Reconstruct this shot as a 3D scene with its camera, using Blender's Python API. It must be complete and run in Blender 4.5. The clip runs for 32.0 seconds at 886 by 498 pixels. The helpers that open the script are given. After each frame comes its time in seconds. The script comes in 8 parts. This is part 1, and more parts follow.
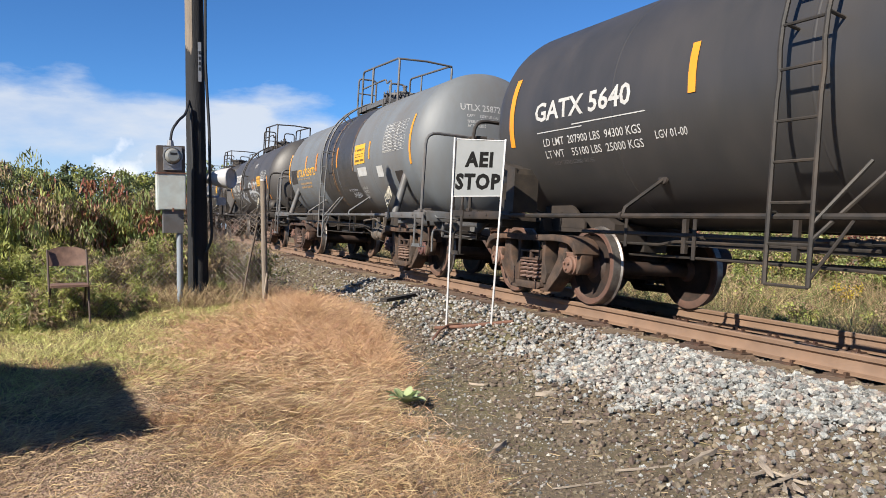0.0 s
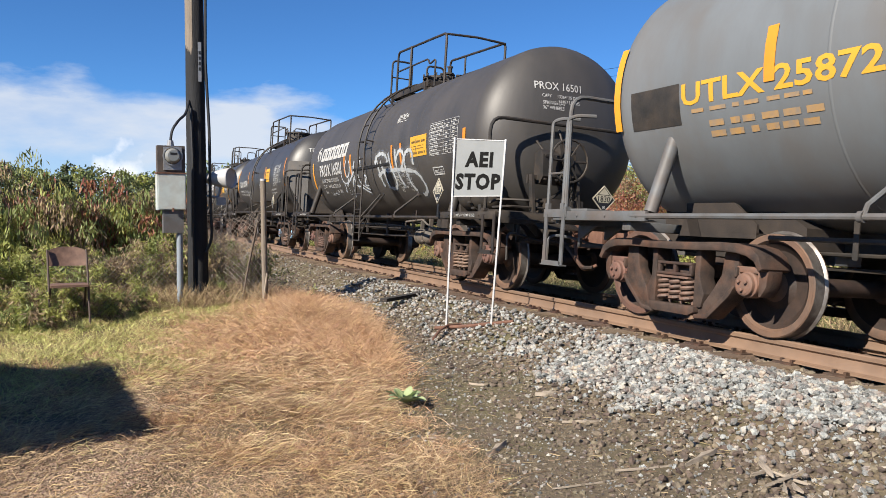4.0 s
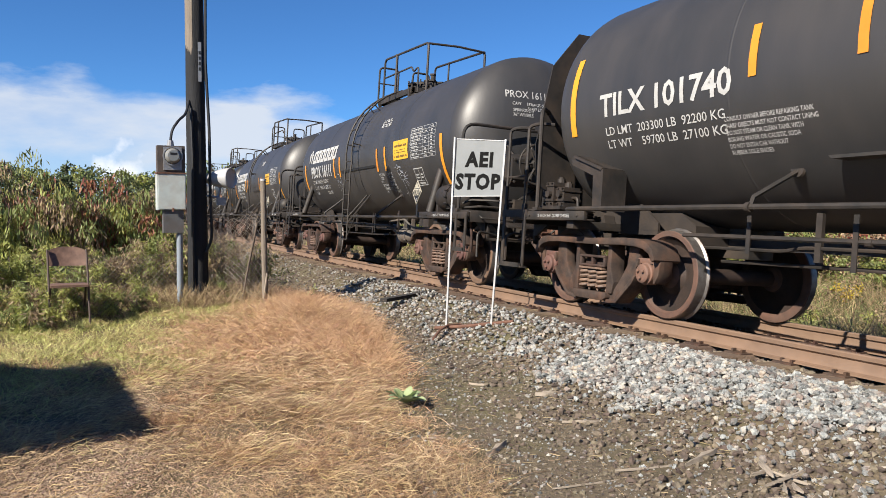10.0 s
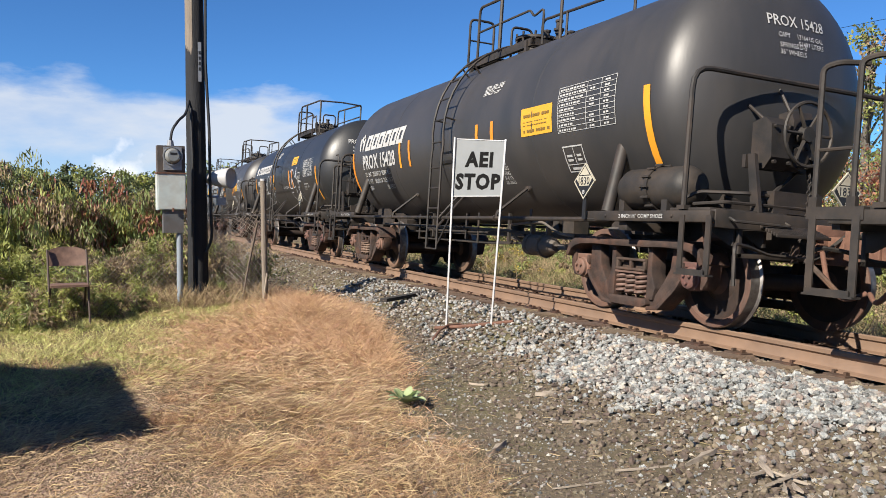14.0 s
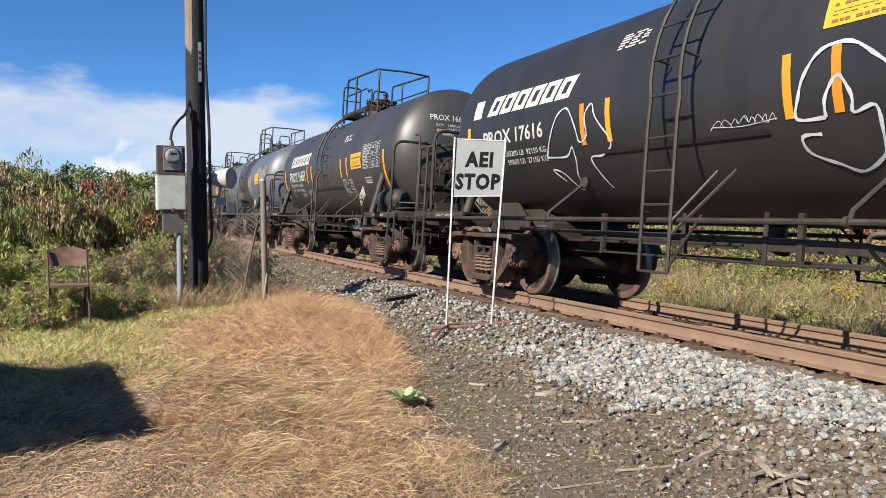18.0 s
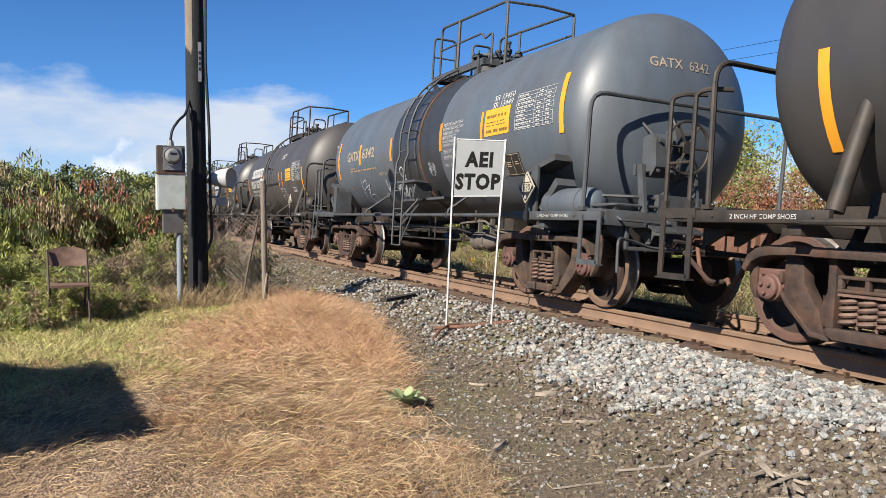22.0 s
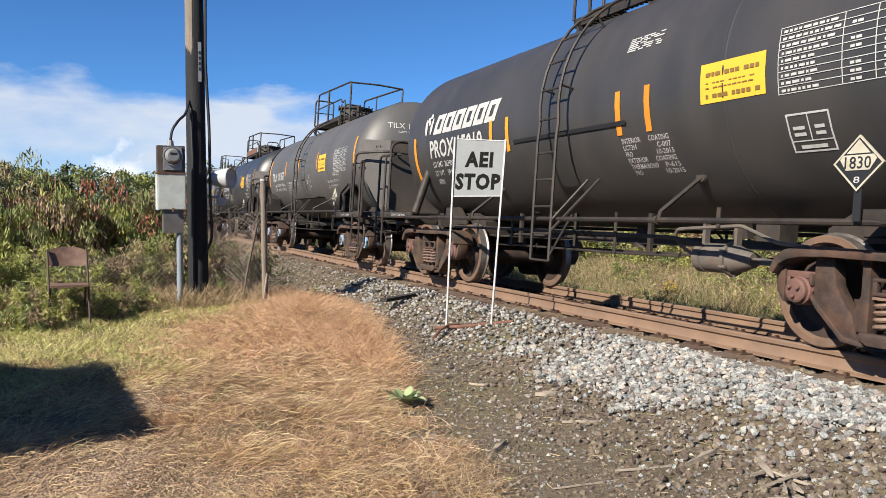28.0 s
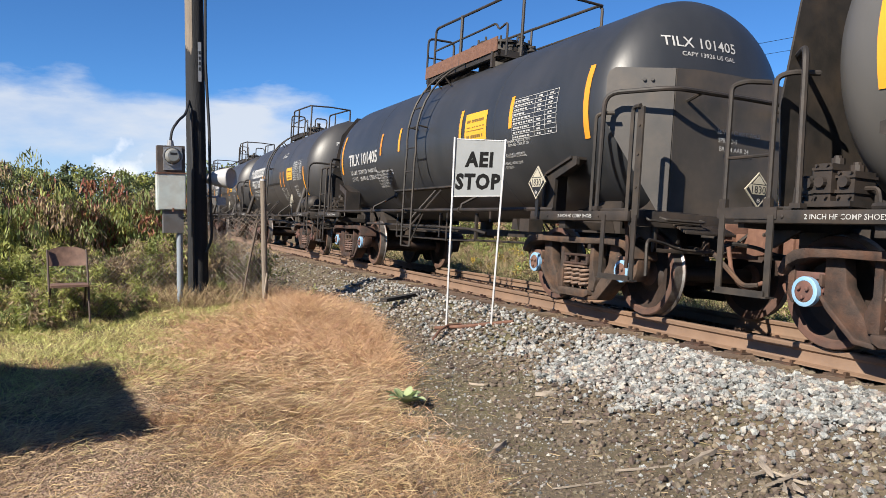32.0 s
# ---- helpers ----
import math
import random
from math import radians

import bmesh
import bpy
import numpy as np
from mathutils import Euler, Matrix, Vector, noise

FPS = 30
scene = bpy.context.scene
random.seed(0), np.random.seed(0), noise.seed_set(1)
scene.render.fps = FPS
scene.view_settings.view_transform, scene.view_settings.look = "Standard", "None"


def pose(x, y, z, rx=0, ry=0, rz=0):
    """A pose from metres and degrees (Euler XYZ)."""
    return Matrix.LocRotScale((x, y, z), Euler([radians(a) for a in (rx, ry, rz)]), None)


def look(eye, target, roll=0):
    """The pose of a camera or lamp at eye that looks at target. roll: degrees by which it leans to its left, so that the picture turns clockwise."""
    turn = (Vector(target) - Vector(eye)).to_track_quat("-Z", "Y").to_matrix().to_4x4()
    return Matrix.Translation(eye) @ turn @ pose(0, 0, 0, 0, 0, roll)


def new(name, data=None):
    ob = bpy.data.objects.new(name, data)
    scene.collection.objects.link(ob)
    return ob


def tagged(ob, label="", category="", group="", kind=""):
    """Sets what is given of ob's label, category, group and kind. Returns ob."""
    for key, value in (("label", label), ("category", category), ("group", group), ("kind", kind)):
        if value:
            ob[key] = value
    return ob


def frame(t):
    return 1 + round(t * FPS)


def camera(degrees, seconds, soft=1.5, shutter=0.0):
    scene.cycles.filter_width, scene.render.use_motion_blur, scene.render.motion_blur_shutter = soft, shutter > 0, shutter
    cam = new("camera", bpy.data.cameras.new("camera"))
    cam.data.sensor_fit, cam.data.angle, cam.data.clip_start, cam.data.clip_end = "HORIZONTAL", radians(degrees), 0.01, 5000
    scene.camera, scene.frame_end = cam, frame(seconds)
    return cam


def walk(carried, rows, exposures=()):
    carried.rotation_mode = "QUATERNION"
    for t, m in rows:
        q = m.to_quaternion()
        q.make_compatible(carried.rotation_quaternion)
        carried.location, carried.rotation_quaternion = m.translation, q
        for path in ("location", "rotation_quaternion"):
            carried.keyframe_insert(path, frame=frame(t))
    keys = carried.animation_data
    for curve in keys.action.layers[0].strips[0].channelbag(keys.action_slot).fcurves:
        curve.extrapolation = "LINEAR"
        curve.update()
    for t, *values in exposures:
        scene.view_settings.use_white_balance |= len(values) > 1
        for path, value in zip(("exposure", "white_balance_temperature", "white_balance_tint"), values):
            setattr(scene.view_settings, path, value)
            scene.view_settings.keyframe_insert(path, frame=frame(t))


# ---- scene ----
# ---------------- camera ----------------
cam = camera(59.62, 32.0, soft=0.6)
EYE_POSE = look((0.0, 0.0, 1.1156), (-9.0978, 4.1271, 0.6713), 0.19)
walk(cam, [(0.0, EYE_POSE), (32.0, EYE_POSE)])

# ---------------- world, sun, exposure ----------------
SUN_EL = radians(36)
TO_SUN = Vector((0.39 * math.cos(SUN_EL), -0.92 * math.cos(SUN_EL), math.sin(SUN_EL))).normalized()
scene.view_settings.exposure = 1.1


CUMULUS = (-0.9978, 0.0325, 0.048)


def build_world():
    w = bpy.data.worlds.new("sky")
    w.use_nodes = True
    scene.world = w
    nt = w.node_tree
    N, L = nt.nodes, nt.links
    N.clear()
    out = N.new("ShaderNodeOutputWorld")
    bg = N.new("ShaderNodeBackground")
    sky = N.new("ShaderNodeTexSky")
    sky.sky_type = "NISHITA"
    sky.sun_disc = False
    sky.sun_elevation = SUN_EL
    sky.sun_rotation = math.atan2(TO_SUN.x, TO_SUN.y)
    sky.air_density, sky.dust_density, sky.ozone_density = 0.7, 0.1, 3.0
    tc = N.new("ShaderNodeTexCoord")
    sep = N.new("ShaderNodeSeparateXYZ")
    L.new(tc.outputs["Generated"], sep.inputs[0])
    # cloud bank: wide low layer with a ragged top, denser towards the horizon
    mp = N.new("ShaderNodeMapping")
    mp.inputs["Scale"].default_value = (3.2, 3.2, 10.0)
    mp.inputs["Location"].default_value = (0.3, 1.7, 0.2)
    L.new(tc.outputs["Generated"], mp.inputs[0])
    nz = N.new("ShaderNodeTexNoise")
    nz.inputs["Scale"].default_value = 1.6
    nz.inputs["Detail"].default_value = 7
    nz.inputs["Roughness"].default_value = 0.55
    L.new(mp.outputs[0], nz.inputs["Vector"])

    def math_node(op, a, b):
        m = N.new("ShaderNodeMath")
        m.operation = op
        for i, v in enumerate((a, b)):
            if isinstance(v, (int, float)):
                m.inputs[i].default_value = v
            else:
                L.new(v, m.inputs[i])
        return m.outputs[0]

    # the bank thins out to both sides of the line
    top = math_node("SUBTRACT", 0.165, math_node("MULTIPLY", math_node("ABSOLUTE", sep.outputs["Y"], 0.0), 0.11))
    lift = math_node("MULTIPLY", math_node("SUBTRACT", nz.outputs["Fac"], 0.5), 0.16)
    edge = math_node("SUBTRACT", math_node("ADD", top, lift), sep.outputs["Z"])
    ramp = N.new("ShaderNodeMapRange")
    ramp.inputs["From Min"].default_value = -0.004
    ramp.inputs["From Max"].default_value = 0.03
    L.new(edge, ramp.inputs["Value"])
    veil = N.new("ShaderNodeMapRange")
    veil.inputs["From Min"].default_value = 0.35
    veil.inputs["From Max"].default_value = 0.6
    veil.inputs["To Min"].default_value = 0.45
    veil.inputs["To Max"].default_value = 1.0
    L.new(nz.outputs["Fac"], veil.inputs["Value"])
    fac = math_node("MULTIPLY", math_node("MULTIPLY", ramp.outputs[0], veil.outputs[0]), 0.9)
    # one small heap of cumulus low over the woods
    far_cloud = N.new("ShaderNodeVectorMath")
    far_cloud.operation = "DISTANCE"
    L.new(tc.outputs["Generated"], far_cloud.inputs[0])
    far_cloud.inputs[1].default_value = CUMULUS
    puff = N.new("ShaderNodeTexNoise")
    puff.inputs["Scale"].default_value = 26
    puff.inputs["Detail"].default_value = 5
    L.new(tc.outputs["Generated"], puff.inputs["Vector"])
    rim = math_node("ADD", math_node("SUBTRACT", 0.03, far_cloud.outputs["Value"]), math_node("MULTIPLY", math_node("SUBTRACT", puff.outputs["Fac"], 0.5), 0.1))
    heap = N.new("ShaderNodeMapRange")
    heap.inputs["From Min"].default_value = 0.0
    heap.inputs["From Max"].default_value = 0.022
    L.new(rim, heap.inputs["Value"])
    mix = N.new("ShaderNodeMix")
    mix.data_type = "RGBA"
    L.new(fac, mix.inputs["Factor"])
    tint = N.new("ShaderNodeMix")
    tint.data_type = "RGBA"
    tint.blend_type = "MULTIPLY"
    tint.inputs["Factor"].default_value = 1.0
    tint.inputs["B"].default_value = (0.52, 0.94, 1.33, 1)
    L.new(sky.outputs[0], tint.inputs["A"])
    L.new(tint.outputs["Result"], mix.inputs["A"])
    mix.inputs["B"].default_value = (7.0, 7.5, 8.3, 1)
    white = N.new("ShaderNodeMix")
    white.data_type = "RGBA"
    L.new(math_node("MULTIPLY", heap.outputs[0], 0.85), white.inputs["Factor"])
    L.new(mix.outputs["Result"], white.inputs["A"])
    white.inputs["B"].default_value = (11.2, 11.2, 11.4, 1)
    L.new(white.outputs["Result"], bg.inputs["Color"])
    bg.inputs["Strength"].default_value = 0.05
    L.new(bg.outputs[0], out.inputs[0])


build_world()
sun_data = bpy.data.lights.new("sun", "SUN")
sun_data.energy, sun_data.angle, sun_data.color = 5.0, radians(0.55), (1.0, 0.92, 0.8)
sun = new("sun", sun_data)
sun.rotation_mode = "QUATERNION"
sun.rotation_quaternion = TO_SUN.to_track_quat("Z", "Y")
sun.location = (0, -20, 30)

# ---------------- materials ----------------
MATS = {}


def material(name, color, rough=0.7, metal=0.0, color2=None, scale=8.0, detail=6, bump=0.0, bump_scale=40.0,
             color3=None, scale3=1.2, amount3=0.5, spread=0.0, stretch=(1, 1, 1), spec=0.5, translucent=0.0, island=False):
    """Two scales of colour variation, fine relief, and a shift from object to object (or piece to piece)."""
    if name in MATS:
        return MATS[name]
    m = bpy.data.materials.new(name)
    m.use_nodes = True
    nt = m.node_tree
    N, L = nt.nodes, nt.links
    b = N["Principled BSDF"]
    b.inputs["Roughness"].default_value = rough
    b.inputs["Metallic"].default_value = metal
    b.inputs["Specular IOR Level"].default_value = spec
    tc = N.new("ShaderNodeTexCoord")
    mp = N.new("ShaderNodeMapping")
    mp.inputs["Scale"].default_value = stretch
    L.new(tc.outputs["Object"], mp.inputs[0])

    def noise_of(sc, det=6):
        n = N.new("ShaderNodeTexNoise")
        n.inputs["Scale"].default_value = sc
        n.inputs["Detail"].default_value = det
        n.inputs["Roughness"].default_value = 0.62
        L.new(mp.outputs[0], n.inputs["Vector"])
        return n.outputs["Fac"]

    def spread_of(fac, lo, hi):
        r = N.new("ShaderNodeMapRange")
        r.inputs["From Min"].default_value = lo
        r.inputs["From Max"].default_value = hi
        L.new(fac, r.inputs["Value"])
        return r.outputs[0]

    def mixed(a, c, fac):
        x = N.new("ShaderNodeMix")
        x.data_type = "RGBA"
        if isinstance(fac, float):
            x.inputs["Factor"].default_value = fac
        else:
            L.new(fac, x.inputs["Factor"])
        for sock, v in (("A", a), ("B", c)):
            if isinstance(v, tuple):
                x.inputs[sock].default_value = (*v, 1)
            else:
                L.new(v, x.inputs[sock])
        return x.outputs["Result"]

    col = color
    if color2:
        col = mixed(color, color2, spread_of(noise_of(scale, detail), 0.35, 0.68))
    if color3:
        f = spread_of(noise_of(scale3, 4), 0.45, 0.7)
        mu = N.new("ShaderNodeMath")
        mu.operation = "MULTIPLY"
        mu.inputs[1].default_value = amount3
        L.new(f, mu.inputs[0])
        col = mixed(col, color3, mu.outputs[0])
    if spread:
        hsv = N.new("ShaderNodeHueSaturation")
        if island:
            src = N.new("ShaderNodeNewGeometry").outputs["Random Per Island"]
        else:
            src = N.new("ShaderNodeObjectInfo").outputs["Random"]
        r = N.new("ShaderNodeMapRange")
        r.inputs["To Min"].default_value = 1 - spread
        r.inputs["To Max"].default_value = 1 + spread
        L.new(src, r.inputs["Value"])
        L.new(r.outputs[0], hsv.inputs["Value"])
        r2 = N.new("ShaderNodeMapRange")
        r2.inputs["To Min"].default_value = 0.5 - 0.03 * min(spread * 2, 1)
        r2.inputs["To Max"].default_value = 0.5 + 0.03 * min(spread * 2, 1)
        L.new(src, r2.inputs["Value"])
        L.new(r2.outputs[0], hsv.inputs["Hue"])
        if isinstance(col, tuple):
            hsv.inputs["Color"].default_value = (*col, 1)
        else:
            L.new(col, hsv.inputs["Color"])
        col = hsv.outputs[0]
    if isinstance(col, tuple):
        b.inputs["Base Color"].default_value = (*col, 1)
    else:
        L.new(col, b.inputs["Base Color"])
    if bump:
        bp = N.new("ShaderNodeBump")
        bp.inputs["Strength"].default_value = bump
        bp.inputs["Distance"].default_value = 0.02
        L.new(noise_of(bump_scale, 5), bp.inputs["Height"])
        L.new(bp.outputs[0], b.inputs["Normal"])
    if translucent:
        tr = N.new("ShaderNodeBsdfTranslucent")
        if isinstance(col, tuple):
            tr.inputs[0].default_value = (*col, 1)
        else:
            L.new(col, tr.inputs[0])
        ms = N.new("ShaderNodeMixShader")
        ms.inputs[0].default_value = translucent
        L.new(b.outputs[0], ms.inputs[1])
        L.new(tr.outputs[0], ms.inputs[2])
        L.new(ms.outputs[0], N["Material Output"].inputs[0])
    MATS[name] = m
    return m


def tank_paint(name, base, worn, dust, rough=0.45, amount=0.35):
    return material(name, base, rough, color2=worn, scale=2.2, bump=0.05, bump_scale=14, color3=dust, scale3=0.9, amount3=amount, stretch=(1, 1, 0.3))


BLACK = tank_paint("black_tank_paint", (0.026, 0.026, 0.027), (0.035, 0.033, 0.033), (0.065, 0.057, 0.05))
DEEPBLACK = tank_paint("fresh_black_tank_paint", (0.014, 0.015, 0.016), (0.021, 0.021, 0.021), (0.042, 0.036, 0.033), 0.42, 0.25)
BLUEBLACK = tank_paint("blue_black_tank_paint", (0.019, 0.021, 0.024), (0.026, 0.027, 0.03), (0.046, 0.046, 0.047), 0.42, 0.4)
BROWNBLACK = tank_paint("brown_black_tank_paint", (0.035, 0.033, 0.032), (0.046, 0.042, 0.039), (0.075, 0.065, 0.057), 0.52, 0.45)
GREYBLACK = tank_paint("faded_grey_black_tank_paint", (0.057, 0.056, 0.055), (0.069, 0.067, 0.064), (0.1, 0.092, 0.084), 0.52, 0.45)
GREY = material("grey_tank_paint", (0.118, 0.13, 0.14), 0.58, color2=(0.092, 0.098, 0.102), scale=1.6, bump=0.05, bump_scale=14,
                color3=(0.152, 0.114, 0.084), scale3=0.8, amount3=0.3, stretch=(1, 1, 0.35))
FRAMEBLUE = material("dusty_blue_black_steel", (0.056, 0.063, 0.07), 0.6, spec=0.35, color2=(0.042, 0.04, 0.039), scale=5, bump=0.1)
BLUEGREY = material("dull_blue_grey_tank_paint", (0.076, 0.094, 0.114), 0.46, color2=(0.056, 0.067, 0.08), scale=1.9, bump=0.05, bump_scale=14,
                    color3=(0.129, 0.099, 0.076), scale3=0.9, amount3=0.25, stretch=(1, 1, 0.35))
FRAMEBLACK = material("dusty_black_steel", (0.016, 0.015, 0.014), 0.6, spec=0.35, color2=(0.034, 0.028, 0.024), scale=5, bump=0.1,
                      color3=(0.084, 0.057, 0.038), scale3=3, amount3=0.3, spread=0.15)
FRAMEGREY = material("dusty_grey_steel", (0.091, 0.097, 0.103), 0.6, color2=(0.065, 0.063, 0.061), scale=5, bump=0.1,
                     color3=(0.106, 0.068, 0.046), scale3=3, amount3=0.4)
TRUCK = material("dirty_cast_steel", (0.062, 0.042, 0.033), 0.8, spec=0.3, color2=(0.018, 0.014, 0.013), scale=5, bump=0.35, bump_scale=60,
                 color3=(0.152, 0.065, 0.034), scale3=4, amount3=0.35, spread=0.2)
# near-black colour that puts the shade of the wheel dish into the plate
PLATESHADE = material("shade_black_wheel_plate", (0.02, 0.015, 0.013), 0.65, spec=0.3, color2=(0.042, 0.026, 0.02), scale=6, bump=0.2)
WHEEL = material("rusty_wheel_steel", (0.11, 0.068, 0.05), 0.75, spec=0.3, color2=(0.066, 0.045, 0.037), scale=5, bump=0.2,
                 color3=(0.152, 0.068, 0.038), scale3=3, amount3=0.4, spread=0.2)
TREAD = material("worn_tread_steel", (0.26, 0.245, 0.23), 0.5, metal=0.8, color2=(0.13, 0.11, 0.1), scale=9)
BEARING = material("rusty_red_bearing_steel", (0.129, 0.057, 0.042), 0.75, color2=(0.076, 0.046, 0.038), scale=12, bump=0.2, spread=0.25)
BLUEPAINT = material("pale_blue_paint", (0.152, 0.304, 0.471), 0.5, color2=(0.228, 0.342, 0.456), scale=20)
SPRING = material("rusty_spring_steel", (0.152, 0.087, 0.061), 0.7, color2=(0.068, 0.046, 0.038), scale=15, spread=0.2)
WHITE = material("white_stencil_paint", (0.4, 0.4, 0.388), 0.6, color2=(0.31, 0.303, 0.29), scale=9)
GRAFFITI = material("pale_spray_paint", (0.456, 0.479, 0.502), 0.5, color2=(0.289, 0.304, 0.327), scale=4)
ORANGE = material("orange_reflective_tape", (0.593, 0.228, 0.019), 0.45, color2=(0.532, 0.198, 0.015), scale=4, spread=0.12)
YELLOW = material("yellow_decal", (0.547, 0.296, 0.023), 0.6, color2=(0.502, 0.274, 0.023), scale=5, spread=0.1)
RUST = material("red_rust", (0.099, 0.046, 0.03), 0.85, color2=(0.144, 0.072, 0.046), scale=14, bump=0.3)
DARKINK = material("dark_ink", (0.011, 0.011, 0.012), 0.5)
RAIL = material("weathered_rail_steel", (0.155, 0.1, 0.067), 0.7, color2=(0.137, 0.085, 0.055), scale=6, bump=0.15,
                color3=(0.228, 0.137, 0.084), scale3=2, amount3=0.5)
TIE = material("old_creosoted_wood", (0.091, 0.065, 0.046), 0.9, color2=(0.167, 0.114, 0.076), scale=5, bump=0.6, bump_scale=30, spread=0.3, stretch=(6, 0.7, 6))
STONE = material("crushed_granite", (0.296, 0.304, 0.293), 0.9, color2=(0.144, 0.152, 0.15), scale=55, bump=0.8, bump_scale=90,
                 color3=(0.334, 0.22, 0.152), scale3=11, amount3=0.65, spread=0.55, island=True)
STONE_ONE = material("loose_granite_piece", (0.296, 0.304, 0.293), 0.9, color2=(0.152, 0.16, 0.158), scale=2.6, bump=0.8, bump_scale=5,
                     color3=(0.35, 0.228, 0.167), scale3=0.9, amount3=0.5, spread=0.42)
DARKSTONE = material("dirty_old_ballast", (0.152, 0.118, 0.087), 0.9, color2=(0.053, 0.042, 0.032), scale=20, bump=0.25, bump_scale=90,
                     color3=(0.152, 0.106, 0.084), scale3=1.3, amount3=0.5, spread=0.45, island=True)
GRASS_DRY = material("dry_tan_grass", (0.36, 0.238, 0.135), 0.75, color2=(0.46, 0.335, 0.21), scale=2.4, color3=(0.319, 0.152, 0.065), scale3=1.1, amount3=0.55, spread=0.6, island=True, translucent=0.2)
GRASS_GREEN = material("short_green_grass", (0.38, 0.385, 0.12), 0.75, color2=(0.54, 0.48, 0.22), scale=1.9, spread=0.45, island=True, translucent=0.3)
GRASS_FAR = material("pale_field_grass", (0.4, 0.29, 0.17), 0.8, color2=(0.2, 0.15, 0.078), scale=0.8, spread=0.45, island=True, translucent=0.25)
LEAF_GREEN = material("green_leaves", (0.155, 0.185, 0.058), 0.55, color2=(0.235, 0.25, 0.085), scale=1.5, spread=0.45, island=True, translucent=0.38)
LEAF_DARK = material("dark_green_leaves", (0.065, 0.087, 0.038), 0.6, color2=(0.091, 0.114, 0.049), scale=1.0, spread=0.4, island=True, translucent=0.25)
LEAF_YELLOW = material("yellow_green_leaves", (0.36, 0.35, 0.1), 0.6, color2=(0.25, 0.28, 0.078), scale=1.5, spread=0.4, island=True, translucent=0.38)
LEAF_RED = material("reddish_autumn_leaves", (0.274, 0.076, 0.049), 0.6, color2=(0.213, 0.122, 0.061), scale=1.5, spread=0.4, island=True, translucent=0.3)
GOLDENROD = material("golden_flower_heads", (0.456, 0.319, 0.038), 0.7, color2=(0.342, 0.251, 0.046), scale=2, spread=0.3, island=True, translucent=0.3)
LEAF_BROWN = material("dry_brown_leaves", (0.33, 0.24, 0.15), 0.7, color2=(0.18, 0.125, 0.075), scale=1.5, spread=0.45, island=True, translucent=0.3)
TWIG = material("grey_brown_twigs", (0.122, 0.091, 0.068), 0.9, color2=(0.076, 0.061, 0.046), scale=9)
BARK = material("grey_bark", (0.076, 0.065, 0.053), 0.9, color2=(0.122, 0.106, 0.091), scale=9, bump=0.4)
POLEWOOD = material("weathered_pole_wood", (0.14, 0.115, 0.09), 0.9, color2=(0.2, 0.165, 0.13), scale=7, bump=0.5, bump_scale=25, stretch=(5, 5, 0.3))
POLEDARK = material("dark_pole_wood", (0.005, 0.006, 0.008), 0.85, color2=(0.011, 0.011, 0.013), scale=6, bump=0.5, bump_scale=25, stretch=(5, 5, 0.3))
GALV = material("dull_galvanised_steel", (0.304, 0.312, 0.319), 0.5, metal=0.6, color2=(0.228, 0.228, 0.236), scale=15)
BOXGREY = material("pale_grey_enamel", (0.426, 0.471, 0.448), 0.5, color2=(0.365, 0.403, 0.388), scale=4, color3=(0.228, 0.129, 0.076), scale3=2.5, amount3=0.4)
BOXDARK = material("rusted_dark_box", (0.076, 0.057, 0.046), 0.7, color2=(0.046, 0.038, 0.034), scale=6, bump=0.2)
CONDUIT = material("grey_pvc", (0.205, 0.236, 0.266), 0.55, color2=(0.152, 0.175, 0.198), scale=6)
CABLE = material("black_cable", (0.009, 0.009, 0.01), 0.5)
SIGNFACE = material("faded_grey_white_sign", (0.18, 0.19, 0.194), 0.65, color2=(0.155, 0.165, 0.168), scale=4)
PLACARDWHITE = material("weathered_cream_placard", (0.38, 0.357, 0.289), 0.6, color2=(0.304, 0.274, 0.205), scale=9)
SIGNINK = material("black_sign_lettering", (0.008, 0.008, 0.008), 0.9, spec=0.1)
PALEMETAL = material("pale_aluminium", (0.34, 0.34, 0.34), 0.55, metal=0.2, color2=(0.395, 0.395, 0.403), scale=8)
DEADWOOD = material("bleached_driftwood", (0.334, 0.281, 0.22), 0.9, color2=(0.205, 0.167, 0.133), scale=8, bump=0.5, stretch=(0.5, 6, 6))
# near-black for the slab that stands for a cast shadow
SHADOWSLAB = material("shadow_black_slab", (0.017, 0.015, 0.014), 0.95, color2=(0.034, 0.03, 0.027), scale=8, bump=0.5)
CHAIRRUST = material("dull_rusted_paint", (0.053, 0.034, 0.028), 0.75, color2=(0.053, 0.034, 0.027), scale=14, bump=0.2)
MULLEIN = material("pale_woolly_leaf", (0.274, 0.334, 0.16), 0.8, color2=(0.334, 0.395, 0.213), scale=9, spread=0.1, translucent=0.2)
GLASS_DIAL = material("meter_glass", (0.19, 0.19, 0.175), 0.15, spec=0.8, color2=(0.152, 0.152, 0.144), scale=9)
SIDING = material("brown_board_siding", (0.152, 0.114, 0.084), 0.8, color2=(0.114, 0.084, 0.061), scale=3)


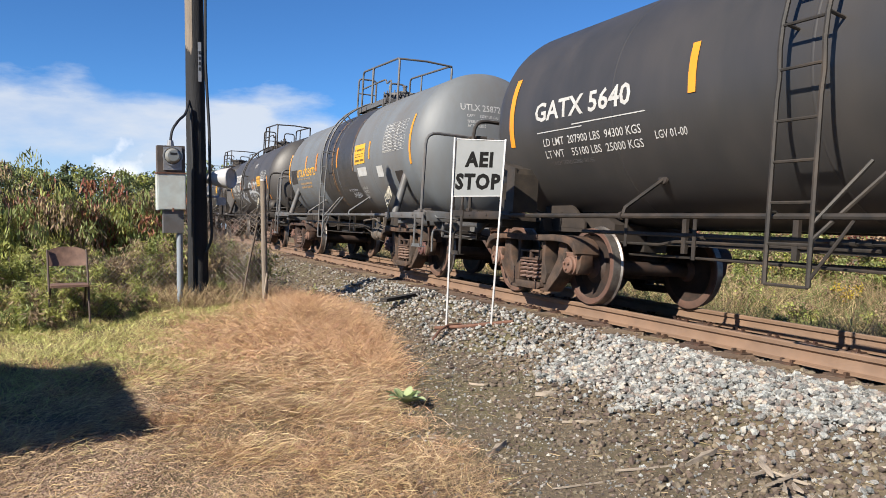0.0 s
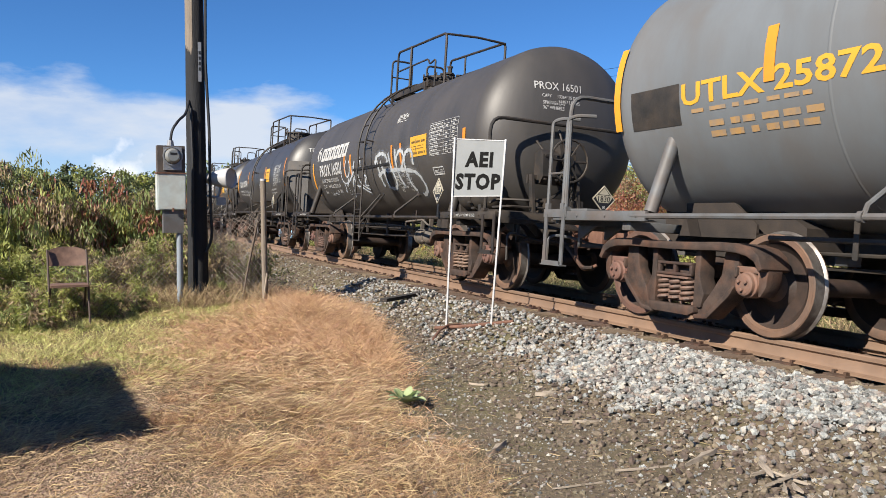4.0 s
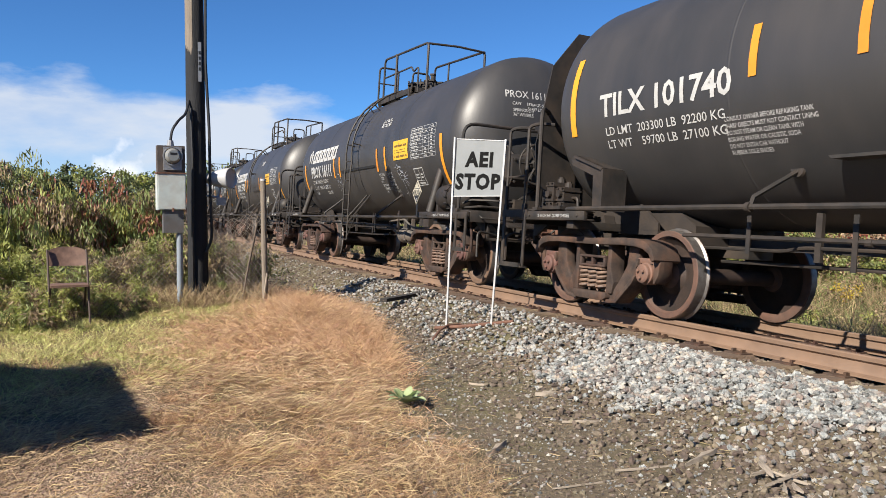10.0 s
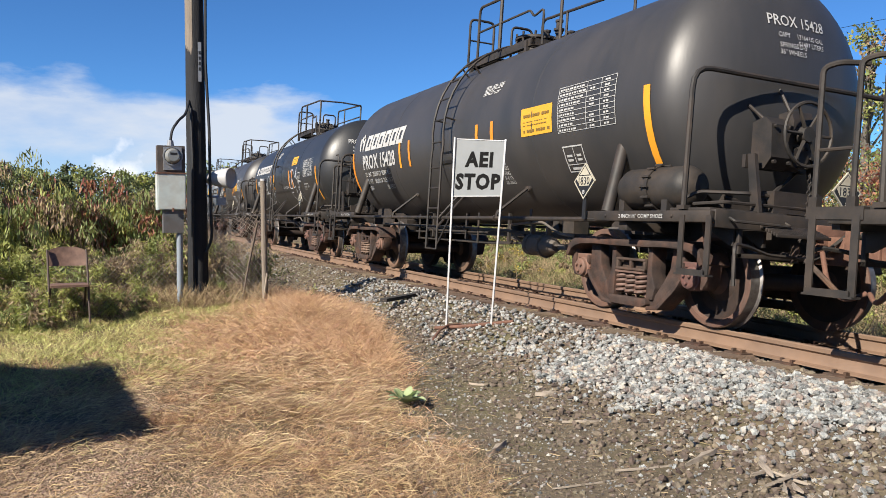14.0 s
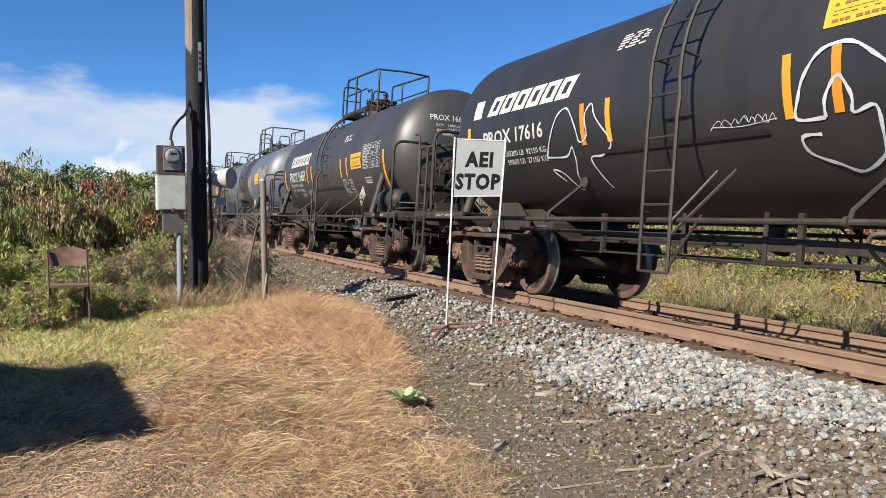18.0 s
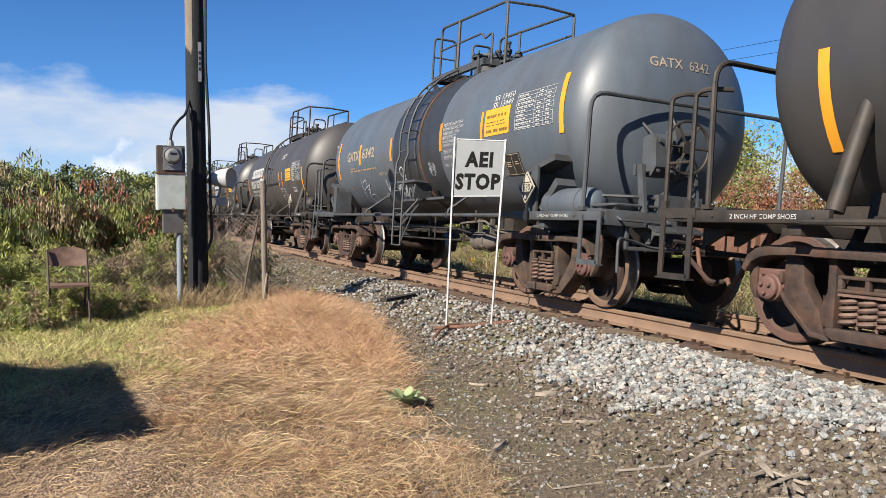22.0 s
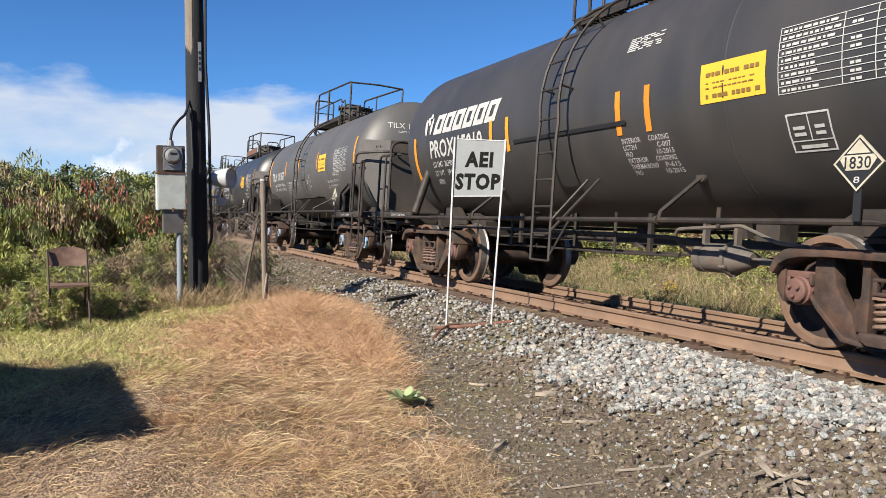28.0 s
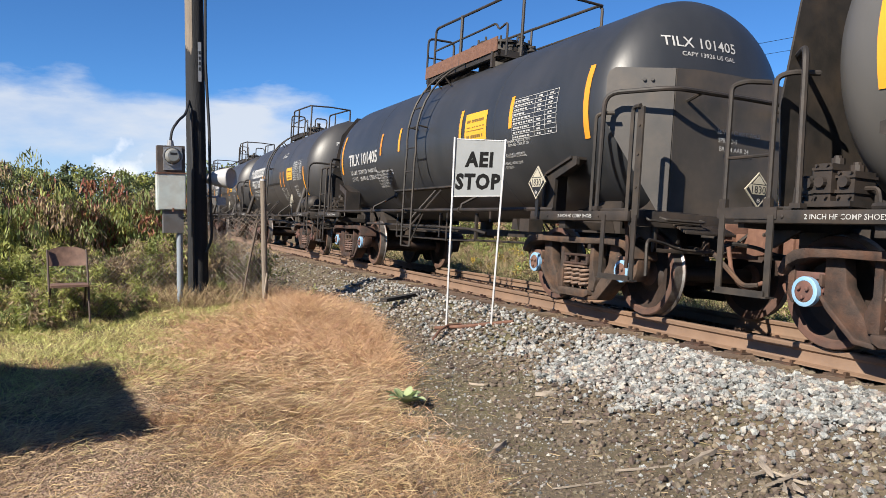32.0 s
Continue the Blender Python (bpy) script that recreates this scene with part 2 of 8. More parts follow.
# ---------------- mesh helpers ----------------
class Shape:
    """Collects vertices and faces for one mesh."""

    def __init__(self):
        self.v, self.f = [], []

    def add(self, verts, faces):
        n = len(self.v)
        self.v.extend(tuple(p) for p in verts)
        self.f.extend(tuple(i + n for i in face) for face in faces)
        return self

    def box(self, x0, x1, y0, y1, z0, z1, m=None):
        vs = [Vector((x, y, z)) for z in (z0, z1) for y in (y0, y1) for x in (x0, x1)]
        if m is not None:
            vs = [m @ p for p in vs]
        return self.add(vs, [(0, 2, 3, 1), (4, 5, 7, 6), (0, 1, 5, 4), (2, 6, 7, 3), (0, 4, 6, 2), (1, 3, 7, 5)])

    def rod(self, a, b, r, n=8, r2=None):
        a, b = Vector(a), Vector(b)
        q = (b - a).to_track_quat("Z", "Y")
        r2 = r if r2 is None else r2
        ring = [Vector((math.cos(6.28318 * i / n), math.sin(6.28318 * i / n), 0)) for i in range(n)]
        vs = [a + q @ (c * r) for c in ring] + [b + q @ (c * r2) for c in ring]
        fs = [(i, (i + 1) % n, n + (i + 1) % n, n + i) for i in range(n)]
        return self.add(vs, fs + [tuple(range(n - 1, -1, -1)), tuple(range(n, 2 * n))])

    def pipe(self, pts, r, n=8, bend=0.0):
        """A round bar along points, with rounded bends of that radius."""
        pts = [Vector(p) for p in pts]
        if bend:
            path = [pts[0]]
            for a, b, c in zip(pts, pts[1:], pts[2:]):
                u, w = (a - b), (c - b)
                d = min(bend, u.length * 0.45, w.length * 0.45)
                p, q = b + u.normalized() * d, b + w.normalized() * d
                path += [p * (1 - k) ** 2 + b * 2 * k * (1 - k) + q * k * k for k in (0, 0.25, 0.5, 0.75, 1)]
            pts = path + [pts[-1]]
        vs, fs = [], []
        up = None
        for i, p in enumerate(pts):
            t = (pts[min(i + 1, len(pts) - 1)] - pts[max(i - 1, 0)]).normalized()
            if up is None:
                up = t.orthogonal().normalized()
            up = (up - t * up.dot(t)).normalized()
            w = t.cross(up)
            vs += [p + up * r * math.cos(6.28318 * k / n) + w * r * math.sin(6.28318 * k / n) for k in range(n)]
        for i in range(len(pts) - 1):
            fs += [(i * n + k, i * n + (k + 1) % n, (i + 1) * n + (k + 1) % n, (i + 1) * n + k) for k in range(n)]
        m = (len(pts) - 1) * n
        return self.add(vs, fs + [tuple(range(n - 1, -1, -1)), tuple(range(m, m + n))])

    def lathe(self, profile, n, place=None, span=(0.0, 6.283185)):
        """profile: (along, radius) pairs turned about the x axis."""
        place = place or Matrix()
        full = span[1] - span[0] > 6.28
        k = n if full else n + 1
        vs = [place @ Vector((a, r * math.cos(span[0] + (span[1] - span[0]) * i / n), r * math.sin(span[0] + (span[1] - span[0]) * i / n)))
              for a, r in profile for i in range(k)]
        fs = []
        for j in range(len(profile) - 1):
            for i in range(n):
                i2 = (i + 1) % k
                fs.append((j * k + i, (j + 1) * k + i, (j + 1) * k + i2, j * k + i2))
        return self.add(vs, fs)

    def slab(self, outline, y0, y1, m=None):
        """A plate: an outline in x, z, from y0 to y1."""
        n = len(outline)
        vs = [Vector((x, y, z)) for y in (y0, y1) for x, z in outline]
        if m is not None:
            vs = [m @ p for p in vs]
        return self.add(vs, [tuple(range(n)), tuple(range(2 * n - 1, n - 1, -1))] + [(i, n + i, n + (i + 1) % n, (i + 1) % n) for i in range(n)])

    def mesh(self, name, mat, angle=35, bevel=0.0):
        me = bpy.data.meshes.new(name)
        me.from_pydata(self.v, [], self.f)
        if bevel:
            bm = bmesh.new()
            bm.from_mesh(me)
            edges = [e for e in bm.edges if len(e.link_faces) == 2 and e.calc_face_angle(0) > 0.5]
            bmesh.ops.bevel(bm, geom=edges, offset=bevel, segments=2, profile=0.5, affect="EDGES", clamp_overlap=True)
            bm.to_mesh(me)
            bm.free()
        me.materials.append(mat)
        me.shade_smooth()
        me.set_sharp_from_angle(angle=radians(angle))
        return me


def part(name, shape, mat, parent=None, label="", at=None, angle=35):
    me = shape if isinstance(shape, bpy.types.Mesh) else shape.mesh(name, mat, angle)
    ob = new(name, me)
    if parent is not None:
        ob.parent = parent
    if at is not None:
        ob.matrix_basis = at
    if label:
        ob["label"] = label
    return ob


def thing(name, label, category, at=None, group="", kind=""):
    ob = new(name)
    ob.empty_display_size = 0.2
    if at is not None:
        ob.matrix_basis = at
    return tagged(ob, label, category, group, kind)


def bulk(name, verts, faces, mat, smooth=False):
    """One mesh from arrays: verts (n, 3), faces (m, k)."""
    verts, faces = np.asarray(verts, np.float32), np.asarray(faces, np.int32)
    me = bpy.data.meshes.new(name)
    k = faces.shape[1]
    me.vertices.add(len(verts))
    me.vertices.foreach_set("co", verts.ravel())
    me.loops.add(faces.size)
    me.loops.foreach_set("vertex_index", faces.ravel())
    me.polygons.add(len(faces))
    me.polygons.foreach_set("loop_start", np.arange(0, faces.size, k, dtype=np.int32))
    me.polygons.foreach_set("use_smooth", np.full(len(faces), smooth, bool))
    me.update(calc_edges=True)
    me.materials.append(mat)
    return me


GLYPHS = {}


def glyphs(body, bold=False):
    """Vertices (x, y) and faces of a line of the built-in font, set to height 1 for capitals; and its width."""
    key = (body, bold)
    if key not in GLYPHS:
        cu = bpy.data.curves.new("line", "FONT")
        cu.body, cu.resolution_u = body, 2
        cu.offset = bold * 0.022 if bold else 0.006
        cu.space_character = 1.14 if bold > 1 else 1.0
        ob = new("line", cu)
        dg = bpy.context.evaluated_depsgraph_get()
        me = bpy.data.meshes.new_from_object(ob.evaluated_get(dg))
        bm = bmesh.new()
        bm.from_mesh(me)
        if bold:
            for k in range(1, 6):
                bmesh.ops.bisect_plane(bm, geom=bm.verts[:] + bm.edges[:] + bm.faces[:], plane_co=(0, 0.73 * k / 6, 0), plane_no=(0, 1, 0))
        bm.verts.index_update()
        vs = np.array([v.co[:2] for v in bm.verts])
        fs = [tuple(v.index for v in q.verts) for q in bm.faces]
        bm.free()
        bpy.data.objects.remove(ob)
        bpy.data.meshes.remove(me)
        vs = vs / 0.73
        vs[:, 0] -= vs[:, 0].min()
        GLYPHS[key] = (vs, fs, vs[:, 0].max())
    return GLYPHS[key]
# ---------------- plan of the line ----------------
TRACK_Y, BEND, CANT = 6.1414, 0.0011, 3.665


def track_y(x):
    return TRACK_Y + 0.5 * BEND * x * x


def on_track(x):
    """The pose of the middle of the track at x, leaning with the cant."""
    return pose(x, track_y(x), 0, -CANT, 0, math.degrees(BEND * x))


def ground_z(x, y):
    """Height of the ground, for numbers or arrays."""
    d = y - track_y(x)
    bed = -0.225 - np.clip(d, -1.5, 1.5) * 0.064
    near = np.clip((-1.45 - d) / 1.15, 0, 1)
    far = np.clip((d - 1.45) / 1.6, 0, 1)
    low = -0.36 + 0.11 * np.clip((-x - 8.5) / 3.0, 0, 1) * np.clip((4.2 - y) / 1.5, 0, 1)
    lumps = 0.02 * np.sin(x * 1.9 + y * 0.7) * np.sin(y * 2.3 - x * 0.4) + 0.012 * np.sin(x * 5.1 + 1.3) * np.sin(y * 4.3 + 0.4)
    z = bed + (low - bed) * near * near * (3 - 2 * near) + (-1.2 - bed) * far * far * (3 - 2 * far)
    lawn = np.clip((2.1 - 0.25 * (x + 5.6) - y) / 0.5, 0, 1) * np.clip((-3.2 - x) / 0.8, 0, 1) * np.clip((x + 13) / 1.5, 0, 1)
    tufts = 0.06 * np.clip(np.sin(x * 2.7 + 1.5 * np.sin(y * 2.2)) * np.sin(y * 3.3 + x), 0, 1) + 0.14 * np.exp(-((x + 9.2) / 1.1) ** 2 - ((y - 2.3) / 0.5) ** 2)
    return z + lumps * np.clip(np.abs(d) - 1.4, 0, 1) + tufts * lawn


def build_ground():
    def steps(lo, hi, fine_lo, fine_hi, fine):
        inner = list(np.arange(fine_lo, fine_hi + fine / 2, fine))
        out, d, p = [], fine, fine_hi
        while p < hi:
            d *= 1.35
            p += d
            out.append(min(p, hi))
        left, d, p = [], fine, fine_lo
        while p > lo:
            d *= 1.35
            p -= d
            left.append(max(p, lo))
        return np.array(left[::-1] + inner + out)

    xs = steps(-1500, 900, -30, 6, 0.16)
    ys = steps(-900, 1500, -6, 14, 0.12)
    X, Y = np.meshgrid(xs, ys)
    track_near = np.where(X < -140, -140, X)
    Z = ground_z(np.clip(track_near, -140, 60), Y - (track_y(X) - track_y(np.clip(X, -140, 60))))
    away = np.hypot(X, Y)
    Z = Z + 0.02 * np.clip(away - 90, 0, 500)
    nx, ny = len(xs), len(ys)
    idx = np.arange(nx * ny).reshape(ny, nx)
    faces = np.stack([idx[:-1, :-1], idx[:-1, 1:], idx[1:, 1:], idx[1:, :-1]], -1).reshape(-1, 4)
    me = bulk("ground", np.stack([X, Y, Z], -1).reshape(-1, 3), faces, DIRT, smooth=True)
    me.materials.append(FIELD)
    cx, cy = (X[:-1, :-1] + X[1:, 1:]) / 2, (Y[:-1, :-1] + Y[1:, 1:]) / 2
    lawn = ((cy < np.minimum(2.3 - (cx + 5.6) * 0.25, track_y(cx) - 2.9)) & (cx < -3.5)) | (cy - track_y(cx) > 2.6) | (cx < -16) & (np.abs(cy - track_y(cx)) > 3)
    me.polygons.foreach_set("material_index", lawn.astype(np.int32).ravel())
    tagged(new("ground", me), "bare gravelly dirt and thin grass beside a railway", "ground", kind="structure")


DIRT = material("gravelly_dirt", (0.144, 0.11, 0.068), 0.95, color2=(0.065, 0.049, 0.032), scale=14, detail=10, bump=1.0, bump_scale=45,
                color3=(0.091, 0.087, 0.03), scale3=1.1, amount3=0.75)
FIELD = material("thatch_and_soil", (0.16, 0.106, 0.061), 0.95, color2=(0.065, 0.046, 0.027), scale=11, detail=10, bump=1.0, bump_scale=40,
                 color3=(0.129, 0.122, 0.046), scale3=0.6, amount3=0.5)
build_ground()


# ---------------- track ----------------
def build_rails():
    prof = [(-0.07, -0.172), (0.07, -0.172), (0.07, -0.16), (0.02, -0.145), (0.009, -0.125), (0.009, -0.06), (0.034, -0.042), (0.037, -0.01),
            (0.028, 0), (-0.028, 0), (-0.037, -0.01), (-0.034, -0.042), (-0.009, -0.06), (-0.009, -0.125), (-0.02, -0.145), (-0.07, -0.16)]
    xs = [14 - 1.5 * i for i in range(20)] + [-16 - 4 * i for i in range(40)]
    for side in (-1, 1):
        sh = Shape()
        k = len(prof)
        vs, fs = [], []
        for x in xs:
            m = on_track(x)
            vs += [m @ Vector((0, side * 0.754 + a, b)) for a, b in prof]
        for i in range(len(xs) - 1):
            fs += [(i * k + j, i * k + (j + 1) % k, (i + 1) * k + (j + 1) % k, (i + 1) * k + j) for j in range(k)]
        sh.add(vs, fs + [tuple(range(k)), tuple(range(len(vs) - 1, len(vs) - k - 1, -1))])
        me = sh.mesh("rail", RAIL, 30)
        me.materials.append(TREAD)
        for q in me.polygons:
            if q.normal.z > 0.9 and len(q.vertices) == 4 and (q.index % k) == 8:
                q.material_index = 1
        tagged(new("rail", me), "brown weathered steel rail with a worn shiny head", "rail", "rails of the track", "structure")


def build_ties():
    rng = random.Random(4)
    sh = Shape()
    n = 5
    outline = [(-0.115, -0.0), (-0.105, 0.012), (0.105, 0.012), (0.115, 0.0), (0.115, -0.16), (-0.115, -0.16)]
    vs, fs = [], []
    for j in range(n):
        y = -1.3 + 2.6 * j / (n - 1)
        vs += [(a + rng.uniform(-0.008, 0.008), y, b + rng.uniform(-0.006, 0.006)) for a, b in outline]
    k = len(outline)
    for j in range(n - 1):
        fs += [(j * k + i, (j + 1) * k + i, (j + 1) * k + (i + 1) % k, j * k + (i + 1) % k) for i in range(k)]
    sh.add(vs, fs + [tuple(range(k)), tuple(range(n * k - 1, (n - 1) * k - 1, -1))])
    tie_mesh = sh.mesh("tie", TIE)
    plate = Shape()
    plate.box(-0.1, 0.1, -0.17, 0.17, 0.0, 0.016)
    for sx, sy in ((-0.06, -0.095), (0.06, 0.095), (0.06, -0.11), (-0.06, 0.11)):
        plate.box(sx - 0.012, sx + 0.012, sy - 0.02, sy + 0.02, 0.016, 0.042)
    plate_mesh = plate.mesh("tie_plate", TRUCK)
    anchor = Shape()
    anchor.box(-0.022, 0.022, -0.085, -0.06, -0.05, 0.02)
    anchor.box(-0.022, 0.022, -0.085, 0.085, -0.062, -0.045)
    anchor_mesh = anchor.mesh("rail_anchor", TRUCK)
    ties = thing("track_ties", "old weathered wooden ties set in the ballast", "railway ties", kind="structure")
    x = 5.0
    while x > -95:
        m = on_track(x)
        wob = pose(rng.uniform(-0.03, 0.03), rng.uniform(-0.05, 0.05), rng.uniform(-0.012, 0.004) - 0.19, 0, 0, rng.uniform(-1.5, 1.5))
        tie = part("tie", tie_mesh, TIE, ties, at=m @ wob)
        if x > -24:
            for side in (-1, 1):
                part("tie_plate", plate_mesh, TRUCK, tie, at=pose(0, side * 0.754, 0.012))
                if rng.random() < 0.4:
                    part("rail_anchor", anchor_mesh, TRUCK, tie, at=pose(0.14, side * 0.754, 0.03))
        x -= 0.51


# ---------------- tank cars ----------------
R, ZC = 1.33, 2.29
BUILT = {}


def size_tank(radius, axis):
    """Shell radius and height of its axis for the cars built next."""
    global R, ZC
    R, ZC = radius, axis


def cached(key, make, mat, angle=35, bevel=0.0):
    if (key, mat.name) not in BUILT:
        BUILT[(key, mat.name)] = make().mesh(key, mat, angle, bevel)
    return BUILT[(key, mat.name)]


def tank_shape(knuckle=4.85, depth=0.62):
    sh = Shape()
    prof = [(-knuckle - depth, 0.0005)]
    for i in range(1, 12):
        a = math.pi / 2 * i / 12
        prof.append((-knuckle - depth * math.cos(a) , R * math.sin(a)))
    prof.append((-knuckle, R))
    prof.append((-knuckle + 0.04, R))
    for seam in (-2.45, 0.05, 2.55):
        prof += [(seam - 0.06, R), (seam - 0.017, R), (seam - 0.016, R), (seam - 0.008, R + 0.004), (seam + 0.008, R + 0.004), (seam + 0.016, R), (seam + 0.017, R), (seam + 0.06, R)]
    prof += [(-a, r) for a, r in reversed(prof[:14])]
    return sh.lathe(prof, 72, Matrix.Translation((0, 0, ZC)))


def saddle_shape():
    sh = Shape()
    sh.slab([(-0.75, 0.72), (-0.75, 1.25), (-0.55, 1.5), (0.15, 1.5), (1.05, 0.97), (1.05, 0.78), (0.5, 0.66)], -0.62, 0.62)
    for s in (-1, 1):
        sh.slab([(-0.3, 0.92), (-0.3, 1.42), (0.0, 1.42), (0.3, 1.22), (0.62, 0.99), (0.62, 0.9)], s * 0.72, s * 0.75)
        sh.slab([(-0.22, 0.86), (-0.14, 1.06), (-0.06, 0.86)], s * 0.76, s * 0.9)
    sh.slab([(-0.3, 0.86), (-0.3, 0.92), (0.62, 0.91), (0.62, 0.86)], -0.75, 0.75)
    return sh


def end_frame_shape(inner=4.0):
    """Side channels, end beam and draft sill at the leading end; x counts from the middle of the car."""
    sh = Shape()
    for s in (-1, 1):
        sh.box(inner, 5.88, s * 1.40, s * 1.45, 0.97, 1.07)
        sh.box(inner, 5.88, s * 1.30, s * 1.40, 0.97, 0.985)
        sh.box(inner, 5.88, s * 1.30, s * 1.40, 1.055, 1.07)
        sh.slab([(4.55, 0.88), (4.55, 0.97), (4.68, 0.97), (4.68, 0.88)], s * 0.17, s * 1.39)
        for x in (4.4, 4.9, 5.4):
            sh.rod((x, s * 1.452, 1.02), (x, s * 1.462, 1.02), 0.016, 6)
    sh.box(5.82, 5.89, -1.395, 1.395, 0.93, 1.085)
    sh.box(5.3, 5.818, -1.395, -0.5, 1.07, 1.1)
    sh.box(5.3, 5.818, 0.5, 1.395, 1.07, 1.1)
    # angle brackets and diagonal under the deck
    for y in (-1.1, -0.75, 0.75, 1.1):
        sh.slab([(5.5, 0.93), (5.82, 0.93), (5.82, 0.78), (5.78, 0.78)], y - 0.02, y + 0.02)
    sh.box(5.83, 5.87, -1.1, -0.3, 0.68, 0.72)
    sh.box(5.83, 5.87, -1.1, -1.06, 0.68, 0.93)
    sh.box(3.2, 5.9, -0.17, 0.17, 0.66, 0.99)
    for i in range(7):
        sh.box(5.9 + 0.03 * i, 5.915 + 0.03 * i, -0.9, -0.25, 0.95 - 0.012 * i, 0.98 - 0.012 * i)
    return sh


def coupler_shape():
    sh = Shape()
    sh.box(5.9, 6.18, -0.09, 0.09, 0.78, 0.92)
    sh.slab([(6.15, 0.72), (6.15, 0.98), (6.25, 1.0), (6.42, 0.98), (6.42, 0.72), (6.25, 0.7)], -0.16, 0.05)
    sh.slab([(6.24, 0.74), (6.24, 0.96), (6.46, 0.96), (6.46, 0.74)], 0.05, 0.17)
    sh.slab([(6.38, 0.72), (6.38, 0.98), (6.5, 0.98), (6.5, 0.72)], -0.19, -0.09)
    sh.box(5.86, 5.93, -0.24, 0.24, 0.66, 1.02)
    sh.pipe([(6.05, -0.3, 0.78), (6.15, -0.33, 0.5), (6.3, -0.3, 0.36), (6.44, -0.2, 0.45)], 0.025, 7, 0.1)
    return sh


def step_shape(x0=5.55, x1=5.88, low=0.52):
    """Flat-bar stirrup under the corner of the platform."""
    sh = Shape()
    for x in (x0, x1):
        sh.box(x - 0.03, x + 0.03, -1.465, -1.45, low, 1.03)
    sh.box(x0 - 0.03, x1 + 0.03, -1.49, -1.4, low - 0.015, low)
    sh.box(x0, x1, -1.49, -1.478, low, low + 0.04)
    return sh


def grab_bar_shape(x0, x1):
    """Upright grab bars over the corner step, with a tie at the top."""
    sh = Shape()
    sh.box(x0 - 0.05, x1 + 0.06, -1.46, -1.38, 1.0, 1.09)
    for x in (x0 + 0.06, x1 + 0.02):
        sh.pipe([(x, -1.43, 1.09), (x, -1.43, 2.1), (x - 0.1, -1.38, 2.13), (x - 0.2, -1.2, 2.13)], 0.022, 7, 0.05)
        sh.box(x - 0.035, x + 0.035, -1.45, -1.41, 1.09, 1.16)
    sh.pipe([(x0 + 0.06, -1.43, 1.5), (x1 + 0.02, -1.43, 1.5)], 0.014, 6)
    return sh


def lever_shape():
    sh = Shape()
    sh.pipe([(6.1, -1.36, 0.45), (6.09, -1.36, 0.76), (6.04, -1.3, 0.8), (5.98, -1.1, 0.78), (5.96, -0.85, 0.72), (5.98, -0.3, 0.7), (6.1, 0, 0.98)], 0.017, 6, 0.06)
    sh.pipe([(5.9, -1.25, 1.02), (5.96, -1.25, 0.99), (5.96, -0.6, 0.98), (5.9, -0.6, 1.01)], 0.013, 6, 0.04)
    return sh


def hoop_shape(high=2.36, wide=1.41, x=5.5):
    sh = Shape()
    if high > 2.4:
        # bent round the boxed end
        sh.pipe([(5.3, -wide, 1.09), (5.32, -wide, 2.3), (5.85, -0.95, 2.34), (5.88, 0.0, 2.34), (5.85, 0.95, 2.34), (5.32, wide, 2.3), (5.3, wide, 1.09)], 0.026, 8, 0.15)
        for s in (-1, 1):
            sh.box(5.25, 5.35, s * wide - 0.035, s * wide + 0.035, 1.082, 1.12)
            sh.rod((5.86, s * 0.6, 2.34), (5.64, s * 0.6, 2.28), 0.02, 6)
        return sh
    sh.pipe([(x, -wide, 1.09), (x + 0.02, -wide, high), (x + 0.06, wide, high), (x, wide, 1.09)], 0.026, 8, 0.2)
    for s in (-1, 1):
        sh.box(x - 0.05, x + 0.05, s * wide - 0.035, s * wide + 0.035, 1.082, 1.12)
    return sh


def strut_shape():
    sh = Shape()
    sh.rod((4.3, -1.36, 1.06), (4.24, -1.14, 1.88), 0.067, 14)
    return sh


def bracket_shape():
    """Folded plates from the side sill up to the shell, with an open middle."""
    sh = Shape()
    sh.box(4.28, 4.48, -1.4, -1.37, 1.07, 1.62)
    sh.slab([(4.28, 1.55), (4.3, 1.62), (4.8, 1.74), (4.82, 1.67)], -1.38, -1.08)
    sh.slab([(4.48, 1.12), (4.56, 1.07), (4.88, 1.38), (4.82, 1.46)], -1.36, -1.1)
    sh.box(4.28, 4.31, -1.37, -1.05, 1.07, 1.55)
    return sh


def arm_bracket_shape():
    """Short foot and slanting arm up to the shell."""
    sh = Shape()
    sh.slab([(4.12, 1.08), (4.3, 1.08), (4.32, 1.46), (4.74, 1.6), (4.74, 1.68), (4.66, 1.7), (4.12, 1.53)], -1.33, -1.29)
    sh.slab([(4.12, 1.5), (4.66, 1.67), (4.66, 1.7), (4.12, 1.53)], -1.36, -1.05)
    sh.box(4.1, 4.14, -1.36, -1.05, 1.08, 1.52)
    return sh


def side_bar_shape(z=1.02):
    sh = Shape()
    sh.pipe([(-4.7, -1.38, z), (-4.5, -1.43, z), (4.2, -1.43, z), (4.4, -1.38, z)], 0.026, 8, 0.05)
    return sh


def brace_shape(x, z=1.02):
    """Flat bar from a collar on the side rail up to a pad on the shell."""
    sh = Shape()
    sh.pipe([(x - 0.2, -1.43, z), (x - 0.18, -1.42, z + 0.08), (x - 0.13, -1.0, 1.42)], 0.021, 7)
    sh.rod((x - 0.23, -1.43, z), (x - 0.19, -1.43, z), 0.042, 12)
    sh.lathe([(0, 0.075), (0.02, 0.065), (0.02, 0.001)], 12, Matrix.Translation((x - 0.13, -1.0, 1.43)) @ pose(0, 0, 0, 28, 0, -90))
    return sh


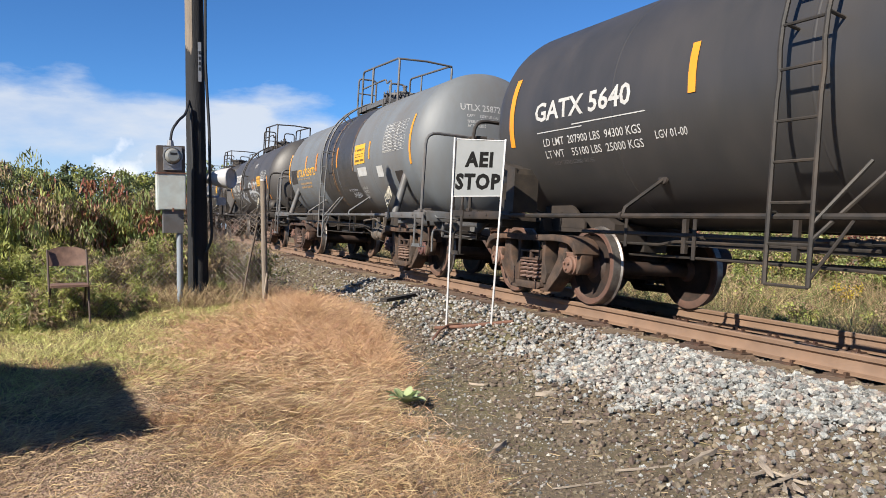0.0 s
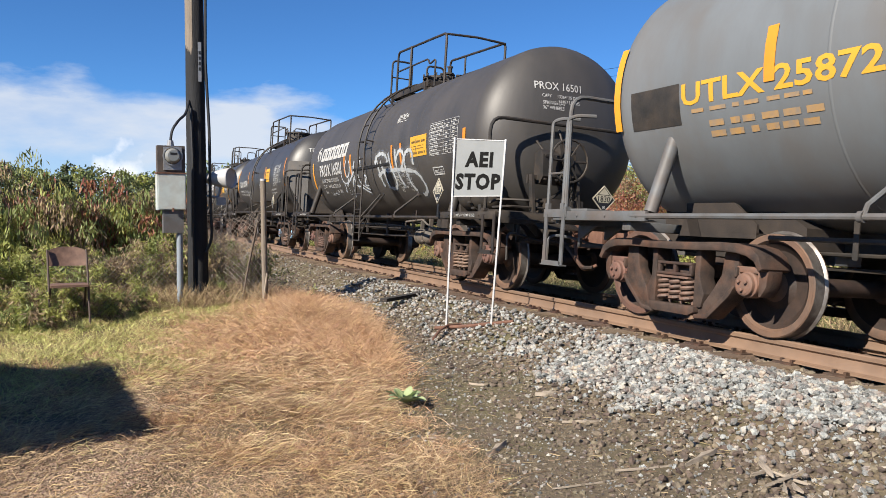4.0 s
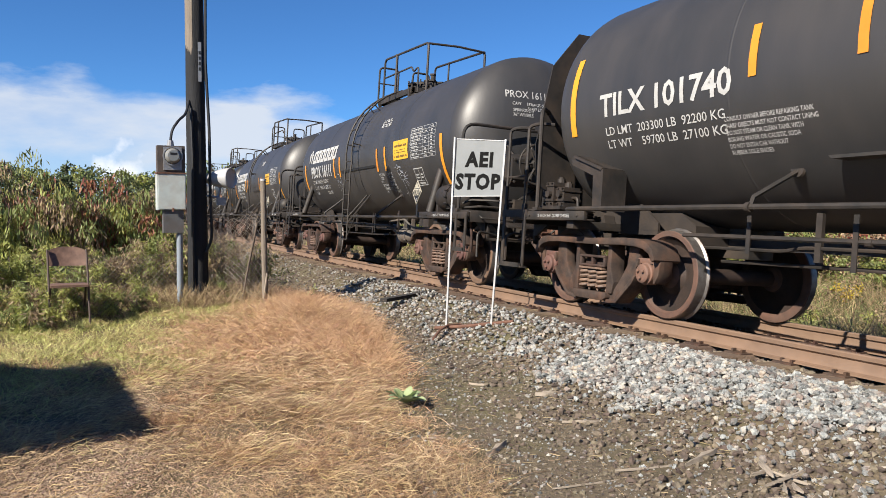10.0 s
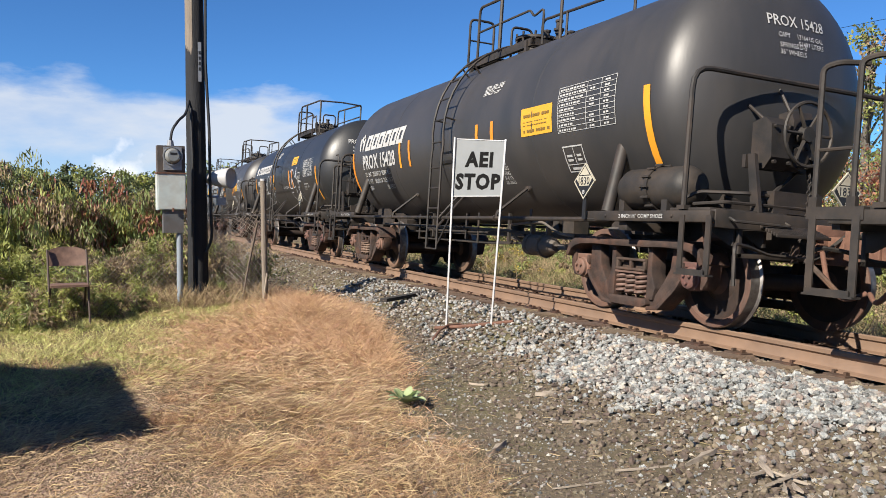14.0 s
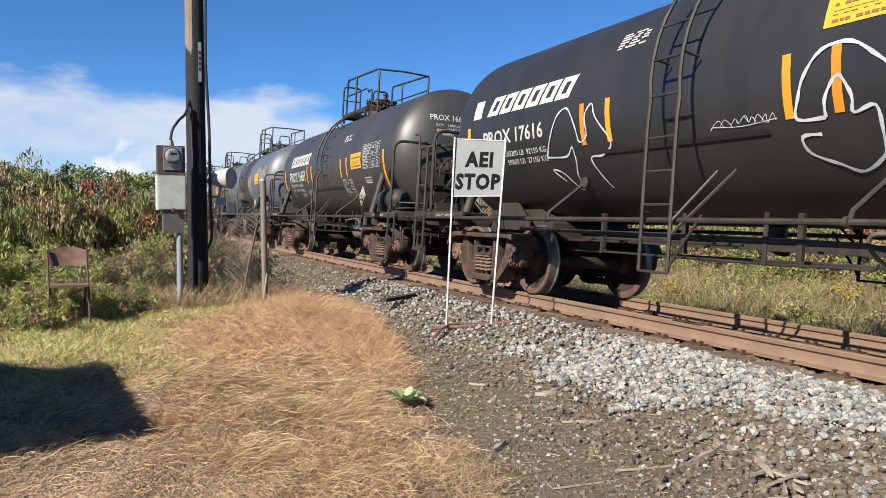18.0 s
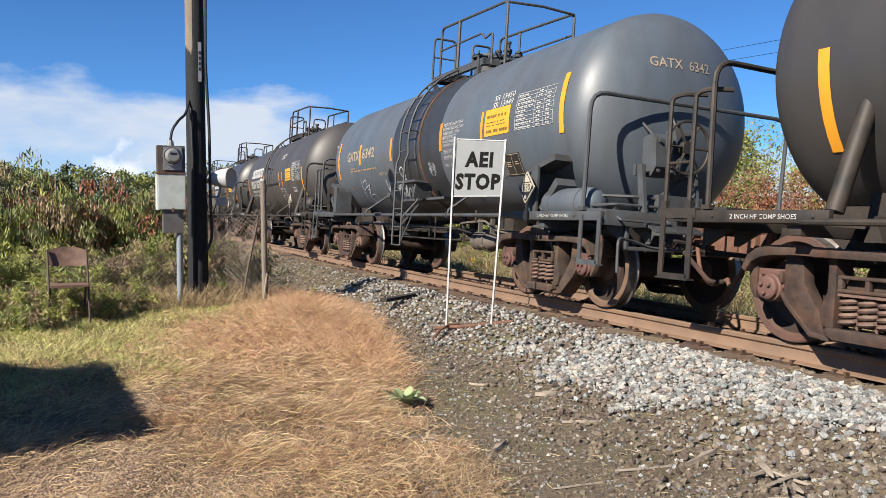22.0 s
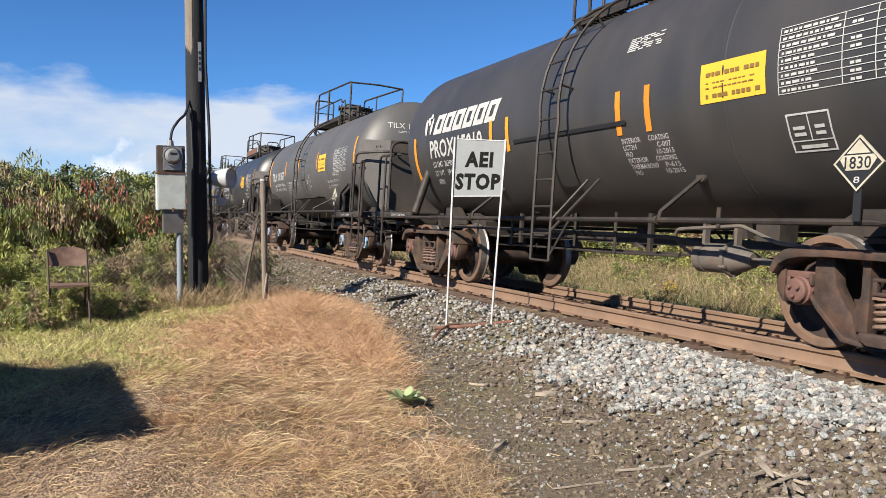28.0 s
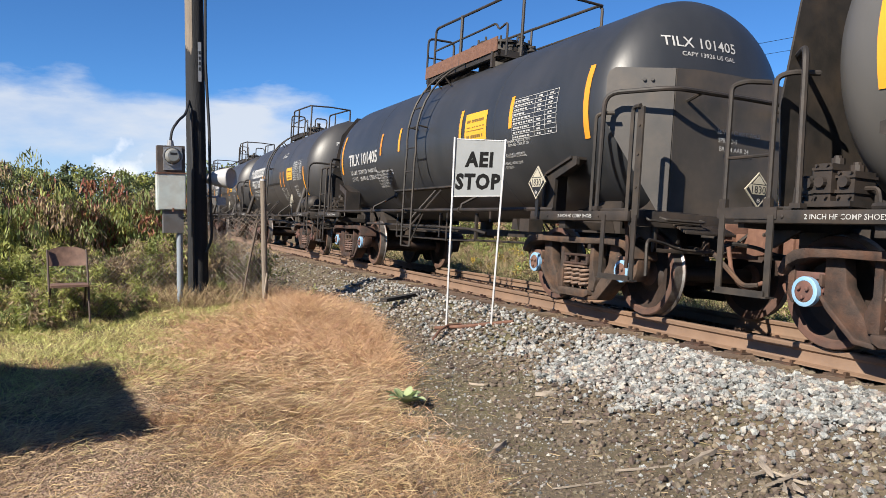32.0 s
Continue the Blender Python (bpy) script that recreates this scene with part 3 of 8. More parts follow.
def ladder_side(x, out):
    pts = [(x, -1.5 , 0.5), (x, -1.5, 1.9)]
    for a in range(-8, 80, 8):
        rr = R + out
        pts.append((x, -max(rr * math.cos(radians(a)), 0.2) , ZC + rr * math.sin(radians(a))))
    return pts


def ladder_shape(x0=-0.2, x1=0.2, out=0.17):
    sh = Shape()
    a, b = ladder_side(x0, out), ladder_side(x1, out)
    for path in (a, b):
        sh.pipe(path, 0.02, 6)
    zs = [0.5 + 0.31 * i for i in range(5)]
    for z in zs:
        sh.pipe([(x0, -1.5, z), (x1, -1.5, z)], 0.013, 6)
    for ang in (-6, 7, 20, 33, 46, 59):
        rr = R + out
        y, z = -rr * math.cos(radians(ang)), ZC + rr * math.sin(radians(ang))
        sh.pipe([(x0, y, z), (x1, y, z)], 0.013, 6)
    for x in (x0, x1):
        for ang in (8, 45):
            q = radians(ang)
            sh.rod((x, -(R + out) * math.cos(q), ZC + (R + out) * math.sin(q)), (x, -(R - 0.02) * math.cos(q), ZC + (R - 0.02) * math.sin(q)), 0.014, 6)
        sh.rod((x, -1.5, 1.05), (x, -1.42, 1.05), 0.016, 6)
    for dx in (0.1, 0.4):
        sh.rod((x1, -1.5, 1.0 - 0.4 * dx), (x1 + 0.12 + 0.75 * dx, -1.17, 1.44), 0.017, 6)
    sh.rod((x1, -1.5, 0.55), (x1 + 0.3, -1.42, 1.03), 0.014, 6)
    return sh


def platform_deck_shape(x0, x1, w):
    sh = Shape()
    z = 3.63
    sh.box(x0, x1, -w, -w + 0.05, z - 0.09, z + 0.02)
    sh.box(x0, x1, w - 0.05, w, z - 0.09, z + 0.02)
    sh.box(x0, x0 + 0.05, -w, w, z - 0.085, z + 0.015)
    sh.box(x1 - 0.05, x1, -w, w, z - 0.085, z + 0.015)
    n = int((x1 - x0 - 0.1) / 0.09)
    for i in range(n):
        xx = x0 + 0.06 + i * 0.09
        if abs(xx - 0.25) > 0.5:
            sh.box(xx, xx + 0.05, -w + 0.05, w - 0.05, z - 0.03, z)
        else:
            sh.box(xx, xx + 0.05, -w + 0.05, -0.4, z - 0.03, z)
            sh.box(xx, xx + 0.05, 0.4, w - 0.05, z - 0.03, z)
    for xx in (x0 + 0.15, x1 - 0.15):
        for s in (-1, 1):
            sh.box(xx - 0.03, xx + 0.03, s * w - 0.03, s * w + 0.03, ZC + (R * R - w * w) ** 0.5 - 0.05, z)
    return sh


def guard_rail_shapes(x0, x1, w):
    """The four sides of the railing, each one bent pipe with a mid rail."""
    z, h = 3.64, 0.86
    out = []
    long_side = Shape()
    long_side.pipe([(x0 + 0.35, -w, z), (x0 + 0.35, -w, z + h), (x1 + 0.75, -w, z + h - 0.12), (x1 + 0.75, -w, z - 0.25)], 0.024, 8, 0.12)
    long_side.pipe([(x0 + 0.35, -w, z + 0.45), (x1 - 0.1, -w, z + 0.42), (x1, -w, z + 0.3), (x1 + 0.28, -w, z + 0.36), (x1 + 0.28, -w, z - 0.15)], 0.018, 6, 0.08)
    long_side.pipe([((x0 + x1) / 2 + 0.05, -w, z), ((x0 + x1) / 2 + 0.05, -w, z + h - 0.02)], 0.03, 6)
    out.append(long_side)
    back = Shape()
    back.pipe([(x0 + 0.35, w, z), (x0 + 0.35, w, z + h), (x1 + 0.75, w, z + h - 0.12), (x1 + 0.75, w, z - 0.25)], 0.024, 8, 0.12)
    back.pipe([(x0 + 0.35, w, z + 0.45), (x1 + 0.75, w, z + 0.4)], 0.018, 6)
    back.pipe([((x0 + x1) / 2 + 0.05, w, z), ((x0 + x1) / 2 + 0.05, w, z + h - 0.02)], 0.022, 6)
    out.append(back)
    gate = Shape()
    gate.pipe([(x0, -w, z), (x0, -w, z + h - 0.1), (x0, -0.15, z + h - 0.1), (x0, -0.15, z)], 0.022, 8, 0.1)
    gate.pipe([(x0, -w, z + 0.4), (x0, -0.15, z + 0.4)], 0.016, 6)
    gate.pipe([(x0, w, z), (x0, w, z + h - 0.1), (x0, 0.2, z + h - 0.1), (x0, 0.2, z)], 0.022, 8, 0.1)
    out.append(gate)
    end = Shape()
    end.pipe([(x1 + 0.75, -w, z + h - 0.14), (x1 + 0.78, 0, z + h - 0.12), (x1 + 0.75, w, z + h - 0.14)], 0.022, 8)
    out.append(end)
    return out


def manway_shape(x, r, tall):
    sh = Shape()
    base = Matrix.Translation((x, 0, 3.55)) @ pose(0, 0, 0, 0, -90, 0)
    sh.lathe([(-0.1, r), (tall, r), (tall, r + 0.05), (tall + 0.04, r + 0.05), (tall + 0.05, r), (tall + 0.09, r * 0.5), (tall + 0.095, 0.001)], 24, base)
    for i in range(10):
        a = 6.283 * i / 10
        sh.rod((x + (r + 0.03) * math.cos(a), (r + 0.03) * math.sin(a), 3.55 + tall - 0.06), (x + (r + 0.03) * math.cos(a), (r + 0.03) * math.sin(a), 3.55 + tall + 0.1), 0.018, 6)
    return sh


def valves_shape(x):
    sh = Shape()
    rng = random.Random(9)
    for i in range(5):
        xx, yy = x + 0.62 + 0.16 * i * 0.7, -0.2 + 0.14 * (i % 3)
        h = rng.uniform(0.15, 0.34)
        sh.rod((xx, yy, 3.5), (xx, yy, 3.6 + h), 0.045, 8)
        sh.rod((xx, yy, 3.6 + h * 0.6), (xx, yy, 3.6 + h * 0.7), 0.08, 8)
        sh.rod((xx, yy, 3.6 + h), (xx, yy, 3.63 + h), 0.06, 8)
    sh.box(x + 0.5, x + 1.2, -0.3, 0.3, 3.6, 3.63)
    return sh


def brake_wheel_shape():
    sh = Shape()
    rim = [(5.86, 0.29 * math.cos(a) - 0.35, 1.83 + 0.29 * math.sin(a)) for a in [6.283 * i / 24 for i in range(25)]]
    sh.pipe(rim, 0.017, 6)
    for i in range(6):
        a = 6.283 * i / 6
        sh.rod((5.84, -0.35, 1.83), (5.86, -0.35 + 0.28 * math.cos(a), 1.83 + 0.28 * math.sin(a)), 0.02, 5, 0.013)
    sh.rod((5.7, -0.35, 1.83), (5.87, -0.35, 1.83), 0.095, 14, 0.07)
    return sh


def brake_stand_shape():
    """Leaning posts, gear housing with its bolted cover, shelf, chain and bent pipes."""
    sh = Shape()
    for y in (-0.84, -0.12):
        sh.slab([(5.74, 1.09), (5.84, 1.09), (5.74, 1.62), (5.66, 1.62)], y - 0.02, y + 0.02)
    sh.box(5.6, 5.64, -0.86, -0.1, 1.5, 1.62)
    sh.slab([(5.56, 1.5), (5.56, 1.93), (5.7, 1.97), (5.78, 1.9), (5.8, 1.6), (5.72, 1.5)], -0.72, -0.46)
    sh.slab([(5.6, 1.58), (5.6, 2.03), (5.74, 2.05), (5.78, 1.95), (5.76, 1.6)], -0.45, -0.2)
    sh.rod((5.7, -0.35, 1.62), (5.8, -0.35, 1.62), 0.12, 14)
    sh.rod((5.8, -0.35, 1.62), (5.82, -0.35, 1.62), 0.07, 10)
    for a in range(6):
        sh.rod((5.79, -0.35 + 0.1 * math.cos(a * 1.047), 1.62 + 0.1 * math.sin(a * 1.047)), (5.825, -0.35 + 0.1 * math.cos(a * 1.047), 1.62 + 0.1 * math.sin(a * 1.047)), 0.014, 5)
    for y, z in ((-0.68, 1.56), (-0.5, 1.56), (-0.68, 1.88), (-0.5, 1.88)):
        sh.rod((5.78, y, z), (5.81, y, z), 0.018, 6)
    # struts back to the head
    sh.pipe([(5.6, -0.6, 1.95), (5.4, -0.62, 2.12), (5.28, -0.6, 2.14)], 0.016, 6)
    sh.pipe([(5.62, -0.3, 2.02), (5.45, -0.3, 2.3)], 0.016, 6)
    sh.rod((5.72, -0.78, 1.12), (5.6, -0.2, 1.5), 0.022, 6)
    # low shelf bars and a bent pipe over the deck
    sh.pipe([(5.4, -1.3, 1.2), (5.45, -1.2, 1.26), (5.72, -0.9, 1.26), (5.76, -0.1, 1.24)], 0.018, 6, 0.05)
    sh.pipe([(5.5, -1.3, 1.14), (5.78, -1.2, 1.16), (5.8, 0.1, 1.16)], 0.016, 6, 0.05)
    sh.box(5.55, 5.8, -0.65, -0.05, 1.1, 1.3)
    for i in range(9):
        z = 1.46 - 0.052 * i
        wide = 0.022 if i % 2 else 0.008
        sh.pipe([(5.84, -0.28 - wide, z), (5.84, -0.28, z + 0.03), (5.84, -0.28 + wide, z), (5.84, -0.28, z - 0.03), (5.84, -0.28 - wide, z)], 0.007, 4)
    return sh


def reservoir_shape():
    sh = Shape()
    m = Matrix.Translation((4.86, -1.14, 1.31)) @ Matrix.Scale(1.07, 4, (1, 0, 0))
    prof = [(-0.52, 0.001), (-0.5, 0.1), (-0.46, 0.165), (-0.38, 0.205), (-0.02, 0.205), (-0.02, 0.22), (0.03, 0.22), (0.03, 0.205), (0.36, 0.205), (0.44, 0.165), (0.48, 0.1), (0.5, 0.001)]
    sh.lathe(prof, 24, m)
    for i in range(14):
        a = 6.283 * i / 14
        sh.rod((4.81, -1.14 + 0.23 * math.cos(a), 1.31 + 0.23 * math.sin(a)), (4.92, -1.14 + 0.23 * math.cos(a), 1.31 + 0.23 * math.sin(a)), 0.014, 5)
    for x in (4.45, 5.1):
        sh.box(x - 0.04, x + 0.04, -1.3, -0.95, 1.06, 1.2)
    return sh


def long_reservoir_shape():
    sh = Shape()
    prof = [(-0.54, 0.001), (-0.53, 0.07), (-0.5, 0.125), (-0.44, 0.165), (-0.36, 0.18), (0.36, 0.18), (0.44, 0.165), (0.5, 0.125), (0.53, 0.07), (0.54, 0.001)]
    sh.lathe(prof, 28, Matrix.Translation((4.98, -1.2, 1.17)))
    for x in (4.7, 5.25):
        sh.lathe([(-0.02, 0.181), (-0.02, 0.187), (0.02, 0.187), (0.02, 0.181)], 28, Matrix.Translation((x, -1.2, 1.17)))
        sh.box(x - 0.03, x + 0.03, -1.38, -1.02, 1.0, 1.06)
    return sh


def brake_cylinder_shape():
    """Ribbed cylinder with a coned end, its push rods, straps and the bent air pipe over it."""
    sh = Shape()
    m = Matrix.Translation((1.97, -0.9, 0.665)) @ Matrix.Diagonal((1, 1.12, 1.12, 1))
    sh.lathe([(0.0, 0.001), (0.003, 0.11), (0.012, 0.124), (0.1, 0.124), (0.103, 0.115), (0.125, 0.115), (0.128, 0.121), (0.395, 0.121), (0.398, 0.14), (0.43, 0.14), (0.433, 0.12),
              (0.47, 0.112), (0.645, 0.065), (0.665, 0.06), (0.668, 0.001)], 24, m)
    for i in range(6):
        a = 6.283 * (i + 0.5) / 6
        sh.rod((2.35, -0.9 + 0.15 * math.cos(a), 0.665 + 0.15 * math.sin(a)), (2.42, -0.9 + 0.15 * math.cos(a), 0.665 + 0.15 * math.sin(a)), 0.016, 6)
    sh.rod((2.63, -0.92, 0.672), (2.88, -0.92, 0.676), 0.016, 7)
    sh.rod((2.63, -0.88, 0.645), (2.88, -0.88, 0.65), 0.02, 7)
    sh.box(2.74, 2.9, -0.94, -0.86, 0.63, 0.69)
    sh.pipe([(1.98, -1.0, 0.67), (1.93, -1.12, 0.76), (1.915, -1.18, 0.85), (1.96, -1.2, 0.91), (2.19, -1.2, 0.925), (2.76, -1.2, 0.953), (3.15, -1.2, 0.82), (3.4, -1.15, 0.8)], 0.017, 7, 0.06)
    for x in (2.02, 2.42):
        sh.box(x - 0.02, x + 0.02, -0.93, -0.87, 0.77, 1.0)
    return sh


SADDLE = material("dusty_brown_steel", (0.022, 0.018, 0.016), 0.8, spec=0.3, color2=(0.038, 0.029, 0.023), scale=5, bump=0.2, color3=(0.019, 0.017, 0.017), scale3=2, amount3=0.6)
CYLINDER = material("dusty_grey_cylinder", (0.1, 0.088, 0.075), 0.75, color2=(0.06, 0.052, 0.045), scale=7, bump=0.2, color3=(0.167, 0.106, 0.068), scale3=3, amount3=0.4)


def brake_gear_shape():
    """Rods, pipes, hangers and straps under the tank."""
    sh = Shape()
    sh.pipe([(-3.3, -0.42, 0.63), (2.4, -0.42, 0.68)], 0.018, 6)
    sh.pipe([(-3.6, -0.55, 0.76), (-2.4, -0.6, 0.76), (-2.15, -0.62, 0.8), (0.2, -0.62, 0.8)], 0.017, 6, 0.08)
    for x in (-2.0, -0.6, 0.86):
        sh.box(x - 0.03, x + 0.03, -0.64, -0.6, 0.68, 1.1)
    # train pipe with its couplings, and the thin rod below it
    sh.pipe([(-3.0, -1.2, 0.86), (0.2, -1.2, 0.85), (1.9, -1.2, 0.83), (2.2, -1.12, 0.78)], 0.021, 7, 0.08)
    for x in (-1.1, 0.25, 0.42, 0.55):
        sh.rod((x - 0.025, -1.2, 0.848), (x + 0.025, -1.2, 0.847), 0.03, 8)
    sh.pipe([(-1.2, -1.2, 0.65), (1.02, -1.2, 0.645), (2.0, -1.2, 0.66), (2.03, -1.2, 0.7)], 0.012, 6)
    for x, z0, z1 in ((-2.2, 0.72, 1.04), (-1.2, 0.63, 1.05), (1.03, 0.63, 1.07), (2.5, 0.94, 1.11)):
        sh.box(x - 0.022, x + 0.022, -1.225, -1.215, z0, z1)
    # levers and the bracket that carries them
    sh.box(2.45, 2.72, -0.72, -0.5, 0.84, 1.02)
    sh.slab([(2.1, 0.86), (2.3, 0.86), (2.26, 1.02), (2.14, 1.02)], -0.66, -0.58)
    sh.box(-3.2, 3.2, -0.14, 0.14, 0.76, 0.86)
    sh.rod((0.0, 0.0, 0.78), (0.0, 0.0, 1.0), 0.11, 14)
    sh.rod((0.0, 0.0, 0.72), (0.0, 0.0, 0.78), 0.15, 14)
    return sh


def wheelset_mesh():
    if "wheelset" in BUILT:
        return BUILT["wheelset"]
    sh = Shape()
    half = [(0.0, 0.085), (0.60, 0.085), (0.62, 0.12), (0.66, 0.14), (0.675, 0.16), (0.70, 0.3), (0.682, 0.385), (0.677, 0.4), (0.677, 0.46),
            (0.684, 0.478), (0.70, 0.482), (0.708, 0.474), (0.718, 0.461), (0.76, 0.457), (0.815, 0.453), (0.823, 0.445), (0.823, 0.395),
            (0.785, 0.375), (0.738, 0.31), (0.738, 0.2), (0.775, 0.14), (0.80, 0.12), (0.82, 0.085), (1.02, 0.078), (1.02, 0.001)]
    turn = pose(0, 0, 0, 0, 0, 90)
    for s in (1, -1):
        sh.lathe([(a * s, r) for a, r in half], 48, turn)
    # cast marks and a paint daub on the plate, which show the turning
    for s in (1, -1):
        for ang, wide in ((0.4, 0.14), (2.6, 0.1), (4.4, 0.08)):
            vs = []
            for da in (-wide, wide):
                for rr in (0.41, 0.44):
                    vs.append((rr * math.cos(ang + da), s * 0.826, rr * math.sin(ang + da)))
            sh.add(vs, [(0, 1, 3, 2)])
    me = sh.mesh("wheelset", WHEEL, 30)
    me.materials.append(TREAD)
    me.materials.append(PLATESHADE)
    # dished plate and inner axle get the shade colour, tread the bright steel
    for q in me.polygons:
        c = q.center
        rr, ay = math.hypot(c.x, c.z), abs(c.y)
        if 0.45 < rr and 0.70 < ay < 0.8225:
            q.material_index = 1
        elif 0.13 < rr < 0.375 or rr < 0.12 and ay < 0.61:
            q.material_index = 2
    BUILT["wheelset"] = me
    return me


def side_frame_shape():
    """Cast truss: flat wide top chord bent down over the bearings, pedestal jaws, broad slanting ties, columns and spring seat."""
    sh = Shape()
    top = [(0.0, 0.795), (0.3, 0.80), (0.62, 0.81), (0.84, 0.805), (0.98, 0.775), (1.07, 0.715), (1.125, 0.6)]
    low = [(1.08, 0.575), (1.03, 0.655), (0.94, 0.70), (0.82, 0.722), (0.6, 0.732), (0.3, 0.725), (0.0, 0.722)]
    ring = [(-x, z) for x, z in reversed(top)] + top[1:] + low[:-1] + [(-x, z) for x, z in reversed(low)]
    sh.slab(ring, -0.17, 0.17)
    for s in (-1, 1):
        # outer jaw of the pedestal
        sh.slab([(s * 1.02, 0.69), (s * 1.115, 0.61), (s * 1.1, 0.45), (s * 1.04, 0.36), (s * 1.02, 0.36)], -0.085, 0.085)
        # web of the slanting tie up to the inner jaw
        sh.slab([(s * 0.765, 0.73), (s * 0.765, 0.42), (s * 0.70, 0.345), (s * 0.46, 0.125), (s * 0.27, 0.105), (s * 0.27, 0.2), (s * 0.37, 0.25),
                 (s * 0.49, 0.40), (s * 0.57, 0.52), (s * 0.6, 0.738)], -0.06, 0.06)
        # lower flange of the tie
        sh.slab([(s * 0.775, 0.43), (s * 0.71, 0.335), (s * 0.465, 0.112), (s * 0.29, 0.095), (s * 0.29, 0.135), (s * 0.445, 0.15), (s * 0.68, 0.37), (s * 0.75, 0.44)], -0.105, 0.105)
        # column beside the springs
        sh.slab([(s * 0.265, 0.2), (s * 0.265, 0.73), (s * 0.335, 0.73), (s * 0.335, 0.47), (s * 0.40, 0.33), (s * 0.36, 0.2)], -0.09, 0.09)
        # jaw lug that holds the adapter
        sh.slab([(s * 0.755, 0.6), (s * 0.785, 0.6), (s * 0.785, 0.52), (s * 0.755, 0.5)], -0.1, 0.1)
    sh.slab([(-0.31, 0.205), (0.31, 0.205), (0.31, 0.15), (0.24, 0.115), (-0.24, 0.115), (-0.31, 0.15)], -0.125, 0.125)
    return sh


def spring_shape():
    sh = Shape()
    for x in (-0.155, 0.0, 0.155):
        pts = []
        for i in range(46):
            a = 6.283 * 4.5 * i / 45
            pts.append((x + 0.066 * math.cos(a), 0.066 * math.sin(a) - 0.03, 0.225 + 0.225 * i / 45))
        sh.pipe(pts, 0.019, 6)
    sh.box(-0.22, 0.22, -0.1, 0.1, 0.45, 0.47)
    return sh


def bolster_shape():
    sh = Shape()
    sh.slab([(-0.24, 0.475), (-0.2, 0.6), (0.2, 0.6), (0.24, 0.475)], -1.05, 1.05)
    for s in (-1, 1):
        sh.box(-0.24, 0.24, s * 1.1 - 0.03, s * 1.1 + 0.03, 0.575, 0.605)
        sh.box(-0.24, 0.24, s * 1.1 - 0.03, s * 1.1 + 0.03, 0.475, 0.505)
        for x in (-0.22, 0.0, 0.22):
            sh.box(x - 0.02, x + 0.02, s * 1.1 - 0.025, s * 1.1 + 0.025, 0.475, 0.6)
    sh.slab([(-0.22, 0.5), (-0.22, 0.72), (0.22, 0.72), (0.22, 0.5)], -0.6, 0.6)
    for s in (-1, 1):
        sh.box(s * 0.36, s * 0.42, -0.85, 0.85, 0.3, 0.38)
        sh.rod((s * 0.38, -0.85, 0.34), (s * 0.22, 0, 0.42), 0.025, 6)
        sh.rod((s * 0.38, 0.85, 0.34), (s * 0.22, 0, 0.42), 0.025, 6)
        for t in (-1, 1):
            sh.slab([(s * 0.42, 0.22), (s * 0.42, 0.46), (s * 0.46, 0.46), (s * 0.455, 0.22)], t * 0.82 - 0.05, t * 0.82 + 0.05)
    return sh


def bearing_shape():
    sh = Shape()
    turn = pose(0, 0, 0, 0, 0, -90)
    sh.lathe([(0.98, 0.1), (0.98, 0.115), (1.1, 0.115), (1.105, 0.098), (1.14, 0.098), (1.145, 0.085), (1.15, 0.08), (1.15, 0.001)], 20, turn)
    for i in range(3):
        a = 2.094 * i + 0.5
        sh.rod((0.045 * math.cos(a), -1.14, 0.045 * math.sin(a)), (0.045 * math.cos(a), -1.175, 0.045 * math.sin(a)), 0.018, 6)
    sh.box(-0.13, 0.13, -1.09, -0.93, 0.1, 0.155)
    sh.box(-0.13, -0.1, -1.09, -0.93, 0.0, 0.11)
    sh.box(0.1, 0.13, -1.09, -0.93, 0.0, 0.11)
    return sh


def cap_ring_shape():
    sh = Shape()
    sh.lathe([(1.1, 0.099), (1.1, 0.118), (1.142, 0.118), (1.147, 0.105), (1.147, 0.086)], 24, pose(0, 0, 0, 0, 0, -90))
    return sh


WHEELSETS = []


def add_truck(car, x, blue_caps=False):
    truck = part("truck", cached("truck", bolster_shape, TRUCK, 40, 0.012), TRUCK, car, "rust-brown cast steel bogie", at=pose(x, 0, 0))
    for s in (-1, 1):
        part("side_frame", cached("side_frame", side_frame_shape, TRUCK, 40, 0.009), TRUCK, truck, at=pose(0, s * 1.02, 0))
        part("spring_nest", cached("spring_nest", spring_shape, SPRING), SPRING, truck, "rusty coil springs", at=pose(0, s * 1.04, 0))
    for dx in (-0.889, 0.889):
        ws = part("wheelset", wheelset_mesh(), WHEEL, truck, "rusty wheels with bright treads", at=pose(dx, 0, 0.457))
        WHEELSETS.append((ws, dx))
        for s in (1, -1):
            turn = pose(dx, 0, 0.457, 0, 0, 0 if s > 0 else 180)
            part("bearing", cached("bearing", bearing_shape, BEARING, 40, 0.006), BEARING, truck, at=turn)
            if blue_caps and s > 0:
                part("bearing_cap", cached("bearing_cap", cap_ring_shape, BLUEPAINT), BLUEPAINT, truck, "pale blue painted ring", at=turn)


def wrap(x, h, angle, lift=0.004):
    """A point on the near side of the shell: x along the car, h metres up the curve from that angle."""
    a = radians(angle) + h / R
    return (x, -(R + lift) * math.cos(a), ZC + (R + lift) * math.sin(a))


def lettering(car, name, lines, mat, label=""):
    """lines: (text, x0, x1, angle of the foot, height); the width is drawn out to fit. Each line is a part."""
    for body, x0, x1, ang, h in lines:
        vs, fs, w = glyphs(body, h > 0.15)
        k = (x1 - x0) / w
        part(name, Shape().add([wrap(x0 + a * k, b * h, ang) for a, b in vs], fs), mat, car, label)


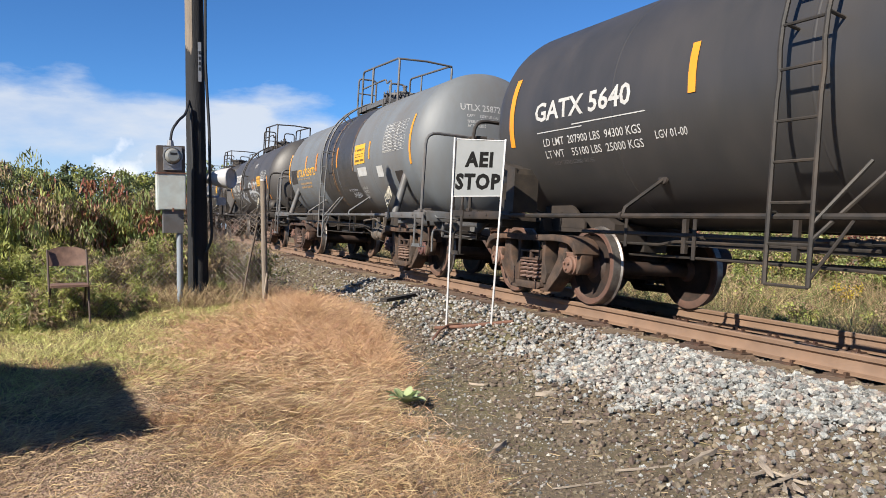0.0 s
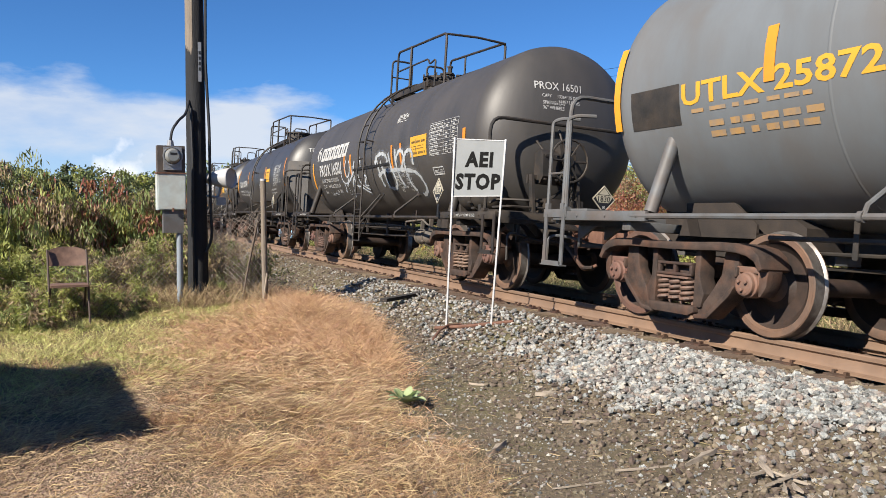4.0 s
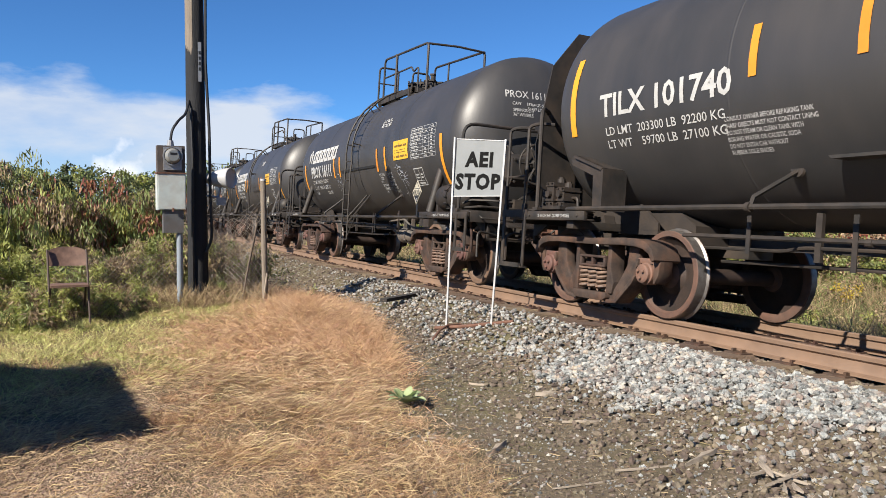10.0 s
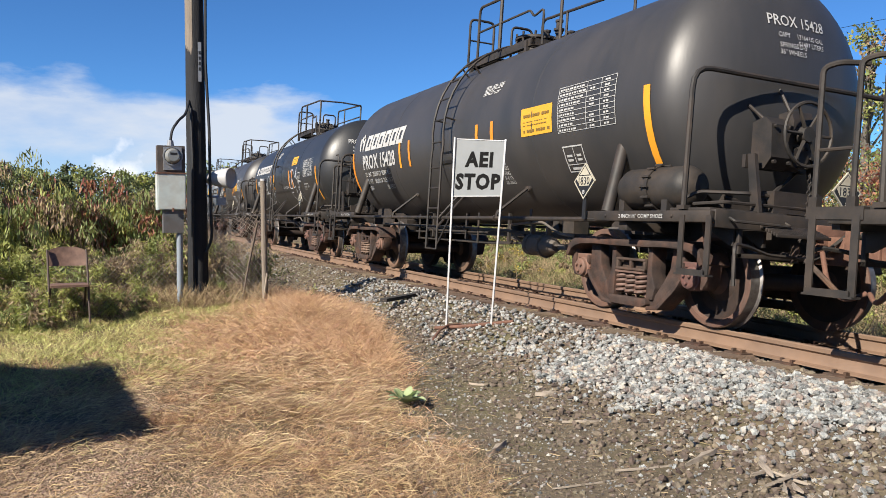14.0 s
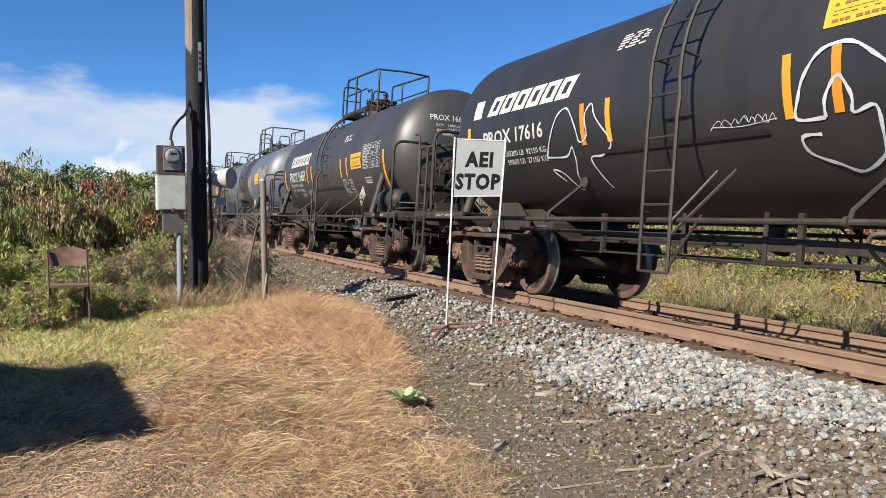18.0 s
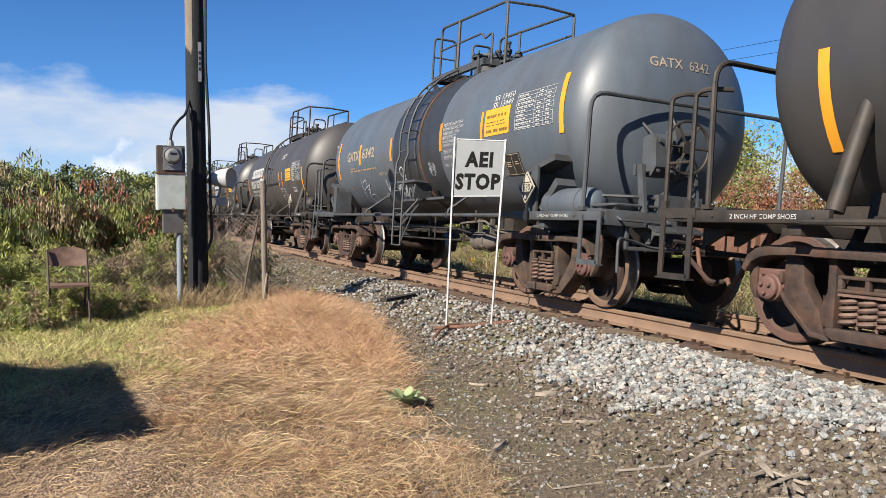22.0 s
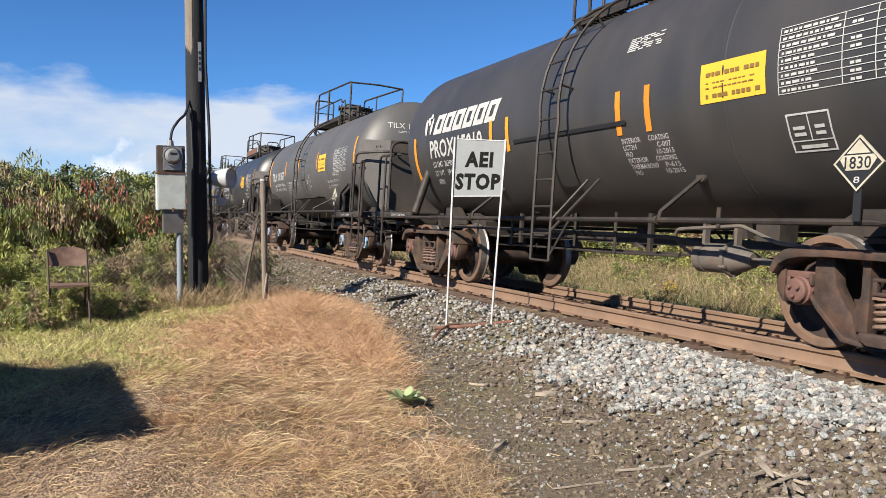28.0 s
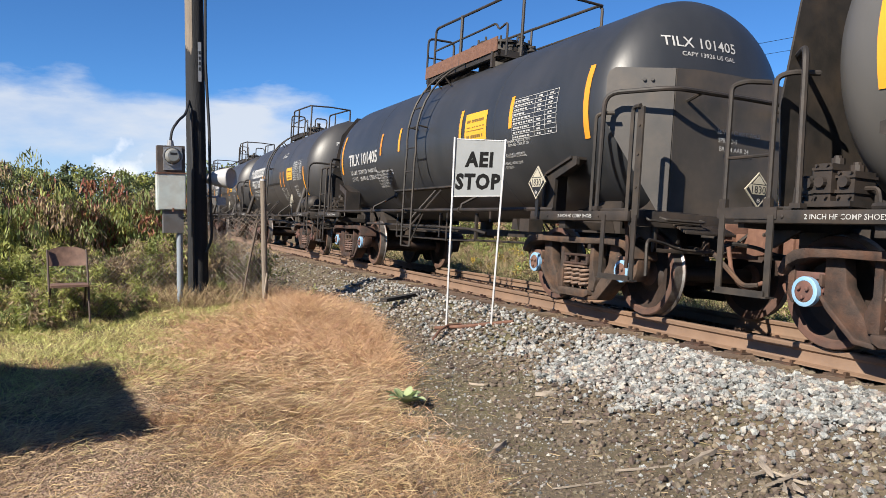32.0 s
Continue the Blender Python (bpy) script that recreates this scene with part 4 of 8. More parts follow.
def bars(car, name, rows, mat, label="", lift=0.005):
    """rows: (x0, x1, foot angle, height): plain strips bent to the shell."""
    sh = Shape()
    for x0, x1, ang, h in rows:
        n = max(1, int(h / 0.12))
        vs = [wrap(x, h * i / n, ang, lift) for i in range(n + 1) for x in (x0, x1)]
        sh.add(vs, [(2 * i, 2 * i + 1, 2 * i + 3, 2 * i + 2) for i in range(n)])
    ob = part(name, sh, mat, car, label)
    return tagged(ob, kind="stuff") if len(rows) > 3 else ob


def stripe(car, x, a_top, a_foot, wide=0.085):
    bars(car, "reflective_stripe", [(x - wide / 2, x + wide / 2, a_foot, radians(a_top - a_foot) * R)], ORANGE, "orange reflective strip", lift=0.008)


def stencil_lines(x0, x1, a_top, rows, h, seed, gap=1.75):
    """Unreadable small lettering as broken strips."""
    rng = random.Random(seed)
    out = []
    for r in range(rows):
        ang = a_top - math.degrees(h * gap / R) * (r + 1)
        x = x0
        while x < x1 - 0.05:
            w = rng.uniform(0.07, 0.2)
            out.append((x, min(x + w, x1), ang, h))
            x += w + rng.uniform(0.03, 0.09)
            if rng.random() < 0.05:
                break
    return out


def data_table(car, x0, x1, a_top, a_foot):
    """The ruled inspection table with its unreadable entries."""
    rows = []
    h = radians(a_top - a_foot) * R
    n = 9
    for i in range(n + 1):
        rows.append((x0, x1, a_foot + (a_top - a_foot) * i / n, 0.006))
    for k in (0, 0.52, 0.76, 1.0):
        x = x0 + (x1 - x0) * k
        rows.append((x - 0.004, x + 0.004, a_foot, h + 0.006))
    rng = random.Random(int(x0 * 100))
    for i in range(n):
        ang = a_foot + (a_top - a_foot) * (i + 0.3) / n
        x = x0 + 0.03
        stop = x0 + (x1 - x0) * rng.uniform(0.25, 0.48)
        while x < stop:
            w = rng.uniform(0.02, 0.07)
            rows.append((x, x + w, ang, h / n * 0.36))
            x += w + 0.016
        for k in (0.58, 0.82):
            if rng.random() < 0.85:
                xx = x0 + (x1 - x0) * k
                rows += [(xx, xx + 0.035, ang, h / n * 0.36), (xx + 0.045, xx + 0.09, ang, h / n * 0.36)]
    bars(car, "inspection_table", rows, WHITE, "white stencilled table")


def twin_badge(car, x, ang, size):
    """White badge: two bent uprights with three round spots between them."""
    sh = Shape()

    def blob(cx, cy, rx, ry, tilt=0.0):
        n = 14
        pts = []
        for i in range(n):
            a = 6.283 * i / n
            u, v = rx * math.cos(a), ry * math.sin(a)
            pts.append(wrap(x + size * (cx + u * math.cos(tilt) - v * math.sin(tilt)), size * (cy + u * math.sin(tilt) + v * math.cos(tilt)), ang, 0.007))
        mid = wrap(x + size * cx, size * cy, ang, 0.007)
        sh.add(pts + [mid], [(i, (i + 1) % n, n) for i in range(n)])

    blob(-0.3, 0.38, 0.13, 0.4, 0.18)
    blob(0.3, 0.38, 0.13, 0.4, -0.18)
    blob(-0.14, 0.72, 0.13, 0.12)
    blob(0.12, 0.86, 0.14, 0.12)
    blob(0.02, 0.55, 0.11, 0.12)
    part("badge", sh, WHITE, car, "white badge")


def block_word(car, x0, x1, ang, h, n=6, slant=0.35):
    """The owner's mark as a row of plain slanted blocks, each with a slot."""
    w = (x1 - x0) / n
    for i in range(n):
        a, b = x0 + w * i + 0.02, x0 + w * (i + 1) - 0.02
        t = h * 0.24
        sh = Shape()

        def quad(u0, u1, v0, v1):
            n_ = max(1, int((v1 - v0) / 0.07))
            vv = [v0 + (v1 - v0) * q / n_ for q in range(n_ + 1)]
            sh.add([wrap(u + slant * v, v, ang) for v in vv for u in (u0, u1)], [(2 * q, 2 * q + 1, 2 * q + 3, 2 * q + 2) for q in range(n_)])

        # a slanted block with one slot
        quad(a, b, h - t, h)
        quad(a, a + w * 0.3, 0, h - t)
        quad(b - w * 0.3, b, t, h - t)
        quad(a + w * 0.3, b, 0, t)
        part("wordmark_block", sh, WHITE, car, "white slanted block")


def placard(car, x, y, z, turn=0.0):
    """Diamond hazard placard on a short post, with its number."""
    m = pose(x, y, z, 0, 0, turn)
    sh = Shape()
    d = 0.175
    sh.slab([(0, -d), (d, 0), (0, d), (-d, 0)], -0.006, 0.006, m)
    sh.box(-0.03, 0.03, 0.008, 0.02, -d - 0.22, -0.02, m)
    pl = part("placard", sh, DARKINK, car, "black and white diamond hazard placard")
    s2 = Shape()
    e = d + 0.018
    for a, b in (((0, -e), (e, 0)), ((e, 0), (0, e)), ((0, e), (-e, 0)), ((-e, 0), (0, -e))):
        k = d / e
        s2.slab([a, b, (b[0] * k, b[1] * k), (a[0] * k, a[1] * k)], -0.008, 0.008, m)
    s2.slab([(0, 0.16), (-0.09, 0.066), (0.09, 0.066)], -0.01, -0.008, m)
    s2.slab([(-0.14, 0.027), (-0.115, 0.056), (0.115, 0.056), (0.14, 0.027), (0.09, -0.048), (-0.09, -0.048)], -0.01, -0.008, m)
    part("placard_field", s2, PLACARDWHITE, pl, "dull cream upper field")
    s3 = Shape()
    vs, fs, w = glyphs("1830")
    s3.add([m @ Vector((-0.1 + a * 0.2 / w, -0.0125, -0.036 + b * 0.085)) for a, b in vs], fs)
    part("placard_number", s3, DARKINK, pl)
    s4 = Shape()
    vs, fs, w = glyphs("8")
    s4.add([m @ Vector((-0.024 + a * 0.048 / w, -0.0125, -0.135 + b * 0.045)) for a, b in vs], fs)
    part("placard_class", s4, WHITE, pl)


def flat_text(car, name, body, x0, x1, y, z, h, mat, label=""):
    sh = Shape()
    vs, fs, w = glyphs(body)
    sh.add([(x0 + a * (x1 - x0) / w, y, z + b * h) for a, b in vs], fs)
    return part(name, sh, mat, car, label)


def sprayed(car, lines, thick, mat=None, label="pale sprayed scribble"):
    """Sprayed lines on the shell: each a path of (x, angle), rounded off at its bends."""
    sh = Shape()
    k = 0
    for path in lines:
        pts = []
        ends = [path[0]] + list(path) + [path[-1]]
        for a, b, c, d in zip(ends, ends[1:], ends[2:], ends[3:]):
            for u in (0, 0.25, 0.5, 0.75):
                pts.append(tuple(0.5 * (2 * q + (r - p) * u + (2 * p - 5 * q + 4 * r - s) * u * u + (3 * q - p - 3 * r + s) * u ** 3) for p, q, r, s in zip(a, b, c, d)))
        pts.append(path[-1])
        flat = [(x, radians(g) * R) for x, g in pts]
        band = []
        for i, (xa, ha) in enumerate(flat):
            (xb, hb), (xc, hc) = flat[max(i - 1, 0)], flat[min(i + 1, len(flat) - 1)]
            dx, dh = xc - xb, hc - hb
            ll = math.hypot(dx, dh) or 1
            w = thick * (0.8 + 0.2 * math.sin(i * 1.7 + k)) / 2
            lift = 0.0095 + 0.0003 * ((i + 3 * k) % 9)
            band += [wrap(xa - dh / ll * w, ha + dx / ll * w, 0, lift), wrap(xa + dh / ll * w, ha - dx / ll * w, 0, lift)]
        sh.add(band, [(2 * i, 2 * i + 1, 2 * i + 3, 2 * i + 2) for i in range(len(flat) - 1)])
        k += 1
    tagged(part("graffiti", sh, mat or GRAFFITI, car, label), kind="stuff")


def scrawl(car, x0, x1, a0, height, seed, thick=0.03, loops=9, mat=None):
    """A hasty tag: a row of jagged crossing strokes."""
    rng = random.Random(seed)
    top = a0 + math.degrees(height / R)
    w = (x1 - x0) / loops
    lines = []
    for i in range(loops):
        a, b = x0 + w * (i - 0.25), x0 + w * (i + 1.3)
        path = []
        n = rng.choice((3, 4, 4, 5))
        low = rng.random() < 0.5
        for q in range(n):
            u = (q + rng.uniform(-0.3, 0.3)) / (n - 1)
            v = rng.uniform(-0.1, 0.3) if (q % 2 == 0) == low else rng.uniform(0.65, 1.1)
            path.append((a + (b - a) * u + 0.18 * w * v, a0 + (top - a0) * v))
        lines.append(path)
    lines.append([(x0, a0 + (top - a0) * 0.2), ((x0 + x1) / 2, a0 + (top - a0) * rng.uniform(-0.15, 0.1)), (x1 + w * 0.5, a0 + (top - a0) * 0.3)])
    sprayed(car, lines, thick, mat)


def head_text(car, rows, knuckle=4.85, depth=0.62, mat=WHITE):
    """Stencils on the domed leading head: (text, y0, y1, foot height z, letter height)."""
    for body, y0, y1, z, h in rows:
        vs, fs, w = glyphs(body)
        out = []
        for a, b in vs:
            yy, zz = y0 + a * (y1 - y0) / w, z + b * h
            q = max(0.0, 1 - (yy * yy + (zz - ZC) ** 2) / (R * R))
            out.append((knuckle + depth * q ** 0.5 + 0.006, yy, zz))
        part("head_stencil", Shape().add(out, fs), mat, car)


def end_ladder_shape():
    """Two tall grab bars with rungs at the leading end, beside the brake wheel."""
    sh = Shape()
    for y in (-1.0, -0.68):
        sh.pipe([(5.72, y, 0.5), (5.72, y, 2.42), (5.66, y, 2.5), (5.5, y, 2.5)], 0.018, 6, 0.05)
    for i in range(6):
        sh.pipe([(5.72, -1.0, 0.52 + 0.34 * i), (5.72, -0.68, 0.52 + 0.34 * i)], 0.012, 6)
    return sh


def hose_shape():
    """Air pipe and angle cock at the leading end."""
    sh = Shape()
    sh.pipe([(4.9, -0.55, 0.72), (5.75, -0.5, 0.74), (5.95, -0.42, 0.72)], 0.024, 7, 0.05)
    sh.rod((5.9, -0.46, 0.66), (5.9, -0.46, 0.82), 0.04, 8)
    sh.pipe([(5.95, -0.42, 0.72), (6.15, -0.38, 0.55), (6.3, -0.33, 0.4), (6.42, -0.25, 0.42)], 0.026, 7, 0.1)
    return sh


def pipe_drop_shape():
    sh = Shape()
    sh.pipe([(5.6, -1.25, 0.98), (5.62, -1.22, 0.72), (5.58, -1.2, 0.5)], 0.022, 6, 0.05)
    return sh


def add_running_gear(car, half, blue=False, blue_rear=True):
    add_truck(car, half, blue)
    add_truck(car, -half, blue and blue_rear)


def as_is(shape_fn, *args):
    return lambda: shape_fn(*args)


def end_flip(shape_fn, *args):
    def make():
        sh = shape_fn(*args)
        sh.v = [(-x, y, z) for x, y, z in sh.v]
        sh.f = [tuple(reversed(f)) for f in sh.f]
        return sh
    return make


def make_car(label, half, paint, steel, kind, ladder_x=0.0, blue_rear=True, brace_x=2.15, hoop_x=5.5):
    """kind: 'tube' (tube struts), 'gusset' (flat brackets), 'shroud' (housing over the leading head)."""
    car = thing("tank_car", label, "tank car", group="tank cars of the train")
    knuckle = 4.95 if kind == "shroud" else 4.85
    part("tank", cached("tank_%.2f_%.2f" % (knuckle, R), lambda: tank_shape(knuckle), paint, 50), paint, car)
    add_running_gear(car, half, kind == "shroud", blue_rear)
    for s in (1, -1):
        at = pose(s * half, 0, 0, 0, 0, 180 if s > 0 else 0)
        part("saddle", cached("saddle", saddle_shape, SADDLE), SADDLE, car, at=at)
    for which, flip in (("_front", as_is), ("_rear", end_flip)):
        part("end_frame", cached("end_frame" + which, flip(end_frame_shape, 4.0 if which == "_front" else 4.27), steel, 35, 0.005), steel, car)
        part("coupler", cached("coupler" + which, flip(coupler_shape), RUST, 40, 0.014), RUST, car, "rusty knuckle coupler")
        tread = (5.5, 6.0, 0.4) if kind == "shroud" else (5.55, 5.88, 0.52) if which == "_front" else (5.65, 6.0, 0.47)
        part("sill_step", cached("sill_step%s%s" % (which, kind == "shroud"), flip(step_shape, *tread), steel), steel, car)
        if which == "_rear":
            part("grab_bar", cached("grab_bar_rear%s" % (kind == "shroud"), flip(grab_bar_shape, *tread[:2]), steel), steel, car)
        part("uncoupling_lever", cached("uncoupling_lever" + which, flip(lever_shape), steel), steel, car)
        part("end_handrail", cached("end_handrail%s%s%.2f" % (which, kind == "shroud", hoop_x), flip(hoop_shape, 2.5 if kind == "shroud" else 2.36, 1.41, hoop_x), steel), steel, car)
        fn = {"tube": strut_shape, "gusset": bracket_shape, "shroud": arm_bracket_shape}[kind]
        part("end_strut", cached("end_strut_" + kind + which, flip(fn), steel), steel, car)
    part("air_hose", cached("air_hose", hose_shape, TRUCK), TRUCK, car)
    part("brake_pipe", cached("brake_pipe", pipe_drop_shape, TRUCK), TRUCK, car)
    rail_z = {"tube": 1.02 if steel is FRAMEGREY else 0.982, "gusset": 1.02, "shroud": 1.095}[kind]
    for turn in (0, 180):
        part("side_rail", cached("side_rail%.2f" % rail_z, lambda: side_bar_shape(rail_z), steel), steel, car, at=pose(0, 0, 0, 0, 0, turn))
    for x in (-1.8, brace_x):
        part("rail_brace", cached("brace%.2f%.2f" % (x, rail_z), lambda x=x: brace_shape(x, rail_z), steel), steel, car)
    part("ladder", cached("ladder%.2f" % ladder_x, lambda: ladder_shape(ladder_x - 0.2, ladder_x + 0.2), steel), steel, car)
    part("ladder", cached("ladder%.2f" % ladder_x, lambda: ladder_shape(ladder_x - 0.2, ladder_x + 0.2), steel), steel, car, at=pose(0, 0, 0, 0, 0, 180))
    x0, x1, w = (-1.55, 1.35, 0.68) if kind == "shroud" else (-1.0, 1.15, 0.6)
    deck = part("platform", cached("platform%.1f" % x0, lambda: platform_deck_shape(x0, x1, w), steel), steel, car)
    for i, sh in enumerate(guard_rail_shapes(x0, x1, w)):
        part("guard_rail", sh, steel, deck)
    part("manway", cached("manway" + kind, lambda: manway_shape(0.25, 0.42 if kind == "shroud" else 0.3, 0.42 if kind == "shroud" else 0.3), steel), steel, car)
    part("top_valve", cached("top_valve", lambda: valves_shape(0.25), steel), steel, car)
    if kind != "shroud":
        part("brake_cylinder", cached("brake_cylinder", brake_cylinder_shape, CYLINDER, 35), CYLINDER, car, "dusty grey brake cylinder")
    part("brake_gear", cached("brake_gear", brake_gear_shape, FRAMEBLACK), FRAMEBLACK, car)
    return car
# ---------------- the train ----------------
def run(t):
    """How far the train has come at t seconds."""
    q = (t - 16) / 16
    return 4.62562 * t + 16 * (q * q - 1) * (0.40893 + 0.08102 * q + 0.1136 * q * q - 0.06323 * q ** 3 - 0.0911 * q ** 4 - 0.01464 * q ** 5)


def loads(car, ld, lt, x0, x1, a, third="", h=0.105):
    """The weight stencils: two or three lines."""
    step = math.degrees(h * 1.55 / R)
    lines = [("LD LMT  " + ld, x0, x1, a, h), ("LT WT   " + lt, x0, x1, a - step, h)]
    if third:
        lines.append((third, x1 - 0.28 * (x1 - x0), x1, a - 2 * step, h))
        lines.append(("NEW", x0, x0 + 0.22, a - 2 * step, h))
    lettering(car, "weight_stencil", lines, WHITE)


def yellow_decal(car, x0, x1, a_top, a_foot):
    h = radians(a_top - a_foot) * R
    d = bars(car, "emergency_decal", [(x0, x1, a_foot, h)], YELLOW, "yellow emergency notice")
    rows = []
    rng = random.Random(int(abs(x0) * 50))
    for k, tall in ((0.12, 0.1), (0.36, 0.03), (0.48, 0.03), (0.66, 0.1)):
        x = x0 + 0.07
        while x < x1 - 0.1:
            w = rng.uniform(0.03, 0.06)
            rows.append((x, x + w, a_foot + (a_top - a_foot) * k, h * tall))
            x += w + (0.012 if rng.random() < 0.8 else 0.05)
    bars(d, "decal_print", rows, DECALINK, lift=0.008)


def boxed_note(car, x0, x1, a_top, a_foot, seed=1):
    h = radians(a_top - a_foot) * R
    t = 0.016
    rows = [(x0, x1, a_foot, t), (x0, x1, a_top, t), (x0, x0 + t, a_foot, h), (x1 - t, x1, a_foot, h + t), ((x0 + x1) / 2 - 0.005, (x0 + x1) / 2 + 0.005, a_foot + (a_top - a_foot) * 0.3, h * 0.7),
            (x0, x1, a_foot + (a_top - a_foot) * 0.3, 0.01)]
    for k in (0.45, 0.62):
        rows += [(x0 + 0.05, (x0 + x1) / 2 - 0.04, a_foot + (a_top - a_foot) * k, h * 0.09), ((x0 + x1) / 2 + 0.05, x1 - 0.06, a_foot + (a_top - a_foot) * k, h * 0.09)]
    rows.append((x0 + 0.08, x1 - 0.08, a_foot + (a_top - a_foot) * 0.1, h * 0.1))
    bars(car, "test_record", rows, WHITE, "white ruled record")


def coating_note(car, x, a, month="11-2015", code="LC73H"):
    """Lining record in two columns."""
    h = 0.055
    st = math.degrees(h * 1.3 / R)
    rows = (("INTERIOR", 0.0, 0.3, "COATING", 0.42, 0.72), (code, 0.0, 0.04 + 0.034 * len(code), "C-007", 0.53, 0.73), ("PRO", 0.01, 0.12, month, 0.5, 0.75),
            ("EXTERIOR", 0.02, 0.33, "COATING", 0.45, 0.75), ("THERMALBOND", 0.03, 0.45, "P-615", 0.56, 0.77), ("PRO", 0.05, 0.16, month, 0.53, 0.79))
    for i, (p, p0, p1, q, q0, q1) in enumerate(rows):
        lettering(car, "coating_stencil", [(p, x + p0, x + p1, a - i * st, h), (q, x + q0, x + q1, a - i * st, h)], WHITE)


def owner_note(car, x, a, h=0.042, wide=1.0):
    """Readable handling note of six lines."""
    st = math.degrees(h * 1.45 / R)
    rows = (("CONSULT OWNER BEFORE REPAIRING TANK", 0.92), ("SHARP OBJECTS MUST NOT CONTACT LINING", 0.95), ("DO NOT STEAM OR CLEAN TANK WITH", 0.8),
            ("BOILING WATER OR CAUSTIC SODA", 0.76), ("DO NOT ENTER CAR WITHOUT", 0.62), ("RUBBER SOLE SHOES", 0.45))
    for i, (body, w) in enumerate(rows):
        lettering(car, "handling_stencil", [(body, x, x + w * wide, a - i * st, h)], WHITE)


def shoe_text(car, end, x0=None):
    x0 = x0 if x0 is not None else (4.62 if end > 0 else -5.2)
    flat_text(car, "brake_shoe_stencil", "2 INCH HF COMP SHOES", x0, x0 + 0.66, -1.456, 1.0, 0.04, WHITE)


def head_stencils(car, mark, capacity, knuckle=4.85, dy=0.0, dz=0.0):
    y, z = -0.66 + dy, ZC + 0.575 + dz
    head_text(car, [(mark, y, y + 0.71, z, 0.115), ("CAPY", y + 0.1, y + 0.24, z - 0.115, 0.05), (capacity, y + 0.33, y + 0.68, z - 0.115, 0.05), ("51497 LITERS", y + 0.34, y + 0.68, z - 0.185, 0.05),
                    ("SPRINGS D-5", y + 0.11, y + 0.44, z - 0.215, 0.05), ('36" WHEELS', y + 0.11, y + 0.43, z - 0.285, 0.05)], knuckle=knuckle)


def tube_car(number, ld, lt, built, seed, half=4.18, word=True, capacity="13364 US GAL", badge=True, marks="PROX", reservoir=True, label=None,
             sx=1.33, front=4.5, long_note=False, seam=-14.0, seam_x=(-1.15, 1.2), rear_x=0.0, paint=BLACK, coat="11-2015", code="LC73H", ladder_x=0.0, word_a=1.0):
    car = make_car(label or "dull black tank car with white lettering and orange strips", half, paint, FRAMEBLACK, "tube", ladder_x)
    o = rear_x
    stripe(car, -4.55 + o, 1, -35, 0.1)
    stripe(car, front, 1, -35, 0.1)
    if badge:
        twin_badge(car, -4.0 + o, 1.5, 0.36)
    if word:
        block_word(car, -3.82 + o, -1.66 + o, word_a, 0.31)
    lettering(car, "car_number", [("%s %s" % (marks, number), -3.92 + o, -2.05 + o, -14.6, 0.28)], WHITE)
    loads(car, ld, lt, -3.88 + o, -2.42 + o, -21.5, built, 0.094)
    for x in (-1.78, -1.32):
        stripe(car, x + o, 1.5, -18)
    for x in (sx, sx + 0.47):
        stripe(car, x, 1.0, -18.5)
    bars(car, "seam_strip", [(seam_x[0], seam_x[1], seam, 0.045)], DARKINK, lift=0.02)
    coating_note(car, sx, -22.5, coat, code)
    yellow_decal(car, 2.28, 3.02, 3.5, -11.5)
    data_table(car, 3.15, 4.26, 9.5, -13)
    if long_note:
        boxed_note(car, 3.16, 3.58, -21.8, -27)
    else:
        boxed_note(car, 3.18, 3.58, -20.5, -33.8)
    bars(car, "small_stencil", stencil_lines(sx + 0.02, sx + 0.55, 26, 7, 0.014, seed, 1.7), WHITE)
    placard(car, 4.06, -1.5, 1.38, 0)
    placard(car, 5.75, 0.32, 1.36, 90)
    for end in (1, -1):
        shoe_text(car, end)
    head_stencils(car, "%s %s" % (marks, number), capacity, 4.85, -rear_x * 0.7 + (0.08 if number == "16278" else 0.0), -rear_x * 0.2 - (0.08 if number == "16278" else 0.0))
    part("brake_wheel", cached("brake_wheel", brake_wheel_shape, FRAMEBLACK), FRAMEBLACK, car)
    part("brake_stand", cached("brake_stand", brake_stand_shape, FRAMEBLACK), FRAMEBLACK, car)
    if reservoir:
        part("air_reservoir", cached("air_reservoir", reservoir_shape, FRAMEBLACK), FRAMEBLACK, car, "dark bolted air reservoir")
    return car


